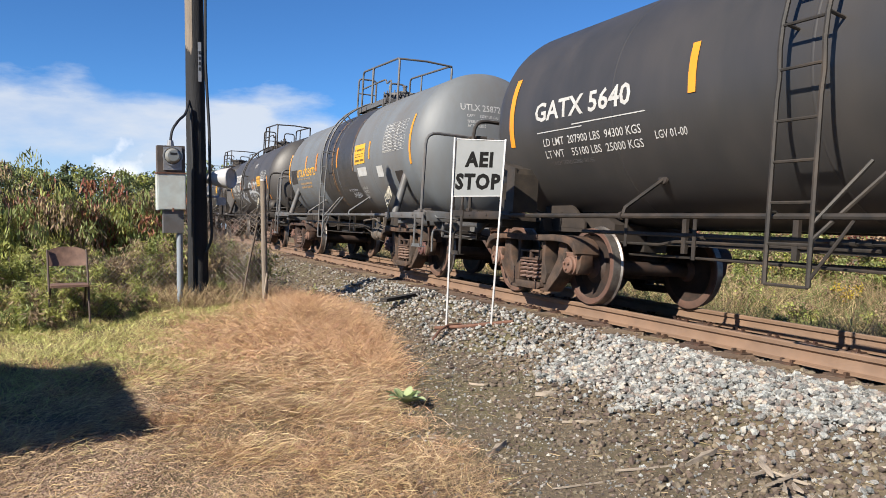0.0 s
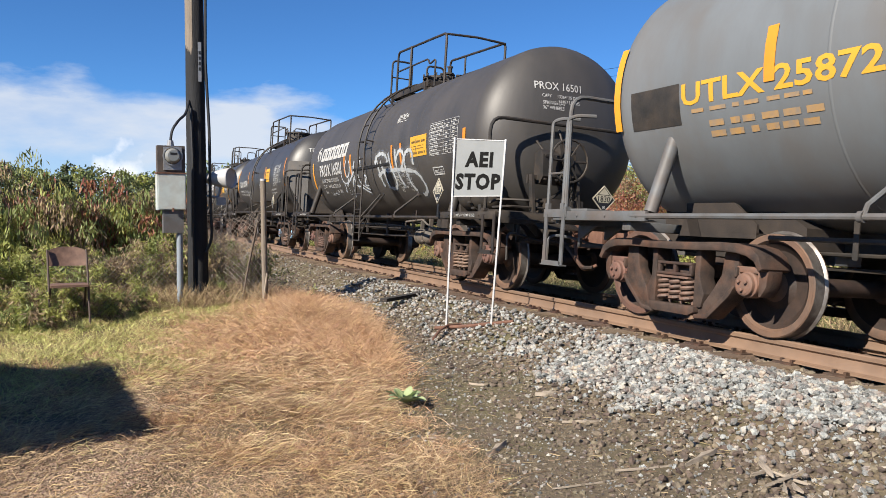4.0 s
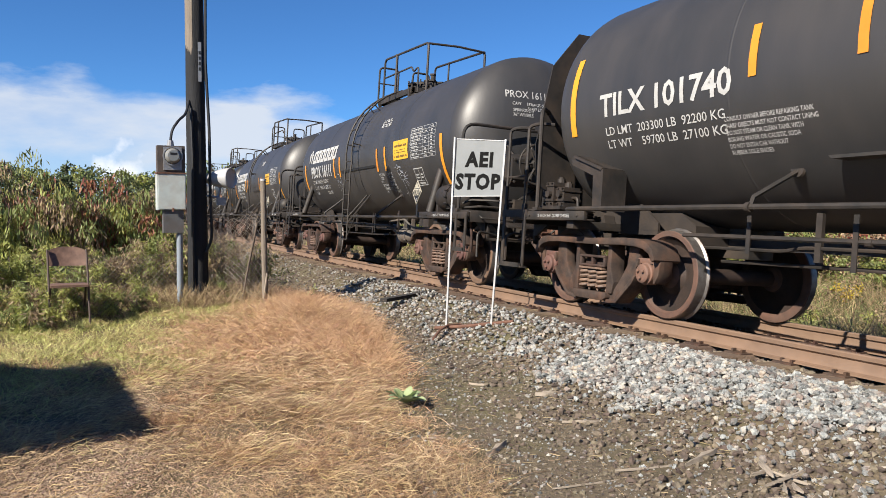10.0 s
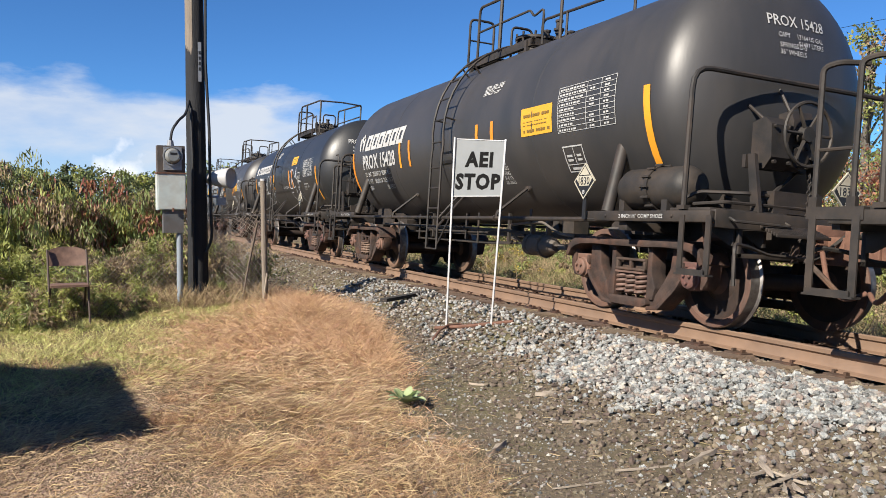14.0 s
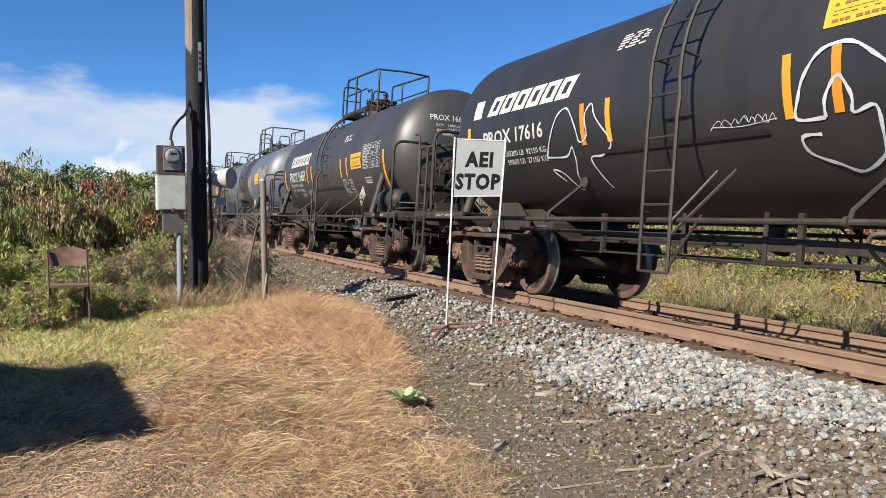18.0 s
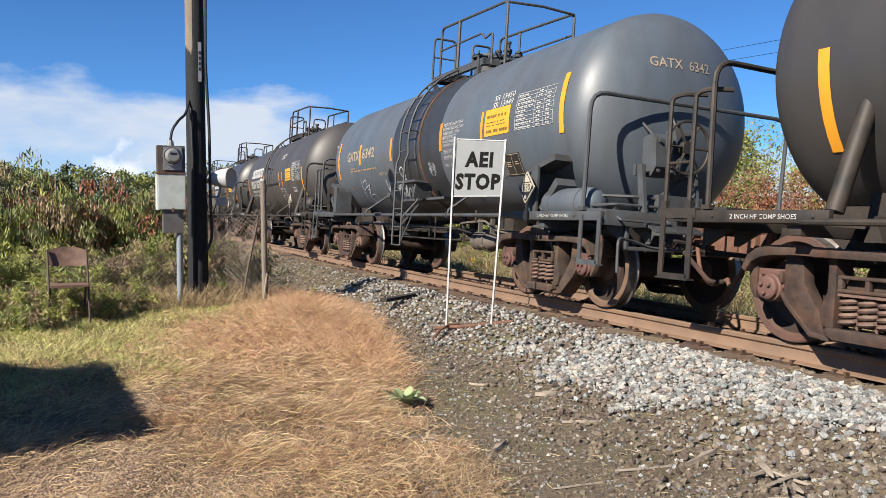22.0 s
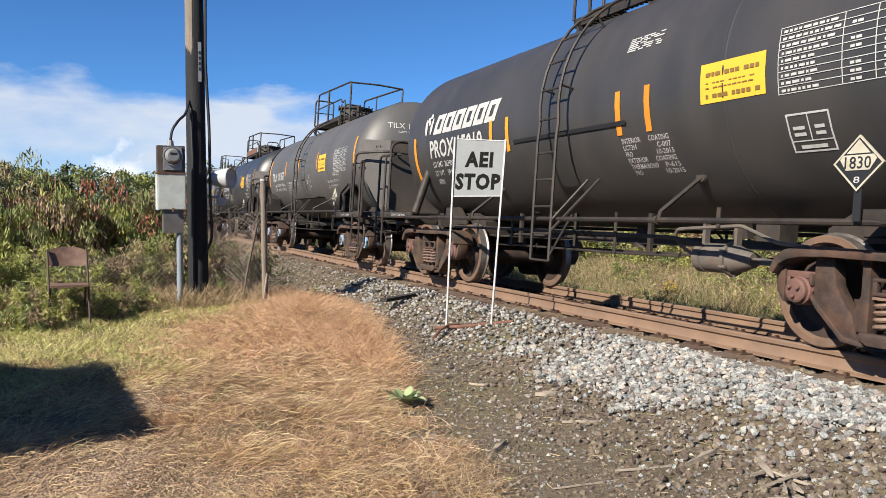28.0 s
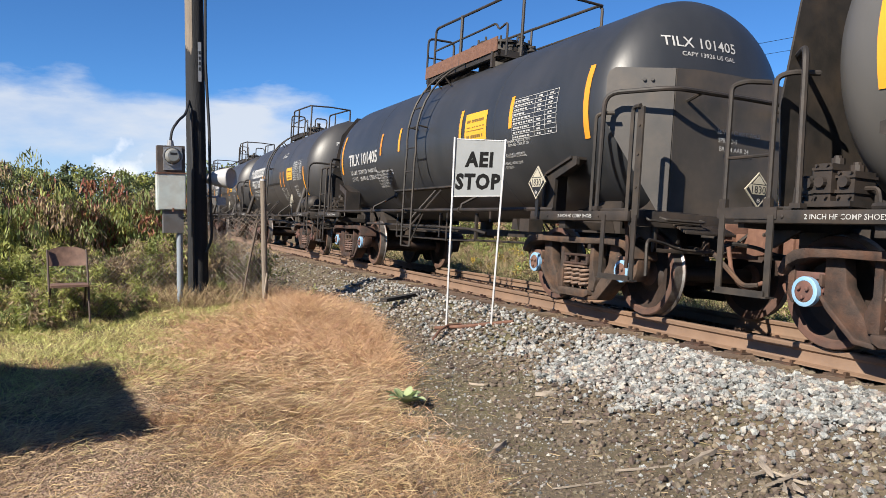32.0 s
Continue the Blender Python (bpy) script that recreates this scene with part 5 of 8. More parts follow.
def shroud_shape():
    """Bent plate over the lower part of the leading head: two side wings with a slanting foot and a wide front."""
    sh = Shape()
    left, bend, thick = Vector((5.18, -1.3)), Vector((5.62, -0.76)), 0.012
    wing = [(0.0, 2.05), (0.0, 2.5), (0.03, 2.57), (0.12, 2.61), (1.0, 2.6), (1.0, 1.1), (0.86, 1.1)]
    for s in (1, -1):
        d = (bend - left).normalized()
        n = Vector((d.y, -d.x)) * thick
        vs = []
        for off in (0, 1):
            for u, z in wing:
                p = left.lerp(bend, u) + n * off
                vs.append((p.x, s * p.y, z))
        k = len(wing)
        fs = [tuple(range(k)), tuple(range(2 * k - 1, k - 1, -1))] + [(i, (i + 1) % k, k + (i + 1) % k, k + i) for i in range(k)]
        sh.add(vs, fs)
        for u in (0.55, 0.67):
            p = left.lerp(bend, u) + n
            sh.rod((p.x, s * p.y, 2.48), (p.x + 0.02, s * (p.y - 0.015), 2.48), 0.018, 8)
    sh.slab([(-0.755, 1.1), (-0.755, 2.6), (-0.4, 2.63), (0.4, 2.63), (0.755, 2.6), (0.755, 1.1)], 0.0, 0.014, pose(5.62, 0, 0, 0, 0, 90) @ Matrix.Scale(-1, 4, (0, 1, 0)))
    sh.slab([(5.3, 2.58), (5.62, 2.59), (5.62, 2.6), (5.3, 2.6)], -0.755, 0.755)
    return sh


def head_shield_shape():
    sh = Shape()
    pts = [(-1.2, 1.09), (1.2, 1.09), (1.28, 1.9), (1.1, 2.9), (0.75, 3.35), (-0.75, 3.35), (-1.1, 2.9), (-1.28, 1.9)]
    sh.slab(pts, 5.64, 5.66, pose(0, 0, 0, 0, 0, 90) @ Matrix.Scale(-1, 4, (0, 1, 0)))
    sh.v = [(-abs(x), y, z) for x, y, z in sh.v]
    return sh


def extra_hoops_shape():
    sh = Shape()
    sh.pipe([(5.22, -1.43, 1.05), (5.22, -1.43, 2.08), (5.3, -1.38, 2.1), (5.36, -1.3, 2.1)], 0.02, 7, 0.04)
    sh.pipe([(5.84, -1.43, 1.0), (5.84, -1.43, 2.09), (5.95, -1.43, 2.09)], 0.022, 7, 0.05)
    sh.box(5.9, 5.99, -1.42, -1.4, 1.0, 2.08)
    for z in (1.3, 1.62, 1.9):
        sh.rod((5.945, -1.43, z), (5.945, -1.39, z), 0.014, 6)
    sh.pipe([(6.0, -1.15, 1.02), (6.08, -1.15, 1.0), (6.08, -0.65, 1.0), (6.0, -0.65, 1.02)], 0.016, 6, 0.04)
    return sh


def control_valve_shape():
    """Three bolted castings side by side with flanged caps, a pipe bracket and bent pipes."""
    sh = Shape()
    sh.box(-5.42, -4.92, -1.34, -1.0, 1.1, 1.14)
    for x0, x1, y0, z1 in ((-5.4, -5.27, -1.26, 1.34), (-5.25, -5.1, -1.32, 1.42), (-5.08, -4.94, -1.28, 1.36)):
        sh.box(x0, x1, y0, -1.06, 1.14, z1)
        sh.box(x0 - 0.012, x1 + 0.012, y0 - 0.012, -1.05, z1 - 0.05, z1 - 0.03)
        sh.box(x0 - 0.012, x1 + 0.012, y0 - 0.015, -1.05, 1.2, 1.225)
        xm = (x0 + x1) / 2
        sh.rod((xm, -1.17, z1), (xm, -1.17, z1 + 0.05), 0.05, 10)
        sh.rod((xm, -1.17, z1 + 0.05), (xm, -1.17, z1 + 0.07), 0.03, 8)
        sh.rod((xm, y0, 1.28), (xm, y0 - 0.04, 1.28), 0.042, 10)
        for dx in (-0.045, 0.045):
            for z in (1.17, z1 - 0.015):
                sh.rod((xm + dx, y0, z), (xm + dx, y0 - 0.025, z), 0.012, 6)
    sh.pipe([(-5.4, -1.2, 1.3), (-5.5, -1.2, 1.3), (-5.52, -1.2, 1.1)], 0.018, 6, 0.04)
    sh.pipe([(-4.94, -1.16, 1.24), (-4.84, -1.16, 1.24), (-4.8, -1.16, 1.0)], 0.018, 6, 0.04)
    return sh


def shroud_car(number, ld, lt, seed, half=4.53, red_boards=False, note=(-2.52, -19.2), paint=BLACK, strips=(-2.17, -1.16), ends=-2.4):
    car = make_car("black tank car with a boxed leading end and white lettering", half, paint, FRAMEBLACK, "shroud", 0.0, number != "101740")
    stripe(car, -4.78, 22, -16, 0.1)
    stripe(car, 4.8, 19.5, -17.4, 0.1)
    for x in (*strips, 1.48) + ((3.05,) if red_boards else ()):
        stripe(car, x, 14.2, -4.6)
    lettering(car, "car_number", [("TILX " + number, -4.28, ends, -9.0, 0.24)], WHITE)
    loads(car, ld, lt, -4.2, -2.5, -17.8, "", 0.09)
    owner_note(car, *note)
    lettering(car, "paint_stencil", [("LINING-PLASITE 3070", 2.95, 3.55, -13, 0.035), ("APPLIED-TXIX 07-20", 2.96, 3.5, -15, 0.035), ("OWNERSHIP SUBJECT TO A SECURITY AGREEMENT", 2.4, 3.36, -20.2, 0.026),
                                       ("FILED WITH THE SURFACE TRANSPORTATION BOARD", 2.4, 3.4, -21.6, 0.026), ("PAINT - WMS-HD-62-10332-CHS", 2.38, 3.25, -25.8, 0.04), ("TRN - TXIX  07-2020", 2.38, 2.97, -28.2, 0.04)], WHITE)
    yellow_decal(car, 1.64, 2.34, 10.5, -8)
    data_table(car, 3.1, 4.18, 11.7, -11.6)
    placard(car, 4.2, -1.5, 1.4, 0)
    placard(car, 5.72, 0.38, 1.42, 90)
    part("head_housing", cached("head_housing", shroud_shape, HOUSING), HOUSING, car, "boxed dusty black housing")
    for y0, y1, z, h, body in ((-0.2, 0.4, 1.98, 0.05, "36IN 1W CLASS C WHLS"), (-0.18, 0.08, 1.89, 0.05, "SPRG D-5"), (-0.16, 0.25, 1.8, 0.05, "BR BM AAR 24")):
        vs, fs, w = glyphs(body)
        part("housing_stencil", Shape().add([(5.675, y0 + a * (y1 - y0) / w, z + b * h) for a, b in vs], fs), WHITE, car)
    part("head_shield", cached("head_shield", head_shield_shape, FRAMEBLACK), FRAMEBLACK, car, "upright black shield plate")
    part("grab_rail", cached("grab_rail", extra_hoops_shape, FRAMEBLACK), FRAMEBLACK, car)
    part("control_valve", cached("control_valve", control_valve_shape, FRAMEBLACK), FRAMEBLACK, car)
    head_text(car, [("TILX " + number, -0.75, 0.15, ZC + 0.62, 0.12), ("CAPY 13926 US GAL", -0.55, 0.12, ZC + 0.52, 0.05)], knuckle=4.95)
    for end in (1, -1):
        shoe_text(car, end)
    # skirt over the middle of the shell
    sk = Shape()
    for x0, x1 in ((-1.45, 1.45),):
        sk.slab([(x0, 1.47), (x1, 1.47), (x1 + 0.03, 1.495), (x0 - 0.03, 1.495)], -1.22, -0.98)
    part("drip_ledge", sk, FRAMEBLACK, car)
    if red_boards:
        rb = Shape()
        rb.box(-1.55, 1.35, -0.705, -0.685, 3.62, 3.84)
        part("toe_board", rb, RUST, car, "rusty red toe board")
    return car


def old_car_first():
    car = make_car("black tank car with bold white number and flat end brackets", 4.25, BLACK, FRAMEBLACK, "gusset", 0.1)
    stripe(car, -4.57, 22, -16.5, 0.11)
    stripe(car, -1.24, 14, -6, 0.1)
    lettering(car, "car_number", [("GATX 5640", -3.99, -2.13, -5, 0.225)], WHITE)
    loads(car, "207900 LBS  94300 KGS", " 55100 LBS  25000 KGS", -3.84, -2.0, -18.5, "", 0.095)
    lettering(car, "shop_stencil", [("LGV 01-00", -1.8, -1.35, -22, 0.085)], WHITE)
    bars(car, "scratch", [(-3.95, -3.0, -11.4, 0.012), (-3.2, -1.9, -9.8, 0.012)], WHITE)
    lettering(car, "shoe_stencil", [("2 INCH TREAD COND. SHOES", -3.75, -2.9, -29, 0.05)], FRAMEGREY)
    return car


def grey_banded_car():
    car = make_car("faded grey tank car with a black mid band and orange number", 4.19, GREY, FRAMEGREY, "tube", -0.42, True, 1.8, 5.68)
    sh = Shape()
    k = 72
    vs, fs = [], []
    for x in (-1.45, 1.35):
        vs += [(x, (R + 0.003) * math.cos(6.283185 * i / k), ZC + (R + 0.003) * math.sin(6.283185 * i / k)) for i in range(k)]
    fs = [(i, (i + 1) % k, k + (i + 1) % k, k + i) for i in range(k)]
    sh.add(vs, fs)
    part("black_band", sh, BLACK, car, "black painted band", angle=60)
    bars(car, "black_step", [(1.35, 1.5, -60, 1.04)], BLACK, lift=0.003)
    for patch in ((-4.75, -4.05, -18, 0.38), (3.85, 4.25, -31, 0.26)):
        bars(car, "dark_patch", [patch], FRAMEBLACK, lift=0.003)
    stripe(car, -4.97, 20, -17, 0.1)
    stripe(car, -3.0, 12, -7.6, 0.11)
    stripe(car, -1.87, 11.7, -7.5, 0.11)
    stripe(car, 0.06, 11.6, -8)
    stripe(car, 2.45, 9, -6)
    stripe(car, 4.75, 22, -16)
    lettering(car, "car_number", [("UTLX 25872", -4.02, -2.0, -10.6, 0.2)], YELLOW)
    bars(car, "faded_stencil", stencil_lines(-3.9, -2.6, -11.5, 1, 0.035, 5) + stencil_lines(-3.7, -2.5, -16, 2, 0.055, 6), FADEDORANGE)
    for x, w, foot, h in ((-0.36, 0.02, -45, 2.2), (-0.33, 0.035, -5, 1.4), (-0.3, 0.018, -52, 2.2), (-0.26, 0.022, -50, 1.4), (-0.22, 0.014, -53, 1.0), (1.27, 0.035, -14, 1.2)):
        bars(car, "rust_streak", [(x - w / 2, x + w / 2, foot, h)], STREAK, "thin orange-brown rust run", lift=0.007)
    yellow_decal(car, 1.45, 2.15, 8.5, -8.8)
    for note in ((1.61, 2.2, -20, 0.18), (2.85, 3.2, -23, 0.22)):
        bars(car, "paper_notice", [note], WHITE, "white paper notice")
    data_table(car, 3.28, 4.46, 19.5, -3.8)
    lettering(car, "chalk_scribble", [("IF YOU KNOW ....", 0.57, 1.3, -33.5, 0.055)], GRAFFITI)
    scrawl(car, 0.75, 1.3, -40, 0.12, 4, 0.012, 9)
    lettering(car, "lining_stencil", [("INTERIOR", 1.6, 1.93, -32.5, 0.06), ("PLASITE", 1.6, 1.9, -36, 0.06), ("PRO", 1.6, 1.72, -39.5, 0.06)], WHITE)
    placard(car, 4.28, -1.5, 1.34, 0)
    head_stencils(car, "UTLX 25872", "13747 US GAL")
    hs = Shape()
    hs.pipe([(5.3, -0.5, 1.85), (5.6, -0.35, 2.1), (5.6, -0.2, 2.12), (5.3, -0.1, 2.3)], 0.015, 6)
    part("retainer_bracket", hs, FRAMEGREY, car)
    return car


def grey_gusset_car():
    car = make_car("dull blue-grey tank car with orange strips and flat brackets", 4.24, BLUEGREY, FRAMEBLUE, "gusset")
    stripe(car, -4.62, 16.5, -20, 0.1)
    stripe(car, -3.04, 9.7, -8.8, 0.1)
    stripe(car, -1.15, 8.5, -10.3, 0.1)
    stripe(car, 1.19, 9.6, -10, 0.1)
    stripe(car, 4.75, 20, -12, 0.1)
    lettering(car, "car_number", [("GATX", -3.94, -3.12, -4.2, 0.2), ("6342", -2.9, -2.13, -3.6, 0.2)], FADED)
    bars(car, "faded_stencil", stencil_lines(-3.75, -2.05, -10, 2, 0.03, 15), FADEDORANGE)
    lettering(car, "shop_stencil", [("NEW 11-93", -1.93, -1.33, -21.5, 0.07)], FADED)
    sprayed(car, [[(-3.2, -22.5), (-3.25, -35.5), (-3.33, -45.9)], [(-3.07, -25.4), (-2.89, -23.5), (-2.94, -33.5), (-2.67, -26.5)], [(-3.2, -32.9), (-2.75, -28.7), (-3.06, -41.7), (-2.82, -46.6)],
                  [(-2.95, -38.9), (-2.67, -38.1), (-2.68, -45.3)], [(-3.24, -44.5), (-2.99, -47.4), (-2.58, -44.8)]], 0.02)
    sprayed(car, [[(-1.65, -25.0), (-1.69, -36.3), (-1.48, -27.7), (-1.38, -34.6)], [(-1.71, -35.0), (-1.33, -28.1), (-1.38, -37.0), (-1.12, -26.7)], [(-1.28, -30.4), (-1.13, -35.3), (-0.91, -29.4)],
                  [(-1.3, -40.8), (-1.0, -31.2), (-1.04, -42.5), (-0.7, -32.1), (-0.93, -42.7)], [(-0.58, -27.4), (-0.71, -24.1), (-0.77, -19.0), (-0.65, -16.7), (-0.56, -21.8), (-0.58, -27.4)],
                  [(-0.94, -45.2), (-0.6, -34.5), (-0.61, -41.0), (-0.44, -33.9)], [(-0.56, -40.0), (-0.36, -35.1), (-0.36, -41.6)], [(-0.94, -44.7), (-0.64, -47.0), (-0.41, -46.1)], [(-1.03, -37.8), (-0.88, -41.6), (-0.83, -33.9)]], 0.032)
    scrawl(car, 0.62, 0.85, -26, 0.22, 12, 0.008, 5)
    scrawl(car, 1.95, 2.4, -31, 0.24, 13, 0.008, 5)
    bars(car, "red_label", [(-3.9, -3.78, -33, 0.09)], RUST)
    band = Shape()
    band.lathe([(-1.05, R + 0.003), (1.16, R + 0.003)], 72, Matrix.Translation((0, 0, ZC)))
    part("dark_band", band, BLUEBLACK, car, "darker painted middle of the shell", angle=60)
    sh = Shape()
    sh.lathe([(0.26, R + 0.004), (0.26, R + 0.02), (0.33, R + 0.02), (0.33, R + 0.004)], 72, Matrix.Translation((0, 0, ZC)))
    part("tank_band", sh, BANDRUST, car, "rusty steel band")
    ledge = Shape()
    ledge.slab([(-0.6, 1.27), (1.3, 1.29), (1.32, 1.33), (-0.6, 1.31)], -1.22, -0.9)
    part("drip_ledge", ledge, FRAMEBLUE, car)
    shelf = Shape()
    shelf.box(-0.15, 0.7, -1.5, -1.3, 1.56, 1.6)
    shelf.slab([(0.5, 1.3), (0.58, 1.56), (0.66, 1.56), (0.58, 1.3)], -1.45, -1.15)
    part("step_shelf", shelf, FRAMEBLUE, car, "small steel foot shelf at the ladder")
    lettering(car, "handling_stencil", [("PROTECT RD COATING WHN", 1.28, 1.98, 6.6, 0.05), ("ENTERING TANK, WEAR CLEAN", 1.28, 2.02, 3.6, 0.05), ("RUBBER SHOES - TOOLS", 1.28, 1.9, 0.6, 0.05),
                                        ("MUST BE PROTECTED", 1.28, 1.8, -2.4, 0.05), ("DO NOT STEAM TANK OR", 1.28, 1.92, -5.0, 0.04), ("CLEAN WITH BOILING WATER", 1.28, 1.98, -7.4, 0.04),
                                        ("CONSULT OWNER BEFORE", 1.28, 2.12, -12.4, 0.062), ("REPAIRING TANK", 1.28, 1.82, -16.4, 0.062), ("LINED CAR DO NOT WELD", 1.28, 1.95, -21.4, 0.045)], WHITE)
    bars(car, "side_stencil", stencil_lines(2.41, 3.02, -19.0, 3, 0.018, 23), FADEDWHITE)
    bars(car, "side_stencil", stencil_lines(2.45, 2.85, -27.0, 3, 0.016, 24), FADEDWHITE)
    scrawl(car, 2.8, 3.22, -33, 0.18, 25, 0.006, 9, FADEDWHITE)
    yellow_decal(car, 2.74, 3.46, 10.2, -6.3)
    bars(car, "side_strip", [(2.61, 2.68, -8.7, 0.42)], ORANGE)
    lettering(car, "valve_stencil", [("SR 13450", 2.92, 3.5, 15.2, 0.085), ("SR 13449", 2.92, 3.5, 10.6, 0.085)], WHITE)
    data_table(car, 3.62, 4.55, 15, -6)
    bars(car, "dark_label", [(3.22, 3.66, -32.4, 0.31)], FRAMEBLACK, "black patch with a thin pale frame")
    frame_rows = [(3.24, 3.64, -31.8, 0.008), (3.24, 3.64, -19.4, 0.008), (3.436, 3.444, -31.8, 0.28), (3.24, 3.248, -31.8, 0.28), (3.632, 3.64, -31.8, 0.28)]
    bars(car, "label_frame", frame_rows + stencil_lines(3.28, 3.4, -23, 3, 0.016, 27) + stencil_lines(3.5, 3.6, -23, 2, 0.016, 28), FADED, lift=0.009)
    placard(car, 4.41, -1.5, 1.35, 0)
    part("brake_wheel", cached("brake_wheel", brake_wheel_shape, FRAMEBLACK), FRAMEBLACK, car)
    part("brake_stand", cached("brake_stand", brake_stand_shape, FRAMEBLUE), FRAMEBLUE, car)
    part("air_reservoir", cached("long_reservoir", long_reservoir_shape, BLUEGREY, 50), BLUEGREY, car, "long grey rounded air reservoir")
    head_text(car, [("GATX  6342", -0.54, 0.28, ZC + 0.52, 0.12)], mat=FADED)
    shoe_text(car, 1)
    return car


def outlined_car():
    car = make_car("dull black tank car with white outlined graffiti and lettering", 4.18, DEEPBLACK, FRAMEBLACK, "tube")
    stripe(car, -4.55, 1, -35, 0.1)
    stripe(car, 4.48, 0, -41, 0.1)
    block_word(car, -4.05, -1.95, 6.0, 0.27, 6, 0.5)
    bars(car, "pale_panel", [(-4.45, -4.2, 6.0, 0.27)], WHITE)
    lettering(car, "car_number", [("PROX 17616", -4.1, -2.52, -12.0, 0.19)], WHITE)
    loads(car, "203200 LB  92150 KG", " 59800 LB  27150 KG", -4.0, -2.5, -20.5, "", 0.075)
    for x in (-1.67, -1.19):
        stripe(car, x, 1.0, -20)
    for x in (1.17, 1.625):
        stripe(car, x, 2.0, -21)
    bars(car, "seam_strip", [(-1.34, 0.95, -25.5, 0.045)], DARKINK, lift=0.02)
    yellow_decal(car, 1.48, 2.18, 19, 8)
    data_table(car, 3.05, 4.1, 10.5, -9.5)
    boxed_note(car, 2.29, 2.67, -3.8, -15)
    lettering(car, "lining_stencil", [("LC-731D LINING", 3.02, 3.5, -20, 0.05), ("APPLIED 11-2015", 3.03, 3.54, -23.2, 0.05), ("BY UTCP", 3.04, 3.28, -26.4, 0.05)], WHITE)
    bars(car, "small_stencil", stencil_lines(-1.25, -0.78, 36, 6, 0.022, 34, 1.7) + stencil_lines(2.95, 3.5, -41, 2, 0.03, 35), WHITE)
    # two outlined shapes
    sprayed(car, [[(-2.5, -24), (-2.35, -13), (-2.16, -2), (-1.96, 0), (-1.81, -10), (-1.76, -18), (-1.6, -15), (-1.61, -5), (-1.47, 0), (-1.41, -7), (-1.18, -20), (-1.37, -26), (-1.61, -27), (-1.54, -37), (-1.47, -45)],
                  [(-2.5, -24), (-2.08, -24.7), (-1.93, -20), (-1.92, -28), (-2.0, -36), (-1.99, -43), (-2.1, -44), (-2.27, -34), (-2.47, -31.5), (-2.3, -39)]], 0.028, None, "white sprayed outline")
    sprayed(car, [[(1.5, -22), (1.24, -21.5), (1.27, -14.5), (1.34, -6.5), (1.5, 1), (1.75, 1.6), (1.97, -5), (2.1, -9), (2.2, -2), (2.25, 4), (2.15, -5), (2.35, -14), (2.4, -21), (2.3, -22), (2.35, -35), (2.55, -45)],
                  [(1.5, -22), (1.51, -16), (1.59, -10), (1.66, -9), (1.74, -16), (1.74, -21.5), (1.92, -20), (1.93, -30), (1.89, -37), (1.67, -43), (1.5, -39.5), (1.28, -34.5), (1.25, -28), (1.43, -27.7)]], 0.035, None, "white sprayed outline")
    scrawl(car, 0.33, 1.0, -21, 0.08, 6, 0.008, 7)
    placard(car, 3.98, -1.5, 1.42, 0)
    for end in (1, -1):
        shoe_text(car, end)
    head_stencils(car, "PROX 17616", "13828 US GAL")
    part("brake_wheel", cached("brake_wheel", brake_wheel_shape, FRAMEBLACK), FRAMEBLACK, car)
    part("brake_stand", cached("brake_stand", brake_stand_shape, FRAMEBLACK), FRAMEBLACK, car)
    return car


def mist_material():
    """Spray mist: fine specks of white paint with bare shell between them."""
    m = material("thin_paint_mist", (0.342, 0.357, 0.365), 0.6)
    N, L = m.node_tree.nodes, m.node_tree.links
    tc, n, r = N.new("ShaderNodeTexCoord"), N.new("ShaderNodeTexNoise"), N.new("ShaderNodeMapRange")
    n.inputs["Scale"].default_value, n.inputs["Detail"].default_value = 70, 3
    r.inputs["From Min"].default_value, r.inputs["From Max"].default_value, r.inputs["To Max"].default_value = 0.45, 0.75, 0.5
    L.new(tc.outputs["Object"], n.inputs["Vector"])
    L.new(n.outputs["Fac"], r.inputs["Value"])
    L.new(r.outputs[0], N["Principled BSDF"].inputs["Alpha"])
    return m


OVERSPRAY = mist_material()
HAZYSPRAY = material("thin_hazy_spray_paint", (0.38, 0.395, 0.403), 0.5, color2=(0.228, 0.243, 0.251), scale=7)
FADED = material("faded_tan_stencil", (0.319, 0.251, 0.167), 0.7, color2=(0.228, 0.182, 0.137), scale=9)
FADEDORANGE = material("faded_orange_stencil", (0.319, 0.182, 0.061), 0.7, color2=(0.19, 0.152, 0.114), scale=9)
BANDRUST = material("rust_streaked_band", (0.1, 0.046, 0.026), 0.8, color2=(0.03, 0.022, 0.02), scale=3, bump=0.2)
FADEDWHITE = material("worn_thin_stencil_paint", (0.2, 0.2, 0.195), 0.6, color2=(0.11, 0.115, 0.12), scale=7)
STREAK = material("rust_run", (0.258, 0.122, 0.046), 0.8, color2=(0.068, 0.057, 0.053), scale=6, stretch=(9, 1, 0.5), color3=(0.304, 0.251, 0.152), scale3=4, amount3=0.6)
DECALINK = material("brown_black_print", (0.152, 0.091, 0.019), 0.6)
HOUSING = material("dusty_black_housing", (0.034, 0.032, 0.03), 0.5, color2=(0.057, 0.049, 0.042), scale=2.0, bump=0.05, color3=(0.122, 0.091, 0.065), scale3=1.4, amount3=0.5)
CARS = []


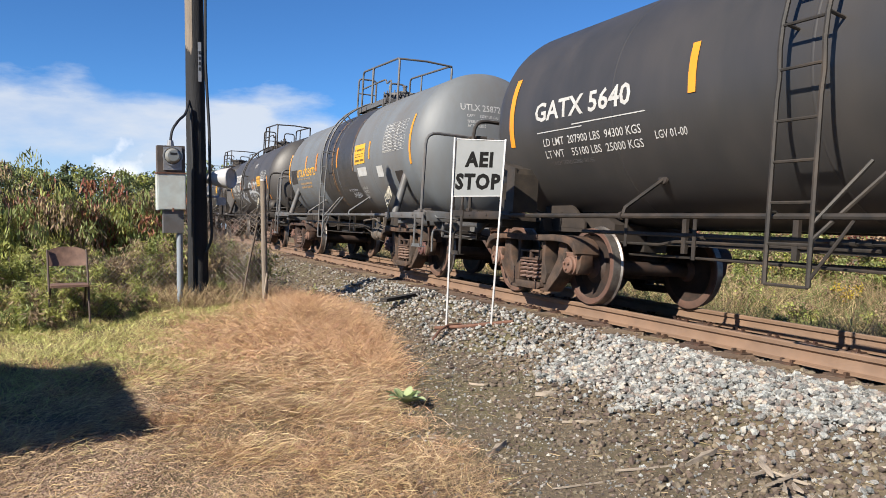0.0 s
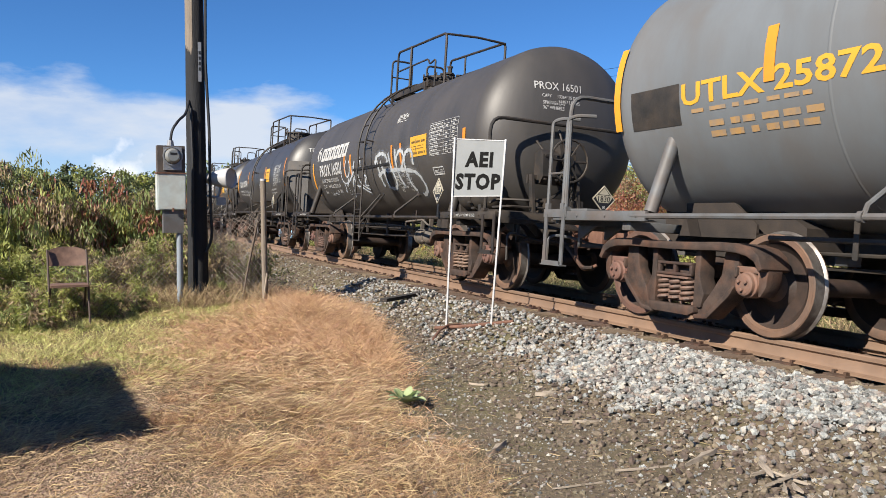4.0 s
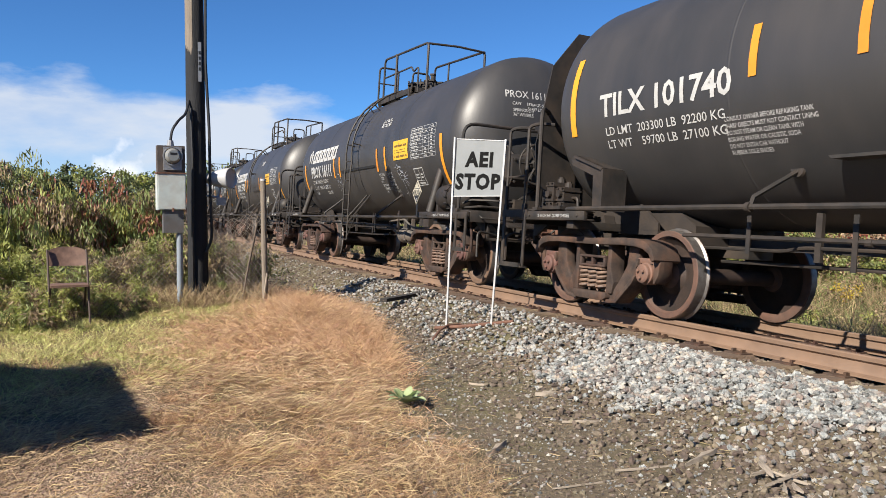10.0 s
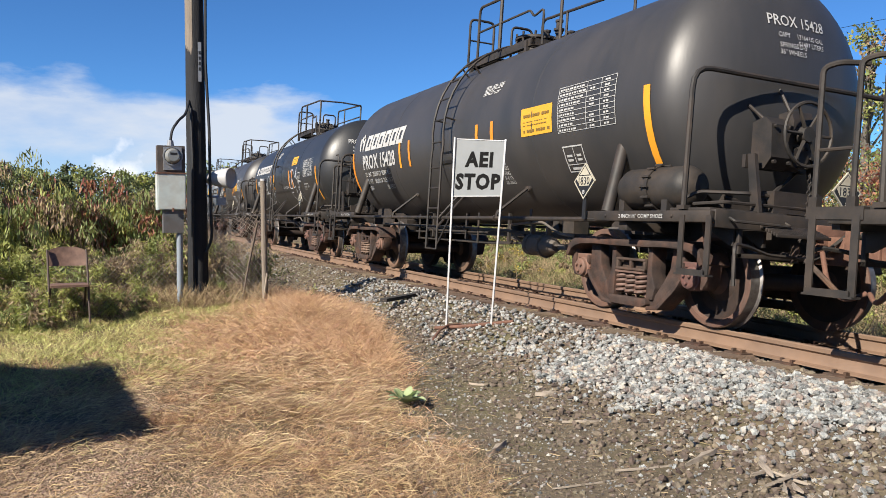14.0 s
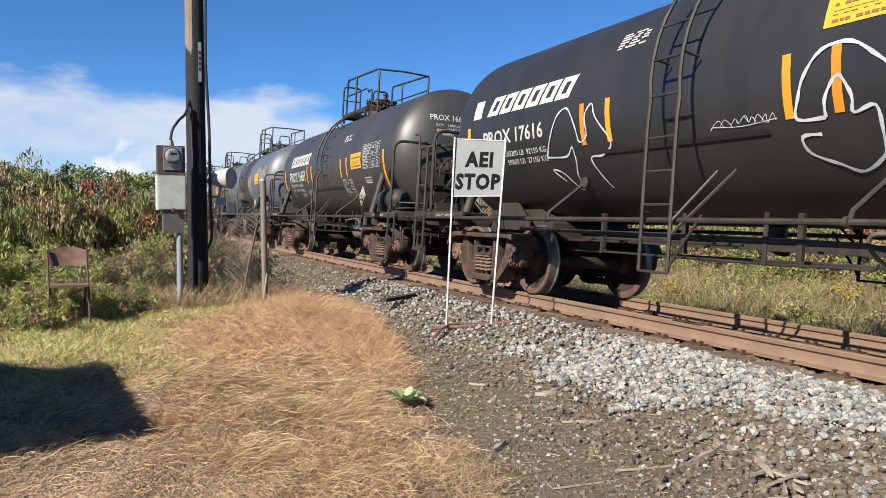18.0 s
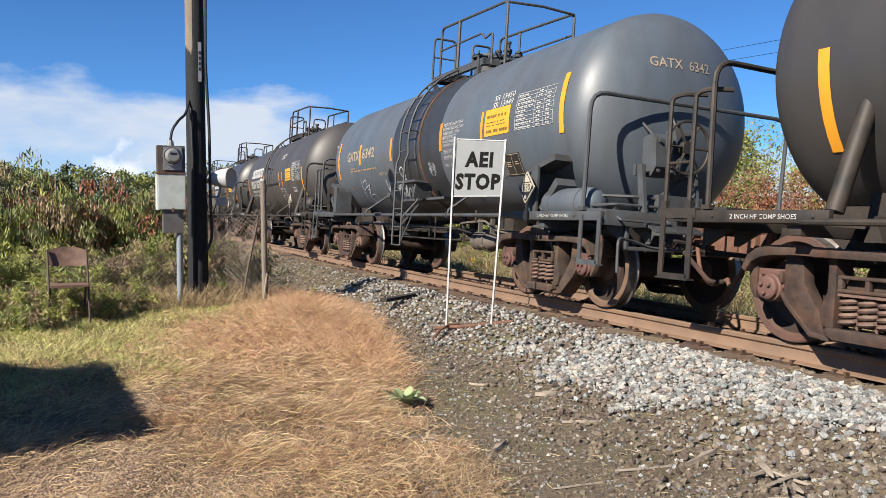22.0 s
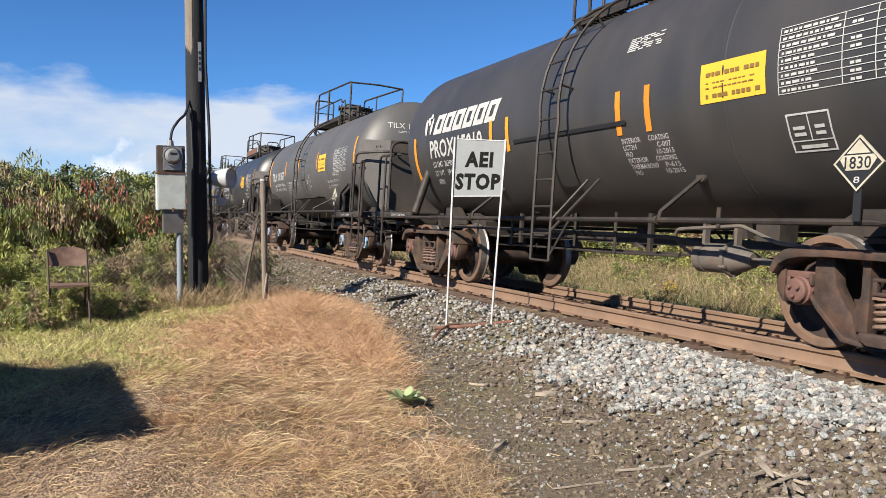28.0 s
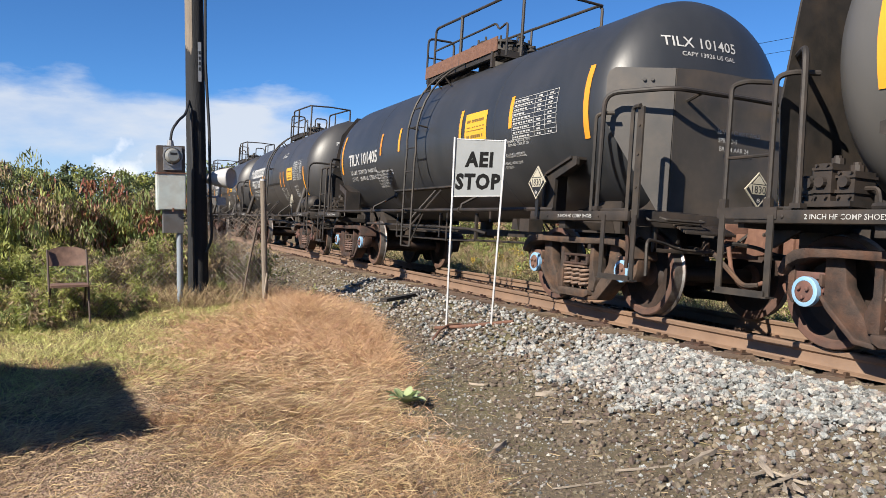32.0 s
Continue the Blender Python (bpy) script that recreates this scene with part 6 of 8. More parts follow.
def build_train():
    """Each car with the place of its middle at the start."""
    CARS.append((old_car_first(), -4.263))
    CARS.append((grey_banded_car(), -17.226))
    c = tube_car("16501", "207600 LB  94150 KG", " 55400 LB  25150 KG", "06-1999", 31, long_note=True, paint=BROWNBLACK, coat="12-2017", code="PLASITE 3073")
    scrawl(c, -3.4, -2.85, -36, 0.08, 5, 0.008, 8)
    tag = [[(-1.63, -3.0), (-1.73, -9.7), (-1.7, -18.8), (-1.48, -15.8), (-1.38, -9.7), (-1.42, -4.1)], [(-2.1, -12.0), (-2.05, -22.4), (-1.77, -24.8), (-1.43, -20.5), (-1.16, -14.9)],
           [(-1.99, -22.6), (-2.02, -29.0), (-2.12, -33.6)], [(-1.01, -5.1), (-1.12, -15.0), (-1.15, -24.3), (-0.94, -19.2), (-0.81, -12.1), (-0.63, -3.9), (-0.6, -11.7)],
           [(-1.44, -28.9), (-1.22, -21.2), (-1.15, -28.1), (-0.88, -29.6), (-0.69, -33.2), (-0.45, -36.4)], [(-0.47, -19.6), (-0.35, -21.0), (-0.59, -28.0), (-0.32, -29.3)],
           [(-0.88, -18.1), (-0.83, -26.1), (-0.57, -30.9), (-0.4, -33.2)], [(-1.16, -9.2), (-1.27, -17.3), (-1.22, -21.2)], [(-1.85, -27.8), (-1.69, -23.5), (-1.59, -20.7)]]
    sprayed(c, tag, 0.15, OVERSPRAY, "soft overspray round the sprayed letters")
    sprayed(c, tag, 0.045, GRAFFITI, "white sprayed letters")
    sprayed(c, [[(-1.85, -32.0), (-1.7, -31.8), (-1.75, -35.7), (-1.91, -35.9), (-1.85, -32.0)], [(-1.83, -36.0), (-1.8, -41.0), (-1.8, -44.9), (-1.81, -40.1)], [(-1.76, -39.2), (-1.57, -34.8), (-1.52, -37.0), (-1.72, -40.2)],
                [(-1.85, -27.8), (-1.82, -30.4)], [(-1.56, -33.9), (-1.42, -28.9)]], 0.011)
    tag = [[(0.36, -11.2), (0.44, -7.1), (0.63, -4.4), (0.85, -4.5), (1.03, -7.0), (1.07, -11.3), (1.01, -12.7)], [(0.35, -11.9), (0.48, -8.8), (0.52, -16.3), (0.55, -25.5), (0.58, -31.5)],
           [(0.69, -9.7), (0.75, -15.7), (0.83, -23.3), (0.82, -28.6), (0.87, -33.0), (1.06, -34.0), (1.24, -32.0), (1.32, -26.3), (1.26, -19.0), (1.2, -10.5), (1.15, -4.8)],
           [(0.43, -22.1), (0.65, -19.7), (0.92, -18.0), (1.26, -18.7), (1.64, -19.0), (2.02, -20.3), (2.37, -22.5), (2.54, -26.9), (2.6, -32.9), (2.55, -37.6), (2.39, -40.9), (2.28, -41.4)],
           [(1.54, -2.8), (1.52, -9.3), (1.54, -17.3), (1.56, -24.2), (1.62, -30.1), (1.67, -33.2)], [(1.52, -11.9), (1.64, -7.3), (1.77, -4.7), (1.9, -6.0), (1.96, -10.1), (1.87, -14.7), (1.77, -18.2)],
           [(1.97, -25.6), (1.96, -19.0), (1.97, -12.6), (2.04, -8.0), (2.18, -5.7), (2.32, -6.4), (2.38, -9.7), (2.35, -16.8)], [(2.0, -23.0), (1.99, -29.8), (2.04, -34.9), (2.11, -38.0)]]
    sprayed(c, tag, 0.2, OVERSPRAY, "soft overspray round the sprayed letters")
    sprayed(c, tag, 0.085, HAZYSPRAY, "hazy white sprayed letters")
    CARS.append((c, -30.38))
    c = shroud_car("101740", "203300 LB  92200 KG", " 59700 LB  27100 KG", 41)
    sprayed(c, [[(0.35, -11.9), (0.48, -9.8), (0.39, -14.7), (0.54, -14.1), (0.33, -22.8)], [(0.54, -14.1), (0.4, -17.5), (0.59, -18.3)], [(0.67, -12.7), (0.72, -11.7), (0.64, -18.5), (0.63, -22.2), (0.67, -13.3)], [(0.74, -11.8), (0.83, -12.9), (0.72, -16.2), (0.82, -19.2)], [(0.86, -11.7), (0.86, -19.4), (0.97, -12.9), (0.97, -20.5), (1.06, -15.2)], [(1.06, -15.2), (0.93, -19.7), (1.1, -24.0), (1.18, -20.8), (1.37, -19.7), (1.55, -20.9), (1.54, -24.7)]], 0.02)
    CARS.append((c, -43.433))
    c = tube_car("16111", "204000 LB  92550 KG", " 59000 LB  26750 KG", "08-1995", 32)
    sprayed(c, [[(-1.63, -18.4), (-1.54, -14.6), (-1.36, -17.1), (-1.37, -25.6), (-1.49, -32.7), (-1.66, -30.4), (-1.69, -22.6), (-1.63, -18.4)], [(-1.62, -21), (-1.58, -23), (-1.55, -20.5)],
                [(-1.48, -21), (-1.45, -23.5), (-1.42, -21)], [(-1.55, -24), (-1.52, -27), (-1.56, -27.5)], [(-1.6, -29.5), (-1.5, -30), (-1.44, -28)], [(-1.4, -18), (-1.3, -22), (-1.28, -28), (-1.33, -32)]], 0.009)
    sprayed(c, [[(2.34, -17.3), (2.39, -15.5), (2.44, -15.4), (2.45, -17.5), (2.41, -18.5), (2.41, -22.3), (2.45, -26.3), (2.56, -27.8), (2.63, -26.9), (2.7, -24.1), (2.66, -22.3), (2.58, -21.4), (2.48, -22.6), (2.42, -22.8)], [(2.34, -17.3), (2.3, -16.7)], [(2.63, -25.4), (2.83, -20.7)], [(2.64, -25.9), (2.82, -24.2)], [(2.63, -26.5), (2.8, -27.2)], [(2.62, -27.2), (2.76, -30.6)], [(2.6, -27.6), (2.7, -33.0)], [(2.5, -24.0), (2.61, -23.7), (2.67, -25.2)], [(2.51, -27.7), (2.51, -33.7), (2.47, -38.3), (2.35, -39.9)], [(2.47, -38.3), (2.43, -41.2)], [(2.47, -38.3), (2.53, -40.2)], [(2.46, -17.6), (2.5, -16.1), (2.5, -17.8), (2.54, -16.8), (2.56, -18.1), (2.59, -16.6)], [(2.46, -20.4), (2.51, -19.0), (2.53, -20.8), (2.58, -19.4), (2.59, -20.9), (2.64, -19.7), (2.66, -21.5)]], 0.009, None, "thin chalky line drawing of a bird")
    CARS.append((c, -56.438))
    CARS.append((tube_car("15428", "205000 LB  92990 KG", " 58000 LB  26310 KG", "10-1997", 33, half=4.42, capacity="13364 US GAL", sx=1.0, front=4.78, seam=-19.5, seam_x=(-0.4, 1.0), rear_x=-0.35, coat="10-2023", code="PLASITE 3073"), -69.336))
    size_tank(1.27, 2.27)
    c = outlined_car()
    CARS.append((c, -82.304))
    CARS.append((tube_car("16651", "207900 LB  94300 KG", " 55100 LB  25000 KG", "03-2003", 35, badge=False, capacity="13810 US GAL", sx=1.48, front=4.5, long_note=True, paint=BLACK, coat="01-2023", code="PLASITE 3073", ladder_x=0.12, word_a=4.0, seam=-28.8, seam_x=(-1.22, 1.3)), -95.175))
    scrawl(CARS[-1][0], -2.02, -1.5, -37, 0.24, 44, 0.008, 8)
    part("end_ladder", cached("end_ladder", end_ladder_shape, FRAMEBLACK), FRAMEBLACK, c)
    part("end_ladder", cached("end_ladder", end_ladder_shape, FRAMEBLACK), FRAMEBLACK, CARS[-1][0])
    size_tank(1.29, 2.27)
    CARS.append((grey_gusset_car(), -108.025))
    size_tank(1.33, 2.29)
    CARS.append((tube_car("16278", "206000 LB  93440 KG", " 57000 LB  25850 KG", "12-1995", 36, badge=False, capacity="13584 US GAL", long_note=True, paint=BROWNBLACK), -120.768))
    CARS.append((tube_car("15019", "203900 LB  92500 KG", " 59100 LB  26800 KG", "06-1990", 37, capacity="13583 US GAL", sx=1.07, paint=BLACK, coat="10-2015"), -133.865))
    size_tank(1.29, 2.28)
    c = shroud_car("101367", "202400 LB  91800 KG", " 60600 LB  27500 KG", 42, note=(-2.2, -16.0, 0.05, 0.76), paint=GREYBLACK, strips=(-2.36, -0.62), ends=-2.57)
    sprayed(c, [[(-1.3, -12.9), (-1.13, -13.0), (-1.12, -17.2), (-1.22, -15.4), (-1.3, -12.9)], [(-1.12, -12.3), (-0.91, -14.0), (-1.03, -17.6), (-0.87, -15.5)], [(-0.91, -14.0), (-0.71, -17.6), (-0.84, -19.1), (-0.68, -19.1)], [(-1.16, -18.5), (-0.9, -20.2), (-0.73, -23.0), (-0.68, -26.7)], [(-0.96, -22.1), (-0.95, -29.4)], [(-1.17, -11.4), (-0.81, -14.2)]], 0.009)
    sprayed(c, [[(0.54, -15.1), (0.6, -8.8), (0.67, -9.0), (0.72, -13.9), (0.77, -17.5), (0.71, -20.0), (0.61, -23.5), (0.5, -27.2), (0.41, -25.1), (0.43, -20.9), (0.52, -19.0), (0.6, -16.4), (0.51, -13.8)], [(0.56, -10.8), (0.61, -12.7)], [(0.59, -9.8), (0.64, -11.8)], [(0.72, -15.0), (0.7, -19.4), (0.76, -19.1)], [(0.5, -19.5), (0.59, -23.7)], [(0.64, -24.3), (0.74, -21.3)], [(0.32, -15.7), (0.38, -14.3), (0.32, -19.8), (0.44, -13.4), (0.35, -20.6), (0.48, -15.4), (0.47, -17.6)]], 0.009)
    CARS.append((c, -146.892))
    CARS.append((shroud_car("101405", "202400 LB  91800 KG", " 60600 LB  27500 KG", 43, red_boards=True, paint=BLUEBLACK), -160.022))
    size_tank(1.33, 2.29)
    CARS.append((tube_car("16820", "204000 LB  92550 KG", " 59000 LB  26750 KG", "08-1995", 38), -173.0))
    CARS.append((tube_car("15730", "204000 LB  92550 KG", " 59000 LB  26750 KG", "08-1995", 39), -185.9))
    CARS.append((shroud_car("101520", "203300 LB  92200 KG", " 59700 LB  27100 KG", 44), -198.9))
    CARS.append((tube_car("16044", "204000 LB  92550 KG", " 59000 LB  26750 KG", "08-1995", 40), -211.9))


def motions():
    """The train rolls by, and its wheels turn."""
    for car, start in CARS:
        walk(car, [(t, on_track(start + run(t))) for t in range(33)])
    turns = [(0.1 * i, math.degrees(run(0.1 * i) / 0.457)) for i in range(321)]
    for ws, dx in WHEELSETS:
        walk(ws, [(t, pose(dx, 0, 0.457, 0, a, 0)) for t, a in turns])
# ---------------- loose ground cover ----------------
def rock_templates(n, seed, low=False):
    """Broken stones: a rough ball cut by flat planes. low: eight-sided crumbs."""
    rng = np.random.RandomState(seed)
    bm = bmesh.new()
    bmesh.ops.create_icosphere(bm, subdivisions=1, radius=1.0)
    base = np.array([v.co[:] for v in bm.verts])
    faces = np.array([[v.index for v in f.verts] for f in bm.faces])
    bm.free()
    if low:
        base = np.array([(1, 0, 0), (0, 1, 0), (-1, 0, 0), (0, -1, 0), (0, 0, 1), (0, 0, -1)], float)
        faces = np.array([(0, 1, 4), (1, 2, 4), (2, 3, 4), (3, 0, 4), (1, 0, 5), (2, 1, 5), (3, 2, 5), (0, 3, 5)])
    out = []
    for _ in range(n):
        v = base * rng.uniform(0.8, 1.2, (len(base), 1))
        v = v * rng.uniform(0.62, 1.15, (1, 3))
        if not low:
            for _k in range(9):
                d = rng.normal(size=3)
                d /= np.linalg.norm(d)
                h = v @ d
                v = v - np.outer(np.clip(h - rng.uniform(0.36, 0.66), 0, None), d)
        out.append(v * 1.25)
    return out, faces


def scatter_rocks(name, points, sizes, mat, seed, label, sink=0.25, low=False):
    rng = np.random.RandomState(seed)
    temps, faces = rock_templates(24, seed, low)
    temps = np.array(temps)
    n = len(points)
    q = rng.normal(size=(n, 4))
    q /= np.linalg.norm(q, axis=1)[:, None]
    w, x, y, z = q.T
    m = np.stack([1 - 2 * (y * y + z * z), 2 * (x * y - z * w), 2 * (x * z + y * w),
                  2 * (x * y + z * w), 1 - 2 * (x * x + z * z), 2 * (y * z - x * w),
                  2 * (x * z - y * w), 2 * (y * z + x * w), 1 - 2 * (x * x + y * y)], -1).reshape(n, 3, 3)
    s = np.asarray(sizes)[:, None, None]
    v = np.einsum("nij,nkj->nki", m, temps[rng.randint(0, 24, n)]) * s
    v[:, :, 2] *= 0.8
    v += np.asarray(points)[:, None, :]
    v[:, :, 2] += s[:, :, 0] * (0.5 - sink)
    k = temps.shape[1]
    f = (np.arange(n)[:, None, None] * k + faces[None]).reshape(-1, 3)
    return tagged(new(name, bulk(name, v.reshape(-1, 3), f, mat)), label, "gravel", kind="stuff")


def quat_matrix(q):
    w, x, y, z = q / np.linalg.norm(q)
    return np.array([[1 - 2 * (y * y + z * z), 2 * (x * y - z * w), 2 * (x * z + y * w)],
                     [2 * (x * y + z * w), 1 - 2 * (x * x + z * z), 2 * (y * z - x * w)],
                     [2 * (x * z - y * w), 2 * (y * z + x * w), 1 - 2 * (x * x + y * y)]])


def build_ballast():
    rng = np.random.RandomState(11)
    # fresh stone heaped on the near shoulder, petering out towards the sign
    n = 38000
    x = np.where(rng.uniform(0, 1, n) < 0.12, -2.2 + 9 * rng.uniform(0, 1, n) ** 1.6, -2.2 - 12 * rng.uniform(0, 1, n) ** 1.2)
    d = rng.uniform(-2.75, -1.24, n)
    ragged = 0.18 * np.sin(x * 2.1) + 0.12 * np.sin(x * 5.3 + 1)
    near = np.clip((x + 7.6 + ragged * 3) / 2.4, 0.1, 1)
    toe = np.clip((d + 2.5 + ragged - 0.1 * np.clip(x + 6, -2, 2) - 0.45 * np.clip(x + 3.9, 0, 2)) / 0.22, 0.02, 1)
    keep = rng.uniform(0, 1, n) < near * toe
    x, d = x[keep], d[keep]
    y = track_y(x) + d
    s = 0.012 + 0.028 * rng.uniform(0, 1, len(x)) ** 1.2
    z = ground_z(x, y) + rng.uniform(-0.01, 0.04, len(x))
    scatter_rocks("fresh_ballast", np.stack([x, y, z], -1), s, STONE, 5, "pale grey and pinkish crushed stone ballast")
    # old dirty ballast: between the rails, on the shoulder further off and at the toe
    n = 46000
    x = np.where(rng.uniform(0, 1, n) < 0.08, -2.2 + 9 * rng.uniform(0, 1, n) ** 1.6, -2.2 - 50 * rng.uniform(0, 1, n) ** 2.0)
    d = rng.uniform(-3.7, 1.9, n)
    keep = (d > -2.6) | (rng.uniform(0, 1, n) < np.clip((d + 3.6) / 1.6, 0, 0.45))
    x, d = x[keep], d[keep]
    y = track_y(x) + d
    s = rng.uniform(0.012, 0.034, len(x))
    pale = (rng.uniform(0, 1, len(x)) < np.where(d > -2.5, 0.3, 0.1)) & (d < -1.2)
    p = np.stack([x, y, ground_z(x, y) + 0.004], -1)
    scatter_rocks("old_ballast", p[~pale], s[~pale], DARKSTONE, 6, "dirty brown-grey old ballast stones")
    scatter_rocks("mixed_ballast", p[pale], s[pale] * 0.85, STONE, 61, "paler stones among the dirty ballast")
    # fine grit over the dirt
    n = 60000
    x = np.where(rng.uniform(0, 1, n) < 0.1, -2.0 + 7 * rng.uniform(0, 1, n) ** 1.8, -2.0 - 9 * rng.uniform(0, 1, n) ** 1.3)
    y = rng.uniform(0.2, 4.4, n)
    keep = y > 2.1 - (x + 5.6) * 0.25 - 0.5 * rng.uniform(0, 1, n)
    x, y = x[keep], y[keep]
    s = 0.003 + 0.015 * rng.uniform(0, 1, len(x)) ** 3.5
    pale = rng.uniform(0, 1, len(x)) < 0.3
    p = np.stack([x, y, ground_z(x, y)], -1)
    scatter_rocks("fine_gravel", p[~pale], s[~pale], DARKSTONE, 7, "fine dark grit and pebbles on bare dirt", low=True)
    scatter_rocks("pale_grit", p[pale], s[pale], STONE, 8, "pale stone chips scattered on bare dirt", low=True)
    # bare gravelly patches in the lawn
    n = 34000
    x = np.concatenate([rng.normal(-6.2, 0.3, 2600), rng.normal(-4.35, 0.75, n - 2600)])
    y = np.concatenate([rng.normal(0.38, 0.16, 2600), rng.normal(-0.15, 0.55, n - 2600)])
    s = 0.0027 + 0.0055 * rng.uniform(0, 1, n) ** 3
    scatter_rocks("lawn_grit", np.stack([x, y, ground_z(x, y) + 0.004], -1), s, PINKGRIT, 9, "pinkish grit showing through the lawn", low=True)


def build_single_stones():
    """The stones that lie nearest, each by itself."""
    rng = np.random.RandomState(21)
    temps, faces = rock_templates(16, 31)
    meshes = [bulk("stone", t, faces, STONE_ONE) for t in temps]
    heap = thing("near_stones", "pale broken ballast stones heaped at the track shoulder", "ballast stones", kind="structure")
    for i in range(295):
        x = -2.9 - 4.0 * rng.uniform() ** 1.2
        d = rng.uniform(-2.3 + 0.45 * max(0.0, x + 3.9), -1.36)
        y = track_y(x) + d
        s = rng.uniform(0.024, 0.04)
        q = Matrix(quat_matrix(rng.normal(size=4)).tolist()).to_4x4()
        part("stone", meshes[rng.randint(16)], STONE_ONE, heap, at=Matrix.Translation((x, y, float(ground_z(x, y)) + s * 0.6)) @ q @ Matrix.Scale(s, 4))


PINKGRIT = material("pinkish_grit", (0.38, 0.275, 0.2), 0.9, color2=(0.24, 0.165, 0.115), scale=20, spread=0.4, island=True)


GRASS_RED = material("reddish_dry_grass", (0.44, 0.262, 0.148), 0.75, color2=(0.55, 0.375, 0.24), scale=2.2, color3=(0.342, 0.167, 0.084), scale3=1.3, amount3=0.45, spread=0.4, island=True, translucent=0.25)


def straw(name, x, y, z, length, width, rise, fall, mat, seed, label, heading=None, stray=3.2, category="grass"):
    """Fallen stalks: bent ribbons that rise from the ground at an angle and bow over."""
    rng = np.random.RandomState(seed)
    n = len(x)
    a = rng.uniform(0, 6.283, n) if heading is None else heading + rng.normal(0, stray, n)
    ln = length * rng.uniform(0.45, 1.35, n)
    e0 = rng.uniform(rise[0], rise[1], n)
    e1 = e0 - rng.uniform(fall[0], fall[1], n)
    turn = rng.normal(0, 0.3, n)
    pts = [np.stack([x, y, z], -1)]
    steps = 3
    dirs = []
    for k in range(steps):
        u = k / (steps - 1)
        e, b = e0 + (e1 - e0) * u, a + turn * u
        d = np.stack([np.cos(e) * np.cos(b), np.cos(e) * np.sin(b), np.sin(e)], -1)
        dirs.append(d)
        pts.append(pts[-1] + d * (ln / steps)[:, None])
    floor = pts[0][:, 2] - 0.002
    for q in pts[1:]:
        q[:, 2] = np.maximum(q[:, 2], floor)
    side = np.cross(dirs[1], rng.normal(size=(n, 3)))
    side /= np.linalg.norm(side, axis=1)[:, None] + 1e-6
    side *= (width * rng.uniform(0.6, 1.3, n) / 2)[:, None]
    v = []
    for q, t in zip(pts, (0.9, 1.0, 0.8, 0.2)):
        v += [q - side * t, q + side * t]
    v = np.stack(v, 1).reshape(-1, 3)
    k = np.arange(n)[:, None] * 8
    f = np.concatenate([k + np.array([[2 * i, 2 * i + 1, 2 * i + 3, 2 * i + 2]]) for i in range(steps)], 0)
    return tagged(new(name, bulk(name, v, f, mat)), label, category, kind="stuff")


def lawn_edge(x):
    return 2.25 - (x + 5.6) * 0.27 + 0.3 * np.clip((x + 5.6) / 1.5, 0, 1)


def spot(x, y, cx, cy, rx, ry):
    return np.exp(-((x - cx) / rx) ** 2 - ((y - cy) / ry) ** 2)


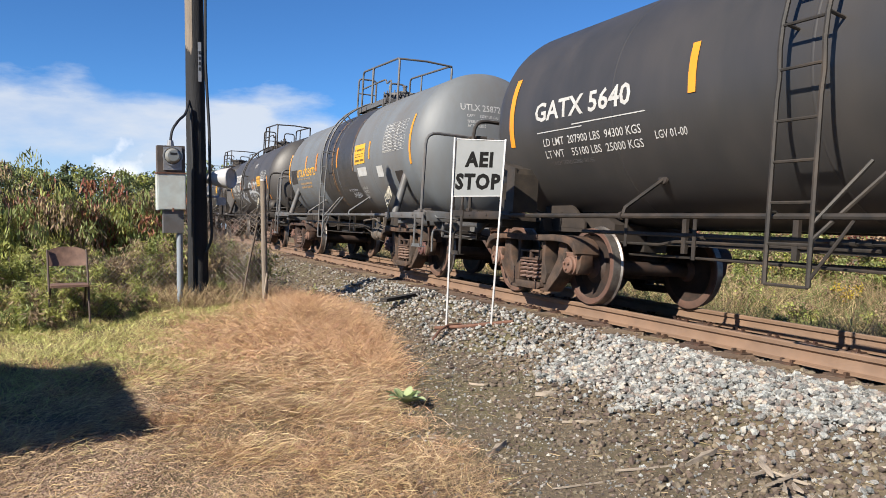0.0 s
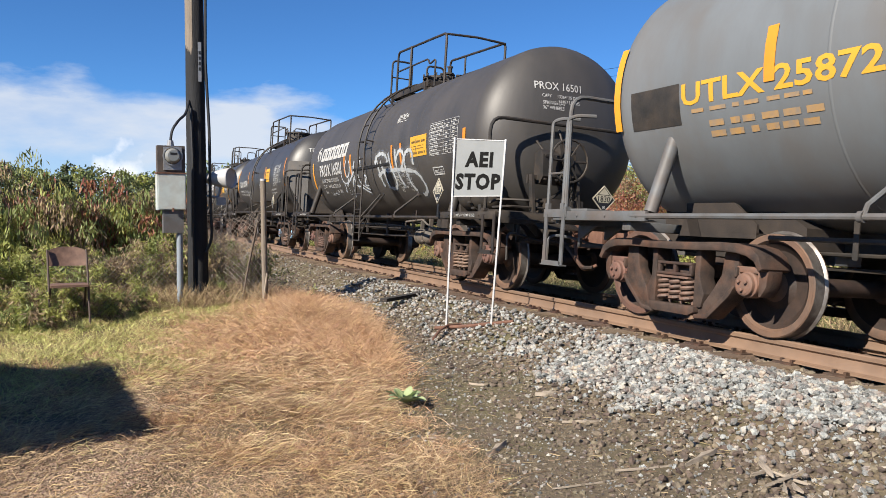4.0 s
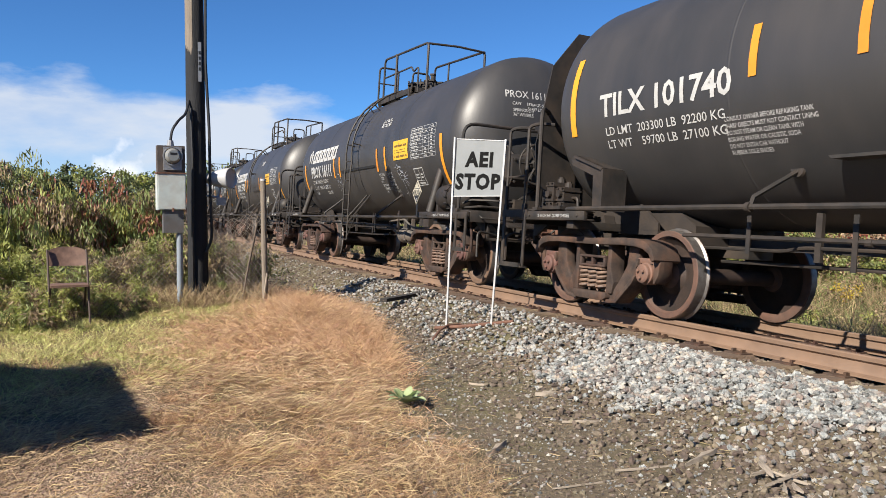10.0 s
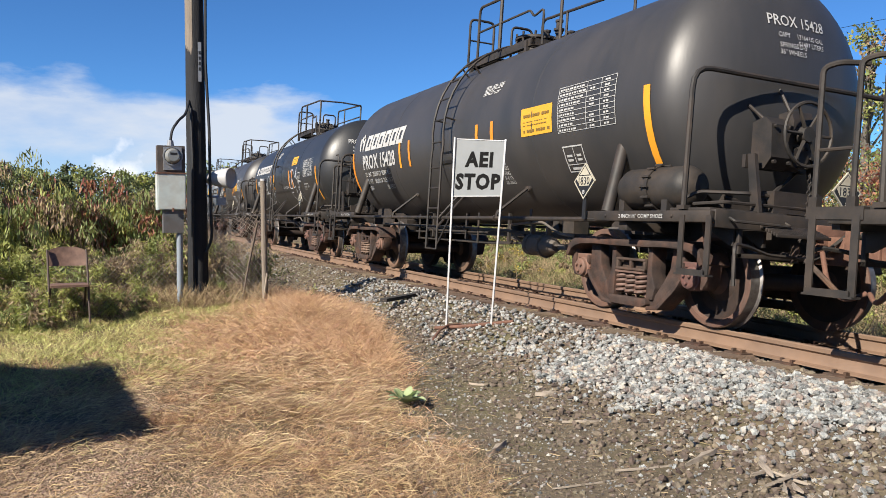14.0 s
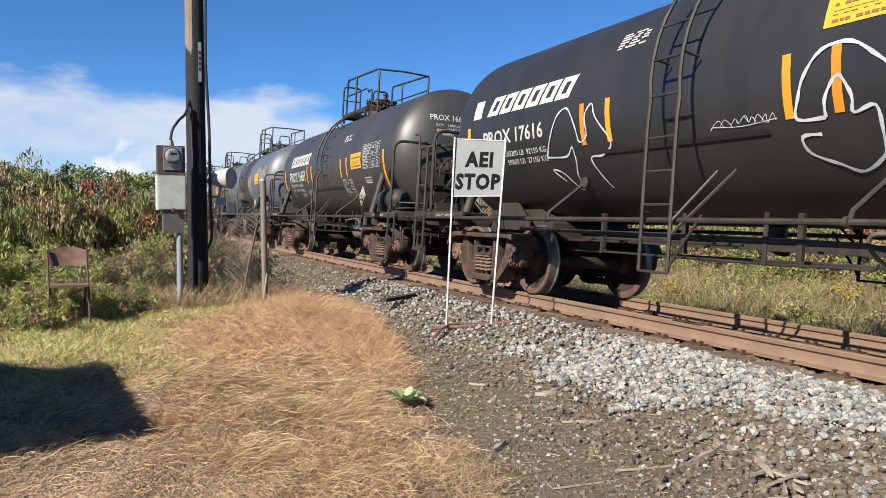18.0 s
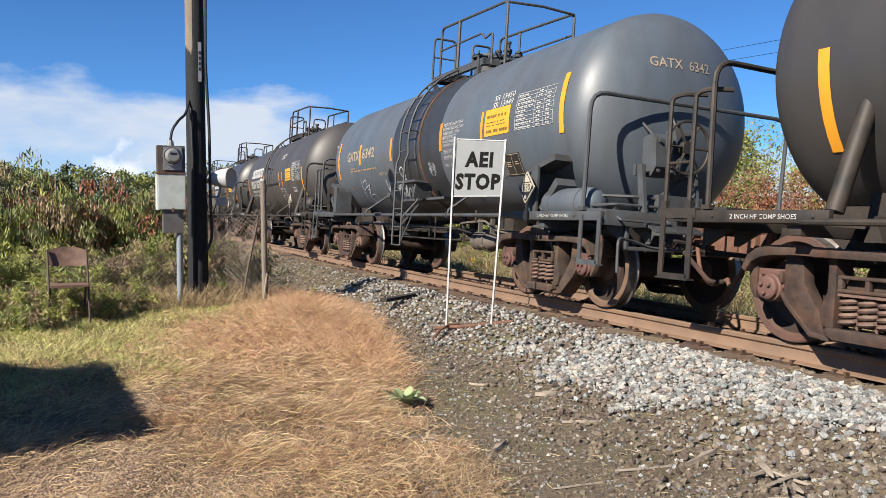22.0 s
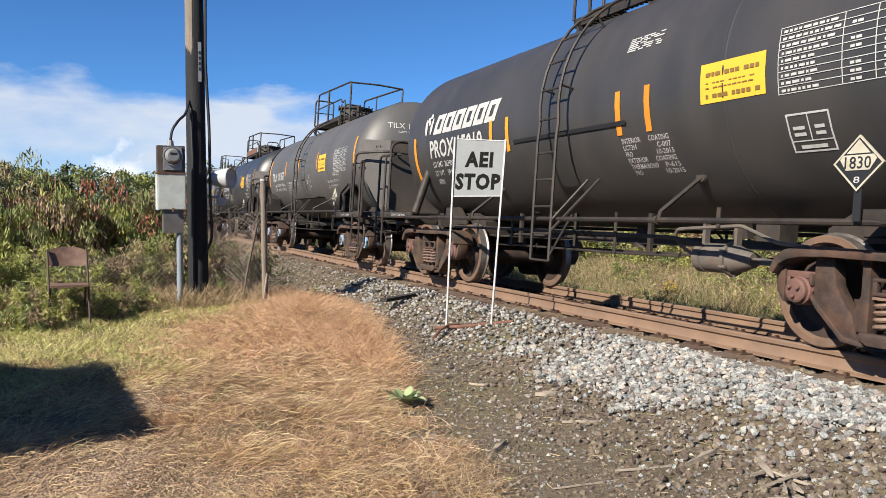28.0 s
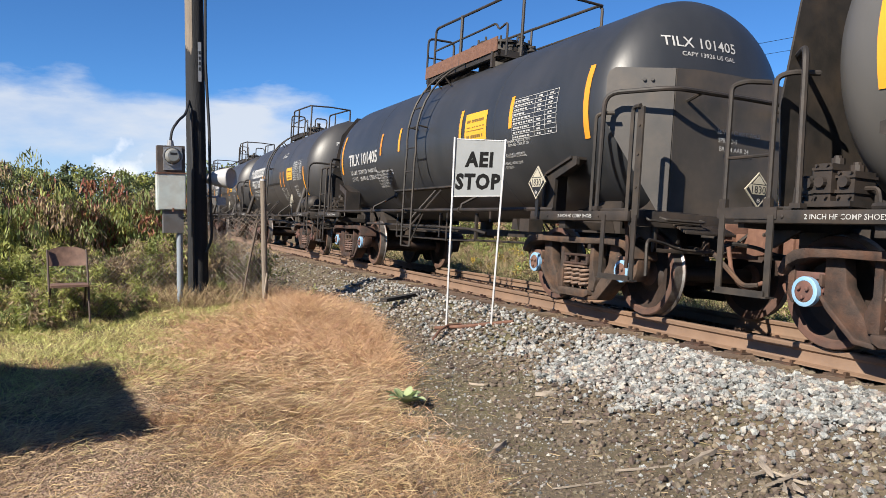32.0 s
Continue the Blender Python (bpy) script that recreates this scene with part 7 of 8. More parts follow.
def build_grass():
    rng = np.random.RandomState(3)
    n = 290000
    x = np.where(rng.uniform(0, 1, n) < 0.12, -2.4 + 3.6 * rng.uniform(0, 1, n) ** 2.2, -2.4 - 9.6 * rng.uniform(0, 1, n) ** 1.1)
    y = -2.4 - 2.5 * rng.uniform(0, 1, n) ** 4 + rng.uniform(0, 1, n) * 6.2
    edge = lawn_edge(x) + 0.18 * np.sin(x * 3.1) + 0.1 * np.sin(x * 7.7)
    clump = 0.5 + 0.28 * np.sin(x * 5.3 + 2.1 * np.sin(y * 2.9)) + 0.22 * np.sin(y * 6.1 + 2.3 * np.sin(x * 3.7) + x)
    bare = 0.97 * spot(x, y, -6.2, 0.38, 0.42, 0.2) + 0.85 * spot(x, y, -4.4, -0.1, 0.85, 0.6)
    bare = bare + 0.9 * spot(x, y, -5.45, 2.15, 0.2, 0.12)
    keep = (y < edge - np.abs(rng.normal(0, 0.3, n))) & (rng.uniform(0, 1, n) < (0.22 + 0.78 * clump) * (1 - np.clip(bare, 0, 0.96)))
    x, y, clump = x[keep], y[keep], clump[keep]
    green = 1 / (1 + np.exp(-((-x - 8.7) * 1.5 - (y - 0.9) * 1.7))) + 0.95 * spot(x, y, -11.3, 1.7, 1.0, 0.9)
    patch = 0.25 * np.sin(x * 1.3 + 2) * np.sin(y * 1.9 + x * 0.4)
    isg = rng.uniform(0, 1, len(x)) < np.clip(green + patch * np.clip((-x - 5) / 3, 0.2, 1), 0.03, 0.88)
    z = ground_z(x, y) + 0.045 * clump * rng.uniform(0, 1, len(x))
    far = np.clip((-x - 4) / 8, 0, 1)
    d = ~isg
    lay = 0.9 * np.sin(x * 1.7 + y * 2.3) + 1.2 * np.sin(y * 1.1 - x * 0.6)
    straw("dry_grass", x[d], y[d], z[d], 0.07 + 0.1 * clump[d], 0.0025 + 0.0026 * far[d], (-0.1, 0.75), (0.1, 0.8), GRASS_DRY, 8, "matted dry tan grass lying flat", heading=lay[d] + 1.2, stray=0.9)
    straw("green_grass", x[isg], y[isg], z[isg], 0.085, 0.0024 + 0.0036 * far[isg], (0.3, 1.3), (0.0, 0.7), GRASS_GREEN, 9, "short yellow-green grass")
    # longer stalks fallen over one another in swathes
    n = 44000
    x = -2.8 - 8.4 * rng.uniform(0, 1, n) ** 0.9
    y = lawn_edge(x) - 0.02 - np.abs(rng.normal(0, 1.0, n))
    heap = 0.5 + 0.5 * np.sin(x * 2.7 + 1.5 * np.sin(y * 2.2)) * np.sin(y * 3.3 + x)
    keep = (rng.uniform(0, 1, n) < 0.1 + 0.9 * heap ** 1.5) & (spot(x, y, -5.4, 2.15, 0.34, 0.2) < 0.4) & (spot(x, y, -4.4, -0.2, 0.9, 0.55) < 0.4)
    x, y, heap = x[keep], y[keep], heap[keep]
    z = ground_z(x, y) + 0.07 * heap * rng.uniform(0, 1, len(x))
    far = np.clip((-x - 4) / 8, 0, 1)
    lay = 1.9 + 0.9 * np.sin(x * 1.3 + 0.5) + 0.6 * np.sin(y * 2.1)
    straw("fallen_grass", x, y, z, 0.16 + 0.1 * far, 0.002 + 0.003 * far, (0.0, 0.6), (0.15, 0.8), GRASS_STRAW, 14, "long bleached grass stalks fallen over", heading=lay, stray=0.55)
    # single bleached stalks on top
    n = 2600
    x = -2.8 - 7.6 * rng.uniform(0, 1, n)
    y = lawn_edge(x) - 0.05 - np.abs(rng.normal(0, 1.0, n))
    keep = (spot(x, y, -5.4, 2.15, 0.34, 0.2) < 0.4) & (spot(x, y, -4.4, -0.1, 0.9, 0.6) < 0.4)
    x, y = x[keep], y[keep]
    far = np.clip((-x - 4) / 8, 0, 1)
    straw("bleached_stalks", x, y, ground_z(x, y) + 0.05 + 0.05 * rng.uniform(0, 1, len(x)), 0.15 + 0.1 * far, 0.0022 + 0.003 * far, (-0.1, 0.6), (0.1, 0.8), STALK, 21, "single bleached pale stalks on the matted grass", heading=1.9 + 0.9 * np.sin(x * 1.3 + 0.5), stray=1.4)
    # stiff tufts that stand up out of the mat
    n = 16000
    at = rng.randint(0, 260, n)
    tx = -3.2 - 8.2 * rng.uniform(0, 1, 260)
    ty = lawn_edge(tx) - 0.1 - np.abs(rng.normal(0, 1.1, 260))
    x, y = tx[at] + rng.normal(0, 0.06, n), ty[at] + rng.normal(0, 0.05, n)
    keep = (spot(x, y, -5.4, 2.15, 0.34, 0.2) < 0.4) & ((x < -5.6) | (y > 0.6))
    x, y = x[keep], y[keep]
    far = np.clip((-x - 4) / 8, 0, 1)
    straw("tufted_grass", x, y, ground_z(x, y), 0.1 + 0.1 * far, 0.002 + 0.003 * far, (0.4, 1.4), (0.1, 1.0), GRASS_RED, 16, "stiff rust-brown grass tufts")
    # fuzzy tussocks at the edge of the ballast
    n = 36000
    t = rng.uniform(0, 1, n)
    cx = np.where(t < 0.5, -9.2, np.where(t < 0.8, -10.6, -7.6))
    cy = np.where(t < 0.5, 2.55, np.where(t < 0.8, 2.8, 2.35))
    x = cx + rng.normal(0, 0.7, n)
    y = cy + rng.normal(0, 0.27, n)
    y = np.minimum(y, lawn_edge(x) + 0.1 - np.abs(rng.normal(0, 0.16, n)))
    straw("wispy_grass", x, y, ground_z(x, y) + 0.03 * rng.uniform(0, 1, n), 0.32, 0.003, (0.2, 1.3), (0.3, 1.5), GRASS_RED, 10, "tall wispy reddish-tan dry grass")
    n = 14000
    x = -8.8 + rng.normal(0, 0.9, n)
    y = 1.6 + rng.normal(0, 0.45, n)
    straw("rusty_grass", x, y, ground_z(x, y) + 0.03 * rng.uniform(0, 1, n), 0.22, 0.0042, (0.0, 1.2), (0.5, 1.7), GRASS_RED, 15, "rust-brown matted grass patch")
    # dry stems and bark crumbs on the bare dirt
    n = 1000
    x = -2.6 - 5.2 * rng.uniform(0, 1, n)
    y = lawn_edge(x) + 0.1 + 1.9 * rng.uniform(0, 1, n)
    keep = y < track_y(x) - 1.7
    x, y = x[keep], y[keep]
    straw("dry_stems", x, y, ground_z(x, y) + 0.012, 0.075, 0.0045, (-0.05, 0.12), (0.0, 0.2), LEAF_BROWN, 17, "broken dry stems scattered on the dirt")
    # field beyond the track
    n = 110000
    x = 2 - 44 * rng.uniform(0, 1, n)
    d = 3.4 + 13 * rng.uniform(0, 1, n) ** 0.9
    y = track_y(x) + d
    rank = 0.5 + 0.5 * np.sin(x * 1.1 + 2 * np.sin(y * 0.7)) * np.sin(y * 1.3 + x * 0.5)
    pale = rng.uniform(0, 1, n) < 0.15 + 0.55 * rank + 0.2 * np.clip((x + 12) / 3, 0, 1)
    z = ground_z(x, y)
    straw("field_grass", x[pale], y[pale], z[pale], 0.45 + 0.4 * rank[pale], 0.0085, (0.5, 1.55), (0.0, 1.3), GRASS_FAR, 12, "tall pale grass beyond the track")
    straw("field_weeds", x[~pale], y[~pale], z[~pale], 0.4 + 0.3 * rank[~pale], 0.014, (0.4, 1.5), (0.2, 1.6), WEED, 18, "olive-green weeds among the tall grass")
    # rank growth along the fence
    n = 18000
    x = -11.4 - 2.4 * rng.uniform(0, 1, n)
    y = -3.5 + 6.0 * rng.uniform(0, 1, n)
    straw("rank_grass", x, y, ground_z(x, y), 0.34, 0.0075, (0.5, 1.5), (0.1, 1.2), GRASS_FAR, 13, "rank green and brown grass along the fence")


STALK = material("sun_bleached_stalk", (0.52, 0.39, 0.25), 0.65, color2=(0.42, 0.3, 0.17), scale=3.0, spread=0.3, island=True)
GRASS_STRAW = material("bleached_straw", (0.43, 0.3, 0.185), 0.7, color2=(0.27, 0.17, 0.098), scale=3.0, spread=0.6, island=True, translucent=0.15)
WEED = material("olive_weeds", (0.152, 0.152, 0.053), 0.7, color2=(0.099, 0.106, 0.038), scale=0.9, spread=0.45, island=True, translucent=0.25)


# ---------------- shrubs and trees ----------------
def leaf_cloud(rng, centres, radii, per, size, droop=0.3, slim=0.45):
    """Leaves as pointed, slightly folded quads in clumps."""
    vs, fs = [], []
    n = len(centres) * per
    c = np.repeat(np.asarray(centres, float), per, 0)
    r = np.repeat(np.asarray(radii, float), per, 0)
    d = rng.normal(size=(n, 3))
    d /= np.linalg.norm(d, axis=1)[:, None]
    p = c + d * r[:, None] * rng.uniform(0.3, 1.0, n)[:, None] ** 0.6
    ax = rng.normal(size=(n, 3))
    ax[:, 2] -= droop * 2
    ax /= np.linalg.norm(ax, axis=1)[:, None]
    sd = np.cross(ax, rng.normal(size=(n, 3)))
    sd /= np.linalg.norm(sd, axis=1)[:, None]
    s = size * rng.uniform(0.6, 1.3, n)[:, None]
    v = np.stack([p, p + ax * s * 0.5 + sd * s * slim * 0.5, p + ax * s, p + ax * s * 0.5 - sd * s * slim * 0.5], 1).reshape(-1, 3)
    f = np.arange(n)[:, None] * 4 + np.array([[0, 1, 2, 3]])
    return v, f


def shrub(name, x, y, height, width, mats, seed, label, leaf=0.07, per=90, clumps=26, slim=0.45, droop=0.3, z0=None, category="shrub"):
    """Stems and clumps of leaves; mats: (material, share of the clumps) pairs."""
    rng = np.random.RandomState(seed)
    z = float(ground_z(x, y)) - 0.03 if z0 is None else z0
    bush = thing(name, label, category, pose(x, y, z))
    sh = Shape()
    centres, radii = [], []
    stems = max(5, clumps // 4)
    for i in range(stems):
        a = 6.283 * rng.uniform()
        lean = rng.uniform(0.1, 1.0) * width * 0.5
        top = Vector((math.cos(a) * lean, math.sin(a) * lean, height * rng.uniform(0.6, 1.0)))
        foot = Vector((math.cos(a) * 0.1 * width, math.sin(a) * 0.1 * width, 0))
        mid = (foot + top) * 0.5 + Vector((rng.normal() * 0.05, rng.normal() * 0.05, 0.1 * height))
        sh.pipe([foot, mid, foot.lerp(top, 0.85)], 0.005 + 0.002 * height, 5)
        for k in range(max(1, clumps // stems)):
            t = rng.uniform(0.15, 1.02)
            p = foot.lerp(top, t) + Vector((rng.normal(), rng.normal(), rng.normal() * 0.6)) * 0.14 * width
            centres.append(p[:])
            radii.append(width * rng.uniform(0.1, 0.2))
    tagged(part("stem", sh, TWIG, bush), kind="stuff")
    centres, radii = np.array(centres), np.array(radii)
    centres[:, 2] = np.maximum(centres[:, 2], 0.08)
    order = rng.permutation(len(centres))
    start = 0
    for mat, share in mats:
        k = int(round(share * len(centres)))
        sel = order[start:start + k]
        start += k
        if len(sel):
            v, f = leaf_cloud(rng, centres[sel], radii[sel], per, leaf, droop, slim)
            tagged(part("foliage", bulk("foliage", v, f, mat), mat, bush), kind="stuff")
    return bush


def tree(x, y, height, width, mats, seed, label, z0, leaf=0.3, per=60, clumps=40, conifer=False):
    rng = np.random.RandomState(seed)
    t = thing("tree", label, "tree", pose(x, y, z0))
    tr = Shape()
    tr.pipe([(0, 0, -0.5), (rng.normal() * 0.02 * height, 0, height * 0.5), (rng.normal() * 0.03 * height, 0, height * 0.95)], 0.016 * height, 7)
    centres, radii = [], []
    for i in range(clumps):
        u = rng.uniform(0.15, 1.0) if conifer else rng.uniform(0.25, 1.0)
        a = 6.283 * rng.uniform()
        if conifer:
            rr = width * 0.5 * (1.02 - u) * rng.uniform(0.5, 1)
        else:
            rr = width * 0.5 * math.sin(math.pi * min(0.98, 0.15 + 0.8 * (u - 0.2))) * rng.uniform(0.3, 1.05)
        p = (math.cos(a) * rr, math.sin(a) * rr, height * u)
        tr.rod((0, 0, height * max(0.1, u - 0.15)), p, 0.006 * height, 5, 0.002 * height)
        centres.append(p)
        radii.append(width * (0.07 + 0.07 * rng.uniform()) * (0.7 if conifer else 1.15))
    part("trunk", tr, BARK, t)
    centres, radii = np.array(centres), np.array(radii)
    start = 0
    for mat, share in mats:
        k = int(round(share * clumps))
        if k:
            v, f = leaf_cloud(rng, centres[start:start + k], radii[start:start + k], per, leaf, 0.2, 0.6)
            tagged(part("crown", bulk("crown", v, f, mat), mat, t), kind="stuff")
        start += k
    return t


def build_plants():
    rng = random.Random(77)
    # tall autumn thicket beyond the fence
    for i in range(22):
        y = -6.2 + 0.4 * i + rng.uniform(-0.15, 0.15)
        x = -14.2 - rng.uniform(0, 1.2) - (0.9 if i % 2 else 0)
        h = 2.3 + rng.uniform(-0.3, 0.3) - 0.06 * max(0, i - 8) + (0.3 if i < 11 and i % 3 == 0 else 0.0)
        mats = [[(LEAF_GREEN, 0.6), (LEAF_YELLOW, 0.25), (LEAF_RED, 0.15)], [(LEAF_GREEN, 0.4), (LEAF_RED, 0.3), (LEAF_BROWN, 0.3)], [(LEAF_BROWN, 0.4), (LEAF_GREEN, 0.35), (LEAF_YELLOW, 0.25)]][i % 3]
        if y > 1.2:
            x, h, mats = x - 4.0, 0.8, [(LEAF_BROWN, 0.7), (LEAF_GREEN, 0.3)]
        shrub("tall_shrub", x, y, h, 1.5, mats, 100 + i, "tall shrub with long drooping green, red and brown leaves", 0.13, 84, 64, 0.22, 1.4)
    for i in range(26):
        y = -4.4 + 0.27 * i + rng.uniform(-0.12, 0.12)
        x = -12.35 - rng.uniform(0, 1.3)
        if y < -0.2:
            mats = [(LEAF_YELLOW, 0.7), (LEAF_GREEN, 0.2), (LEAF_BROWN, 0.1)]
        else:
            mats = [(LEAF_BROWN, 0.5), (LEAF_GREEN, 0.35), (LEAF_YELLOW, 0.15)]
        shrub("weed_clump", x, y, rng.uniform(0.7, 1.1), 0.8, mats, 200 + i, "waist-high green and brown weeds behind the fence", 0.085, 80, 30, 0.2)
    for i in range(14):
        y = -3.4 + 0.28 * i + rng.uniform(-0.08, 0.08)
        x = -11.75 + 0.12 * (y + 2) - rng.uniform(0, 0.35) + (0.25 if y < -0.75 else 0)
        shrub("low_weed", x, y, rng.uniform(0.35, 0.6), 0.55, [(LEAF_GREEN, 0.35), (LEAF_YELLOW, 0.3), (LEAF_BROWN, 0.35)], 260 + i, "knee-high tangled weeds at the lawn edge", 0.075, 75, 22, 0.18)
    for x, y, h in ((-10.3, -0.72, 0.5), (-10.2, -0.5, 0.32), (-10.75, -0.2, 0.5), (-10.7, 0.22, 0.42), (-10.5, -1.05, 0.55), (-10.6, -1.5, 0.5), (-10.9, 0.55, 0.4), (-11.0, -0.1, 0.62), (-10.95, -0.6, 0.7)):
        shrub("low_weed", x, y, h, 0.45, [(LEAF_GREEN, 0.35), (LEAF_YELLOW, 0.35), (LEAF_BROWN, 0.3)], int(900 + 10 * abs(y)), "knee-high tangled weeds round the chair", 0.08, 70, 22, 0.17)
    for i in range(4):
        shrub("dry_brush", -12.0 - 0.3 * i, 1.75 + 0.12 * i, 0.36, 0.5, [(LEAF_BROWN, 0.8), (LEAF_GREEN, 0.2)], 240 + i, "dry grey-brown brush at the foot of the fence", 0.05, 110, 24, 0.25)
    shrub("mugwort", -11.2, 2.9, 0.35, 0.3, [(LEAF_GREEN, 1.0)], 250, "small dark green weed on the ballast edge", 0.06, 30, 8, 0.4)
    # scrub along the far side of the line
    for i in range(64):
        x = -2 - 0.9 * i + rng.uniform(-0.7, 0.7)
        d = rng.uniform(5.5, 13.0)
        mats = [(LEAF_GREEN, 0.4), (LEAF_YELLOW, 0.25), (LEAF_BROWN, 0.35)] if i % 3 else [(LEAF_GREEN, 0.35), (LEAF_BROWN, 0.45), (GOLDENROD, 0.2)]
        shrub("field_shrub", x, track_y(x) + d, rng.uniform(0.55, 0.95), rng.uniform(0.8, 1.5), mats, 300 + i, "low olive shrub with yellow flower heads in tall grass" if i % 3 == 0 else "low green and yellow shrub in tall grass", 0.08, 60, 24)
    for i in range(40):
        x = -2.5 - 0.75 * i + rng.uniform(-0.4, 0.4)
        shrub("field_weed", x, track_y(x) + rng.uniform(3.5, 5.5), rng.uniform(0.3, 0.6), rng.uniform(0.5, 1.0), [(LEAF_GREEN, 0.5), (LEAF_YELLOW, 0.3), (LEAF_BROWN, 0.2)] if i % 4 else [(LEAF_GREEN, 0.5), (LEAF_BROWN, 0.3), (GOLDENROD, 0.2)],
              700 + i, "low tangled green weed beside the ballast shoulder", 0.05, 70, 20, 0.35)
    for i in range(34):
        x = -7 - 1.6 * i + rng.uniform(-0.5, 0.5)
        shrub("field_shrub", x, track_y(x) + rng.uniform(13.6, 15.2), rng.uniform(1.8, 2.4), rng.uniform(1.8, 2.6), [(LEAF_GREEN, 0.5), (LEAF_BROWN, 0.3), (LEAF_YELLOW, 0.2)], 360 + i,
              "head-high olive thicket at the edge of the field", 0.12, 110, 46)
    for i in range(26):
        x = -9 - 2.1 * i + rng.uniform(-0.6, 0.6)
        y = track_y(x) + rng.uniform(16.2, 17.6)
        shrub("autumn_shrub", x, y, rng.uniform(3.9, 4.6), 3.4, [(LEAF_RED, 0.75), (LEAF_BROWN, 0.25)], 400 + i, "tall shrub with dull red autumn leaves", 0.13, 90, 44)
    for i in range(14):
        x = -11 - 3.6 * i + rng.uniform(-1, 1)
        y = track_y(x) + rng.uniform(19.0, 21.0)
        shrub("autumn_shrub", x, y, rng.uniform(5.0, 6.2), 4.0, [(LEAF_YELLOW, 0.55), (LEAF_GREEN, 0.45)], 440 + i, "tall shrub with yellow-green leaves", 0.14, 110, 44)
    tree(-19.6, 26.0, 9.0, 4.2, [(LEAF_YELLOW, 0.5), (LEAF_BROWN, 0.3), (LEAF_GREEN, 0.2)], 480, "slender tree with sparse yellow-brown leaves", -1.2, 0.16, 80, 50)
    # woods behind the line
    for i in range(22):
        x = -4 - 5 * i + rng.uniform(-2, 2)
        y = track_y(x) + rng.uniform(23, 31)
        tree(x, y, rng.uniform(5, 7.5), rng.uniform(4, 6), [(LEAF_GREEN, 0.4), (LEAF_YELLOW, 0.4), (LEAF_RED, 0.1), (LEAF_DARK, 0.1)], 500 + i, "mixed broadleaf tree turning yellow", -0.7, 0.2, 130, 60)
    # skyline woods to the left
    for i in range(84):
        y = -75 + 1.45 * i + rng.uniform(-1, 1)
        x = -85 - rng.uniform(0, 25)
        con = rng.random() < 0.25
        h = rng.uniform(5.6, 7.4) * (1.06 if con else 1.0) * (1.15 if y < -14 else 0.95)
        mats = [(LEAF_DARK, 1.0)] if con else [(LEAF_DARK, 0.5), (LEAF_GREEN, 0.35), (LEAF_YELLOW, 0.15)]
        tree(x, y, h, 2.6 if con else 6.5, mats, 600 + i, "dark conifer in distant woods" if con else "rounded broadleaf tree in distant woods", -0.6, 0.34, 48, 46, con)


def build_mullein():
    at = pose(-5.47, 2.17, float(ground_z(-5.47, 2.17)) + 0.02)
    t = thing("mullein_plant", "pale green woolly rosette of broad leaves", "plant", at)
    rng = random.Random(5)
    for i in range(17):
        inner = i >= 11
        a = 2.4 * i + rng.uniform(-0.25, 0.25)
        n = 7
        ln = rng.uniform(0.1, 0.14) if inner else rng.uniform(0.16, 0.22)
        el = rng.uniform(0.95, 1.3) if inner else rng.uniform(0.3, 0.8)
        wide = rng.uniform(0.03, 0.042)
        twist = rng.uniform(-0.5, 0.5)
        vs, fs = [], []
        r, z = 0.01, 0.015
        for j in range(n + 1):
            u = j / n
            e = el - 0.9 * u * u * (0.5 if inner else 1.0)
            w = wide * (math.sin(math.pi * min(1, 0.12 + 0.86 * u)) ** 0.8) + 0.002
            for q, dz in ((-1, 0.35), (-0.5, 0.08), (0, 0.0), (0.5, 0.08), (1, 0.35)):
                vs.append((r * math.cos(a) - q * w * math.sin(a), r * math.sin(a) + q * w * math.cos(a), z + dz * w + q * w * twist * u))
            r, z = r + ln / n * math.cos(e), z + ln / n * math.sin(e)
        for j in range(n):
            for k in range(4):
                fs.append((j * 5 + k, j * 5 + k + 1, j * 5 + k + 6, j * 5 + k + 5))
        part("leaf", Shape().add(vs, fs), MULLEIN, t, angle=70)


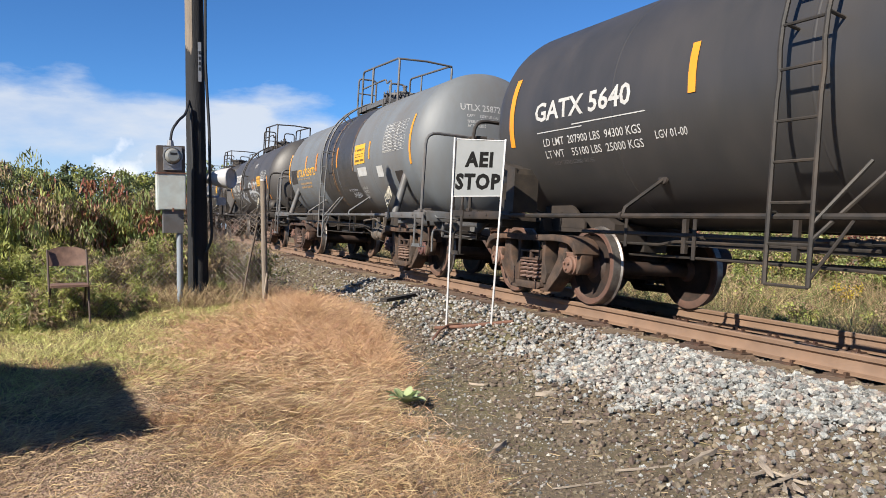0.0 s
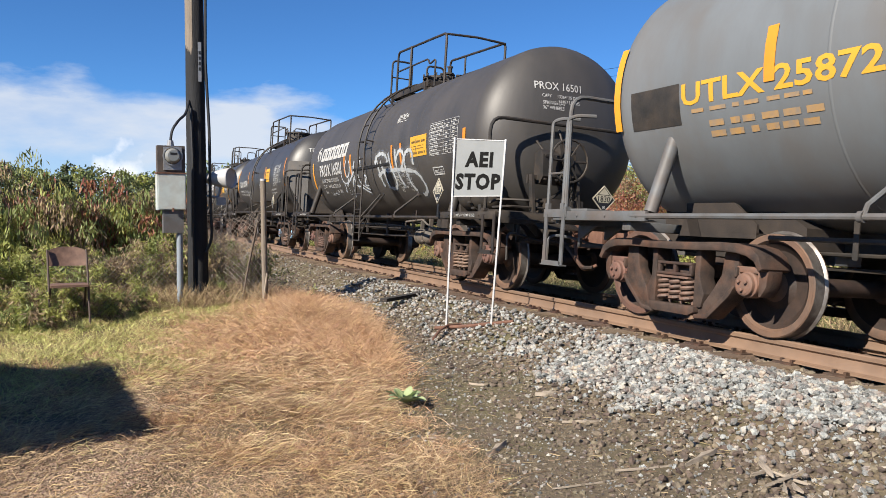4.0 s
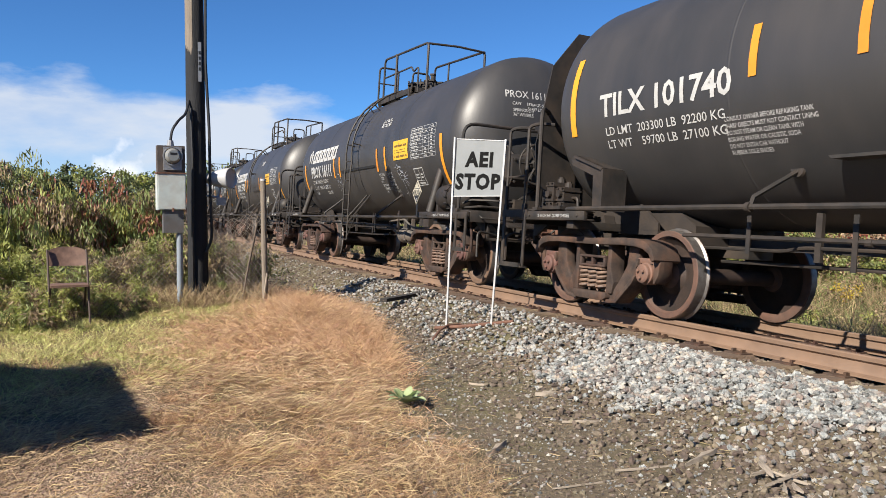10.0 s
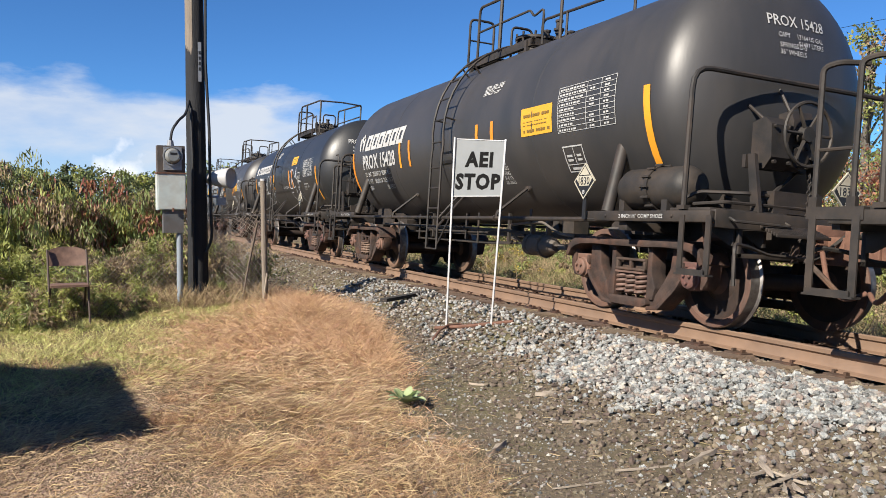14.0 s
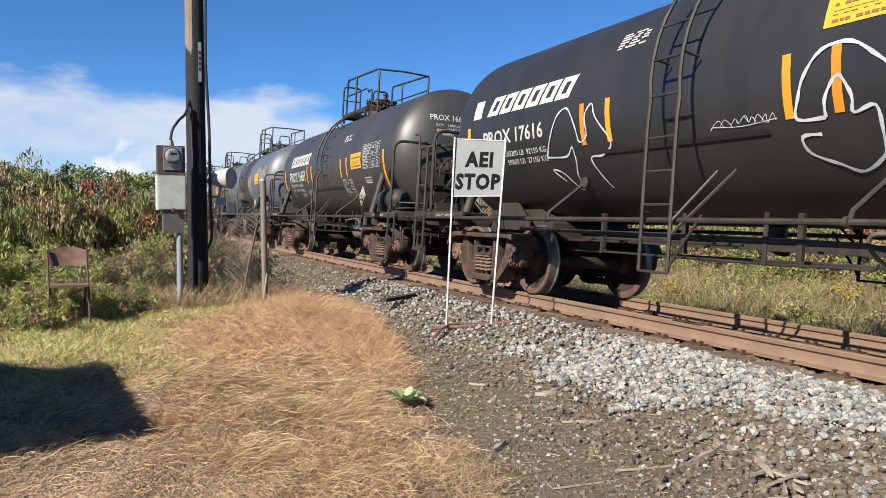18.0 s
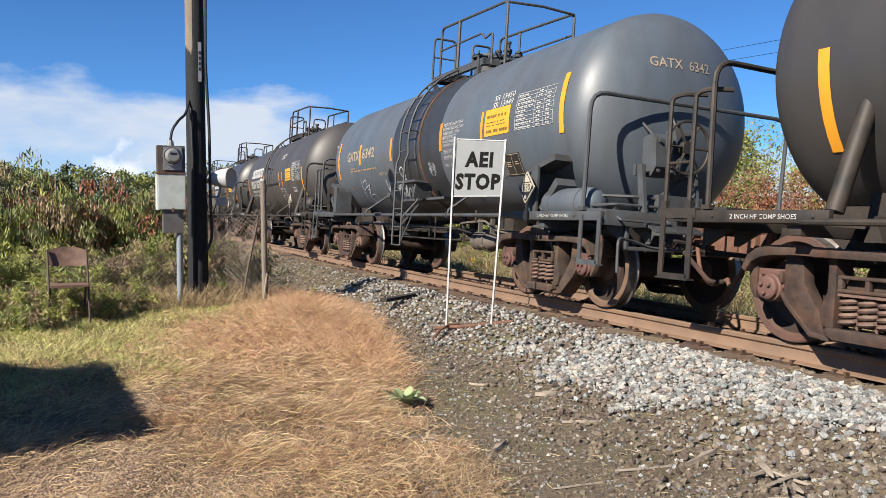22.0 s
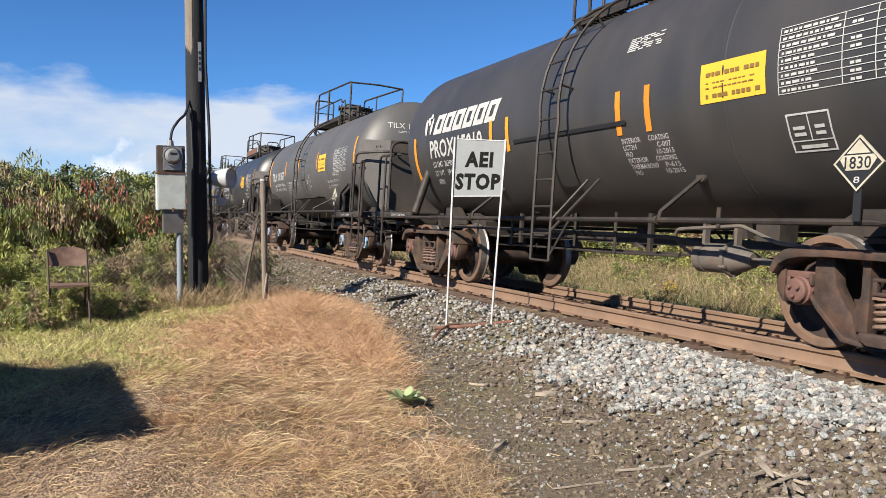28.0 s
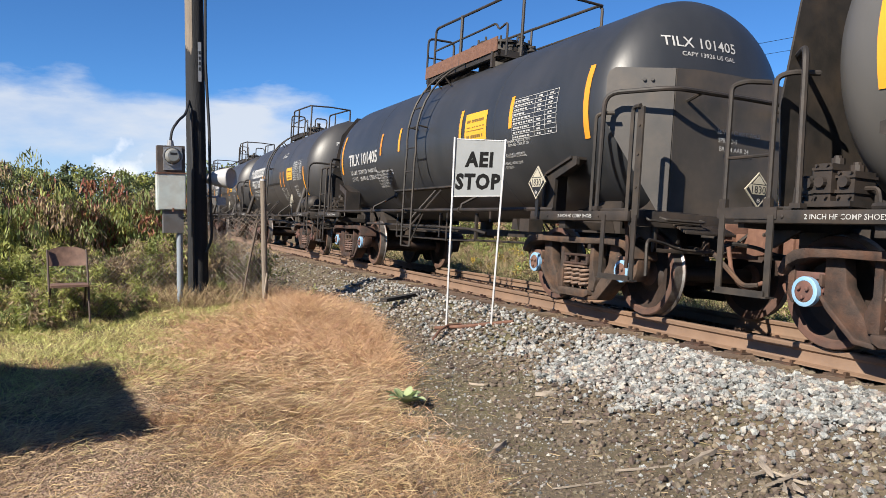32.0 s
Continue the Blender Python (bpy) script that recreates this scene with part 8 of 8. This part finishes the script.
# ---------------- sign, pole, meter, chair, fence ----------------
def build_sign():
    """Posts a little out of plumb; the panel hangs between their tops."""
    o = Vector((-8.27, 4.08, -0.3))
    t = thing("track_sign", "upright white sign with black letters on two thin posts", "sign", Matrix.Translation(o))
    feet = (Vector((-8.499, 3.897, -0.36)), Vector((-8.038, 4.266, -0.28)))
    tops = (Vector((-8.456, 3.99, 2.046)), Vector((-7.959, 4.412, 1.997)))
    for a, b in zip(feet, tops):
        sh = Shape()
        d = (b - a).normalized()
        side = (tops[1] - tops[0]).normalized()
        n = d.cross(side).normalized()
        w, k = side * 0.0105, n * 0.0095
        vs = [p + i * w + j * k - o for p in (a, b) for i, j in ((-1, -1), (1, -1), (1, 1), (-1, 1))]
        sh.add(vs, [(3, 2, 1, 0), (4, 5, 6, 7)] + [(i, (i + 1) % 4, 4 + (i + 1) % 4, 4 + i) for i in range(4)])
        part("post", sh, PALEMETAL, t, "thin pale metal post")
    tl, tr = Vector((-8.453, 3.996, 2.026)) - o, Vector((-7.962, 4.406, 1.977)) - o
    br, bl = Vector((-7.985, 4.366, 1.339)) - o, Vector((-8.477, 3.945, 1.341)) - o
    n = (tr - bl).cross(tl - bl).normalized()
    n = -n if n.y > 0 else n

    def at(u, v, w):
        return bl.lerp(br, u).lerp(tl.lerp(tr, u), v) + n * w

    def plate(u0, u1, v0, v1, w0, w1):
        vs = [at(u, v, w) for w in (w0, w1) for u, v in ((u0, v0), (u1, v0), (u1, v1), (u0, v1))]
        return vs, [(3, 2, 1, 0), (4, 5, 6, 7)] + [(i, (i + 1) % 4, 4 + (i + 1) % 4, 4 + i) for i in range(4)]

    panel = part("panel", Shape().add(*plate(0.02, 0.98, 0.0, 1.0, -0.03, -0.018)), SIGNFACE, t, "faded grey-white panel")
    for v0 in (-0.012, 0.996):
        part("panel_edge", Shape().add(*plate(0.0, 1.0, v0, v0 + 0.016, -0.034, -0.012)), PALEMETAL, panel)
    for body, u0, u1, v, h in (("AEI", 0.22, 0.78, 0.53, 0.26), ("STOP", 0.06, 0.955, 0.13, 0.27)):
        vs, fs, gw = glyphs(body, 2.3)
        lt = Shape()
        lt.add([at(u0 + a * (u1 - u0) / gw, v + b * h, -0.016) for a, b in vs], fs)
        part("letters", lt, SIGNINK, panel, "bold black letters")
    bar = Shape()
    bar.pipe([Vector((-8.6, 3.8, -0.27)) - o, Vector((-8.25, 4.08, -0.215)) - o, Vector((-7.85, 4.47, -0.13)) - o], 0.022, 8)
    part("foot_bar", bar, RUST, t, "rusty red bar")


def build_pole():
    x, y = -12.25, 1.46
    z = float(ground_z(x, y))
    t = thing("utility_pole", "dark wooden utility pole with cables", "utility pole", pose(x, y, z))

    def skin(a, h, lift=0.0):
        r = 0.151 - 0.0042 * h + lift + 0.002 * math.sin(5 * a + h) + 0.0015 * math.sin(11 * a - 2 * h)
        return (r * math.cos(a), r * math.sin(a) - 0.0035 * h, h)

    k, levels = 32, [-0.3 + 0.265 * i for i in range(21)]
    vs = [skin(6.283185 * i / k, h) for h in levels for i in range(k)]
    fs = [(j * k + i, j * k + (i + 1) % k, j * k + k + (i + 1) % k, j * k + k + i) for j in range(20) for i in range(k)]
    part("pole_shaft", Shape().add(vs, fs + [tuple(20 * k + i for i in range(k))]), POLEDARK, t, angle=60)
    # paler side of the upper shaft, its lower edge ragged
    rng = random.Random(12)
    turns = [radians(-125 + 4 * i) for i in range(27)]
    feet = [3.79 + 0.05 * math.sin(3 * a) + rng.uniform(-0.05, 0.05) + max(0.0, a + 0.42) * 0.9 for a in turns]
    vs = [skin(a, f + (4.98 - f) * u, 0.004 * min(1.0, 6 * u + 0.3)) for u in (0, 0.1, 0.3, 0.6, 1) for a, f in zip(turns, feet)]
    n = len(turns)
    part("bare_patch", Shape().add(vs, [(j * n + i, j * n + i + 1, j * n + n + i + 1, j * n + n + i) for j in range(4) for i in range(n - 1)]), POLEWOOD, t, "paler wood on one side", angle=60)
    cb = Shape()
    cb.pipe([(0.14, 0.1, 0.75), (0.16, 0.19, 0.95), (0.15, 0.17, 1.6), (0.14, 0.165, 2.6), (0.13, 0.12, 3.6), (0.12, 0.13, 4.6), (0.1, 0.1, 4.95)], 0.022, 8, 0.1)
    part("cable", cb, CABLE, t, "black cable stapled to the wood")
    c2 = Shape()
    c2.pipe([(0.16, -0.1, 0.2), (0.16, -0.08, 2.2), (0.16, -0.1, 2.9)], 0.02, 7)
    part("cable", c2, CABLE, t)
    tag = Shape()
    tag.box(0.15, 0.155, 0.012, 0.06, 3.3, 3.88)
    tg = part("number_tag", tag, GALV, t, "grey metal tag strip")
    marks = Shape()
    for i in range(4):
        marks.box(0.157, 0.159, 0.02, 0.052, 3.46 + 0.08 * i, 3.51 + 0.08 * i)
    part("tag_marks", marks, DARKINK, tg)
    # floodlight housing on a stub arm
    hd = Shape()
    hd.lathe([(-0.15, 0.001), (-0.14, 0.06), (-0.02, 0.09), (0.14, 0.115), (0.15, 0.11), (0.13, 0.1), (0.12, 0.001)], 20, pose(0.12, 0.31, 1.87, 0, 0, 48) @ Matrix.Scale(1.4, 4))
    part("flood_lamp", hd, PALEMETAL, t, "pale metal lamp housing")
    arm = Shape()
    arm.pipe([(0.05, 0.12, 1.6), (0.1, 0.3, 1.58), (0.1, 0.34, 1.8)], 0.018, 7, 0.05)
    arm.box(0.05, 0.15, 0.27, 0.4, 1.46, 1.58)
    part("lamp_arm", arm, GALV, t)


def build_meter():
    x, y = -11.78, 1.13
    z = float(ground_z(x, y))
    t = thing("electric_meter", "electric meter and switch box on a grey conduit", "electric meter", pose(x, y, z, 0, 0, 4))
    dz = 0.25
    box = Shape()
    box.box(-0.14, 0.0, -0.27, 0.11, 1.71 + dz, 2.09 + dz)
    part("meter_back", box, BOXDARK, t, "dark rusty meter housing")
    plate = Shape()
    plate.box(0.0, 0.02, -0.19, 0.06, 1.74 + dz, 2.07 + dz)
    part("meter_plate", plate, GALV, t)
    dial = Shape()
    dial.lathe([(0.02, 0.118), (0.05, 0.112), (0.08, 0.1), (0.1, 0.08), (0.105, 0.001)], 24, Matrix.Translation((0, -0.065, 1.94 + dz)))
    part("meter_dial", dial, GLASS_DIAL, t, "round glass meter")
    ring = Shape()
    ring.lathe([(0.02, 0.118), (0.02, 0.138), (0.05, 0.138), (0.05, 0.12)], 24, Matrix.Translation((0, -0.065, 1.94 + dz)))
    part("meter_ring", ring, GALV, t)
    sw = Shape()
    sw.box(-0.16, 0.03, -0.28, 0.11, 1.17 + dz, 1.70 + dz)
    sw.box(0.03, 0.04, -0.265, 0.1, 1.18 + dz, 1.68 + dz)
    part("switch_box", sw, BOXGREY, t, "pale grey switch box with rusty edge")
    lip = Shape()
    lip.box(-0.17, 0.05, -0.29, 0.12, 1.685 + dz, 1.705 + dz)
    lip.box(0.04, 0.06, -0.08, -0.06, 1.14 + dz, 1.2 + dz)
    part("box_lid", lip, RUST, t)
    low = Shape()
    low.box(-0.12, 0.01, -0.2, 0.08, 0.84 + dz, 1.165 + dz)
    part("lower_box", low, FRAMEGREY, t, "plain dark grey lower box")
    con = Shape()
    con.pipe([(-0.05, 0.03, -0.05), (-0.05, 0.03, 0.85 + dz)], 0.045, 12)
    part("conduit", con, CONDUIT, t, "grey upright conduit")
    hook = Shape()
    hook.pipe([(-0.06, -0.08, 2.15 + dz), (-0.06, -0.06, 2.32 + dz), (-0.12, 0.05, 2.48 + dz), (-0.24, 0.17, 2.58 + dz), (-0.36, 0.24, 2.8 + dz)], 0.019, 8, 0.12)
    part("service_cable", hook, CABLE, t, "black cable curving up to the pole")
    face = Shape()
    face.lathe([(0.106, 0.074), (0.108, 0.074), (0.108, 0.001)], 24, Matrix.Translation((0, -0.065, 1.94 + dz)))
    part("dial_face", face, SIGNFACE, t, "pale dial face")
    slot = Shape()
    slot.box(0.109, 0.111, -0.11, -0.02, 1.955 + dz, 1.985 + dz)
    part("dial_register", slot, DARKINK, t)
    hub = Shape()
    hub.rod((-0.06, -0.08, 2.09 + dz), (-0.06, -0.08, 2.17 + dz), 0.05, 10, 0.04)
    part("hub", hub, GALV, t)


CHAIRPINK = material("faded_rusty_enamel", (0.17, 0.1, 0.07), 0.6, color2=(0.085, 0.048, 0.034), scale=9, bump=0.15)


def build_chair():
    x, y = -10.45, -0.28
    z = float(ground_z(x, y))
    t = thing("folding_chair", "rusty brown metal folding chair at the weeds' edge", "chair", pose(x, y, z, 0, 0, 6))
    t.scale = (1.08, 1.08, 1.08)
    for s in (-1, 1):
        sh = Shape()
        sh.pipe([(0.22, s * 0.2, 0.0), (0.1, s * 0.2, 0.43), (-0.06, s * 0.2, 0.84)], 0.012, 7, 0.03)
        part("front_leg", sh, CHAIRRUST, t)
        sh = Shape()
        sh.pipe([(-0.3, s * 0.18, 0.0), (0.06, s * 0.18, 0.46)], 0.012, 7)
        part("rear_leg", sh, CHAIRRUST, t)
    seat = Shape()
    seat.slab([(-0.17, 0.0), (-0.18, 0.02), (0.17, 0.035), (0.22, 0.025), (0.22, 0.0)], -0.19, 0.19, pose(0, 0, 0.43))
    part("seat", seat, CHAIRPINK, t, "rusted pinkish-brown seat")
    back = Shape()
    vs, fs = [], []
    n = 10
    for i in range(n + 1):
        u = -1 + 2 * i / n
        yb = 0.2 * u
        top = 0.87 - 0.05 * abs(u) ** 3
        for zz, xx in ((0.655, -0.015 - 0.03 * (1 - u * u)), (0.68, -0.03 - 0.03 * (1 - u * u)), (top, -0.075 - 0.03 * (1 - u * u))):
            vs.append((xx, yb, zz))
    for i in range(n):
        for k in range(2):
            fs.append((i * 3 + k, (i + 1) * 3 + k, (i + 1) * 3 + k + 1, i * 3 + k + 1))
    m = len(vs)
    vs += [(a - 0.012, b, c) for a, b, c in vs]
    fs += [tuple(q + m for q in reversed(f)) for f in fs]
    for i in range(n):
        fs += [(i * 3, m + i * 3, m + i * 3 + 3, i * 3 + 3), (i * 3 + 2, i * 3 + 5, m + i * 3 + 5, m + i * 3 + 2)]
    part("backrest", back.add(vs, fs), CHAIRPINK, t, "faded pinkish-brown curved back panel")


def wire_panel(a, b, za, zb, ta, tb, sag, seed):
    """Diamond wire between two posts: feet za, zb and tops ta, tb."""
    rng = random.Random(seed)
    a, b = Vector(a), Vector(b)
    ln = (b - a).length
    pitch = 0.075
    n = int(ln / pitch)
    sh = Shape()

    def at(u, v):
        p = a.lerp(b, u)
        lo, hi = za + (zb - za) * u, ta + (tb - ta) * u - sag * 4 * u * (1 - u)
        side = Vector((-(b - a).y, (b - a).x)).normalized() * (0.03 * math.sin(9 * u + 3 * v) + 0.02 * math.sin(31 * u))
        return Vector((p.x + side.x, p.y + side.y, lo + (hi - lo) * v))

    high = max(ta - za, tb - zb)
    rows = int(high / pitch)
    for d in (1, -1):
        for i in range(-rows, n + rows):
            pts = []
            for j in range(0, rows + 1, 2):
                u = (i + d * j) / n if d > 0 else (i - j + rows) / n
                if 0 <= u <= 1:
                    pts.append(at(u, j / rows))
            if len(pts) > 1:
                sh.pipe(pts, 0.0034, 3)
    return sh


def build_fence():
    def post(x, y, top, r=0.045, lean=0.0):
        z = float(ground_z(x, y))
        p = thing("fence_post", "weathered grey wooden fence post", "fence post", pose(x, y, z), "fence posts")
        sh = Shape()
        sh.pipe([(0, 0, -0.2), (0, lean, top - z)], r, 12)
        part("shaft", sh, POLEWOOD, p)
        cap = Shape()
        cap.rod((0, lean, top - z), (0, lean, top - z + 0.03), r * 1.05, 12)
        part("cap", cap, PALEMETAL, p, "pale end cap")
        return p

    post(-11.44, 2.31, 1.6, 0.042, -0.02)
    f = thing("wire_fence", "sagging rusty chain-link fence grown through with weeds", "fence")
    part("mesh_panel", wire_panel((-11.46, 2.28), (-12.4, 1.6), -0.25, -0.25, 1.25, 1.0, 0.08, 1), GALVDARK, f)
    part("mesh_panel", wire_panel((-12.35, 1.25), (-12.1, -0.5), -0.25, -0.25, 0.55, 0.5, 0.03, 2), GALVDARK, f)
    part("mesh_panel", wire_panel((-12.4, 1.62), (-16.5, 2.6), -0.25, -0.3, 1.0, 0.9, 0.15, 3), GALVDARK, f)
    st = Shape()
    st.pipe([(-11.5, 2.22, 1.0), (-11.6, 2.1, 0.35), (-11.62, 2.0, -0.2)], 0.018, 6)
    part("stay", st, TWIG, f)
    stick = Shape()
    stick.pipe([(-11.4, 2.33, 0.25), (-11.38, 2.28, -0.1), (-11.36, 2.3, -0.3)], 0.014, 6)
    part("loose_stick", stick, DEADWOOD, f)


GALVDARK = material("rusted_fence_wire", (0.258, 0.22, 0.19), 0.6, metal=0.3, color2=(0.114, 0.091, 0.076), scale=6)


def build_debris():
    rng = random.Random(8)

    def stick(name, pts, r, mat, label):
        z = [float(ground_z(a, b)) for a, b, _ in pts]
        sh = Shape()
        o = Vector((pts[0][0], pts[0][1], z[0]))
        path = [Vector((a, b, zz + c)) - o for (a, b, c), zz in zip(pts, z)]
        sh.pipe(path, r, 6)
        ob = part(name, sh, mat, None, at=Matrix.Translation(o))
        return tagged(ob, label, "wood debris" if mat is not RUST else "scrap iron")

    # thin black slab drawn for a cast shadow strip, and iron by the sign
    shade_slab = Shape()
    shade_slab.box(-0.8, 0.8, -0.06, 0.06, -0.02, 0.03)
    a = part("old_plank", shade_slab, SHADOWSLAB, None, at=pose(-11.0, 4.45, float(ground_z(-11.0, 4.45)) + 0.03, 0, 0, 128))
    tagged(a, "near-black slab drawn for a shadow strip on the ballast", "timber")
    stick("iron_strap", [(-8.1, 3.55, 0.03), (-8.3, 3.72, 0.09), (-8.45, 3.9, 0.1), (-8.5, 4.1, 0.04)], 0.016, RUST, "bent rusty iron strap on the ballast")
    # splintered wood in the foreground
    def splinter(x, y, ln, turn, wide, thick=0.02, lift=0.0, tilt=0.0):
        rng2 = random.Random(int(1000 * (abs(x) + abs(y))))
        sh = Shape()
        n = 5
        vs, fs = [], []
        for i in range(n + 1):
            u = i / n
            w = wide * (0.5 + 0.5 * math.sin(math.pi * (0.15 + 0.75 * u))) * rng2.uniform(0.7, 1.15) * (0.25 if i in (0, n) else 1)
            o = rng2.uniform(-0.15, 0.15) * wide
            for a, b in ((-0.5, 0), (-0.25, 1), (0.3, 0.8), (0.5, 0)):
                vs.append((ln * (u - 0.5), o + a * w, thick * b * rng2.uniform(0.6, 1.2)))
        for i in range(n):
            fs += [(i * 4 + k, i * 4 + (k + 1) % 4, i * 4 + 4 + (k + 1) % 4, i * 4 + 4 + k) for k in range(4)]
        fs += [(0, 1, 2, 3), tuple(n * 4 + k for k in (3, 2, 1, 0))]
        ob = part("driftwood", sh.add(vs, fs), DEADWOOD, None, at=pose(x, y, float(ground_z(x, y)) + 0.004 + lift, 0, tilt, turn))
        tagged(ob, "bleached splintered wood on the dirt", "wood debris")

    for k in range(9):
        splinter(-3.02 + rng.uniform(-0.16, 0.16), 3.36 + rng.uniform(-0.16, 0.16), rng.uniform(0.12, 0.4), 80 + rng.uniform(-75, 75), rng.uniform(0.015, 0.05), 0.016, 0.007 * k, rng.uniform(-9, 9))
    for args in ((-4.2, 2.28, 0.3, 128, 0.05, 0.03), (-3.52, 3.3, 0.42, 112, 0.045, 0.028), (-3.3, 3.62, 0.4, 118, 0.02, 0.015), (-3.5, 2.85, 0.35, 80, 0.02, 0.012), (-4.55, 3.15, 0.28, 68, 0.03, 0.015),
                 (-4.78, 3.62, 0.22, 95, 0.018, 0.01), (-4.3, 1.98, 0.12, 120, 0.035, 0.02), (-4.62, 2.0, 0.1, 60, 0.03, 0.012), (-3.45, 2.42, 0.4, 85, 0.012, 0.01), (-5.9, 3.0, 0.15, 40, 0.03, 0.02),
                 (-5.35, 3.35, 0.18, 75, 0.07, 0.04)):
        splinter(*args)


def build_far_pole():
    x, y = -26.5, 18.0
    t = thing("line_pole", "distant wooden pole with a crossarm and wires", "utility pole", pose(x, y, -0.6))
    sh = Shape()
    sh.pipe([(0, 0, 0), (0, 0, 7.6)], 0.12, 10)
    part("shaft", sh, POLEWOOD, t)
    arm = Shape()
    arm.box(-0.05, 0.05, -0.9, 0.9, 7.0, 7.12)
    for s in (-0.8, -0.3, 0.3, 0.8):
        arm.rod((0, s, 7.12), (0, s, 7.3), 0.03, 6)
    part("crossarm", arm, POLEWOOD, t)
    wr = Shape()
    for s in (-0.8, 0.8):
        for x1, sagm in ((45, 1.0), (-45, 1.0)):
            pts = [(x1 * u, s + 0.02 * x1 * u, 7.3 - sagm * 4 * u * (1 - u)) for u in [i / 12 for i in range(13)]]
            wr.pipe(pts, 0.008, 3)
    part("wire", wr, CABLE, t)


def build_shed():
    """The building beside the viewer whose shadow lies on the lawn."""
    t = thing("shed", "plain board-sided shed beside the lawn", "shed", pose(-5.38, -4.46, -0.4))
    roof = [(-1.0, 1.06), (1.42, 1.26), (2.3, -1.16), (-1.6, -1.1)]
    wall = [(x * 0.9, y * 0.85) for x, y in roof]
    for name, ring, z0, z1, mat in (("wall", wall, 0.0, 2.75, SIDING), ("roof", roof, 2.76, 2.9, FRAMEGREY)):
        vs = [(x, y, z) for z in (z0, z1) for x, y in ring]
        sh = Shape().add(vs, [(0, 1, 2, 3), (7, 6, 5, 4)] + [(i, 4 + i, 4 + (i + 1) % 4, (i + 1) % 4) for i in range(4)])
        part(name, sh, mat, t)


build_rails()
build_train()
build_sign()
build_pole()
build_meter()
build_chair()
build_fence()
build_mullein()
build_shed()
build_far_pole()
build_plants()
build_grass()
build_ballast()
build_debris()
build_ties()
build_single_stones()
motions()
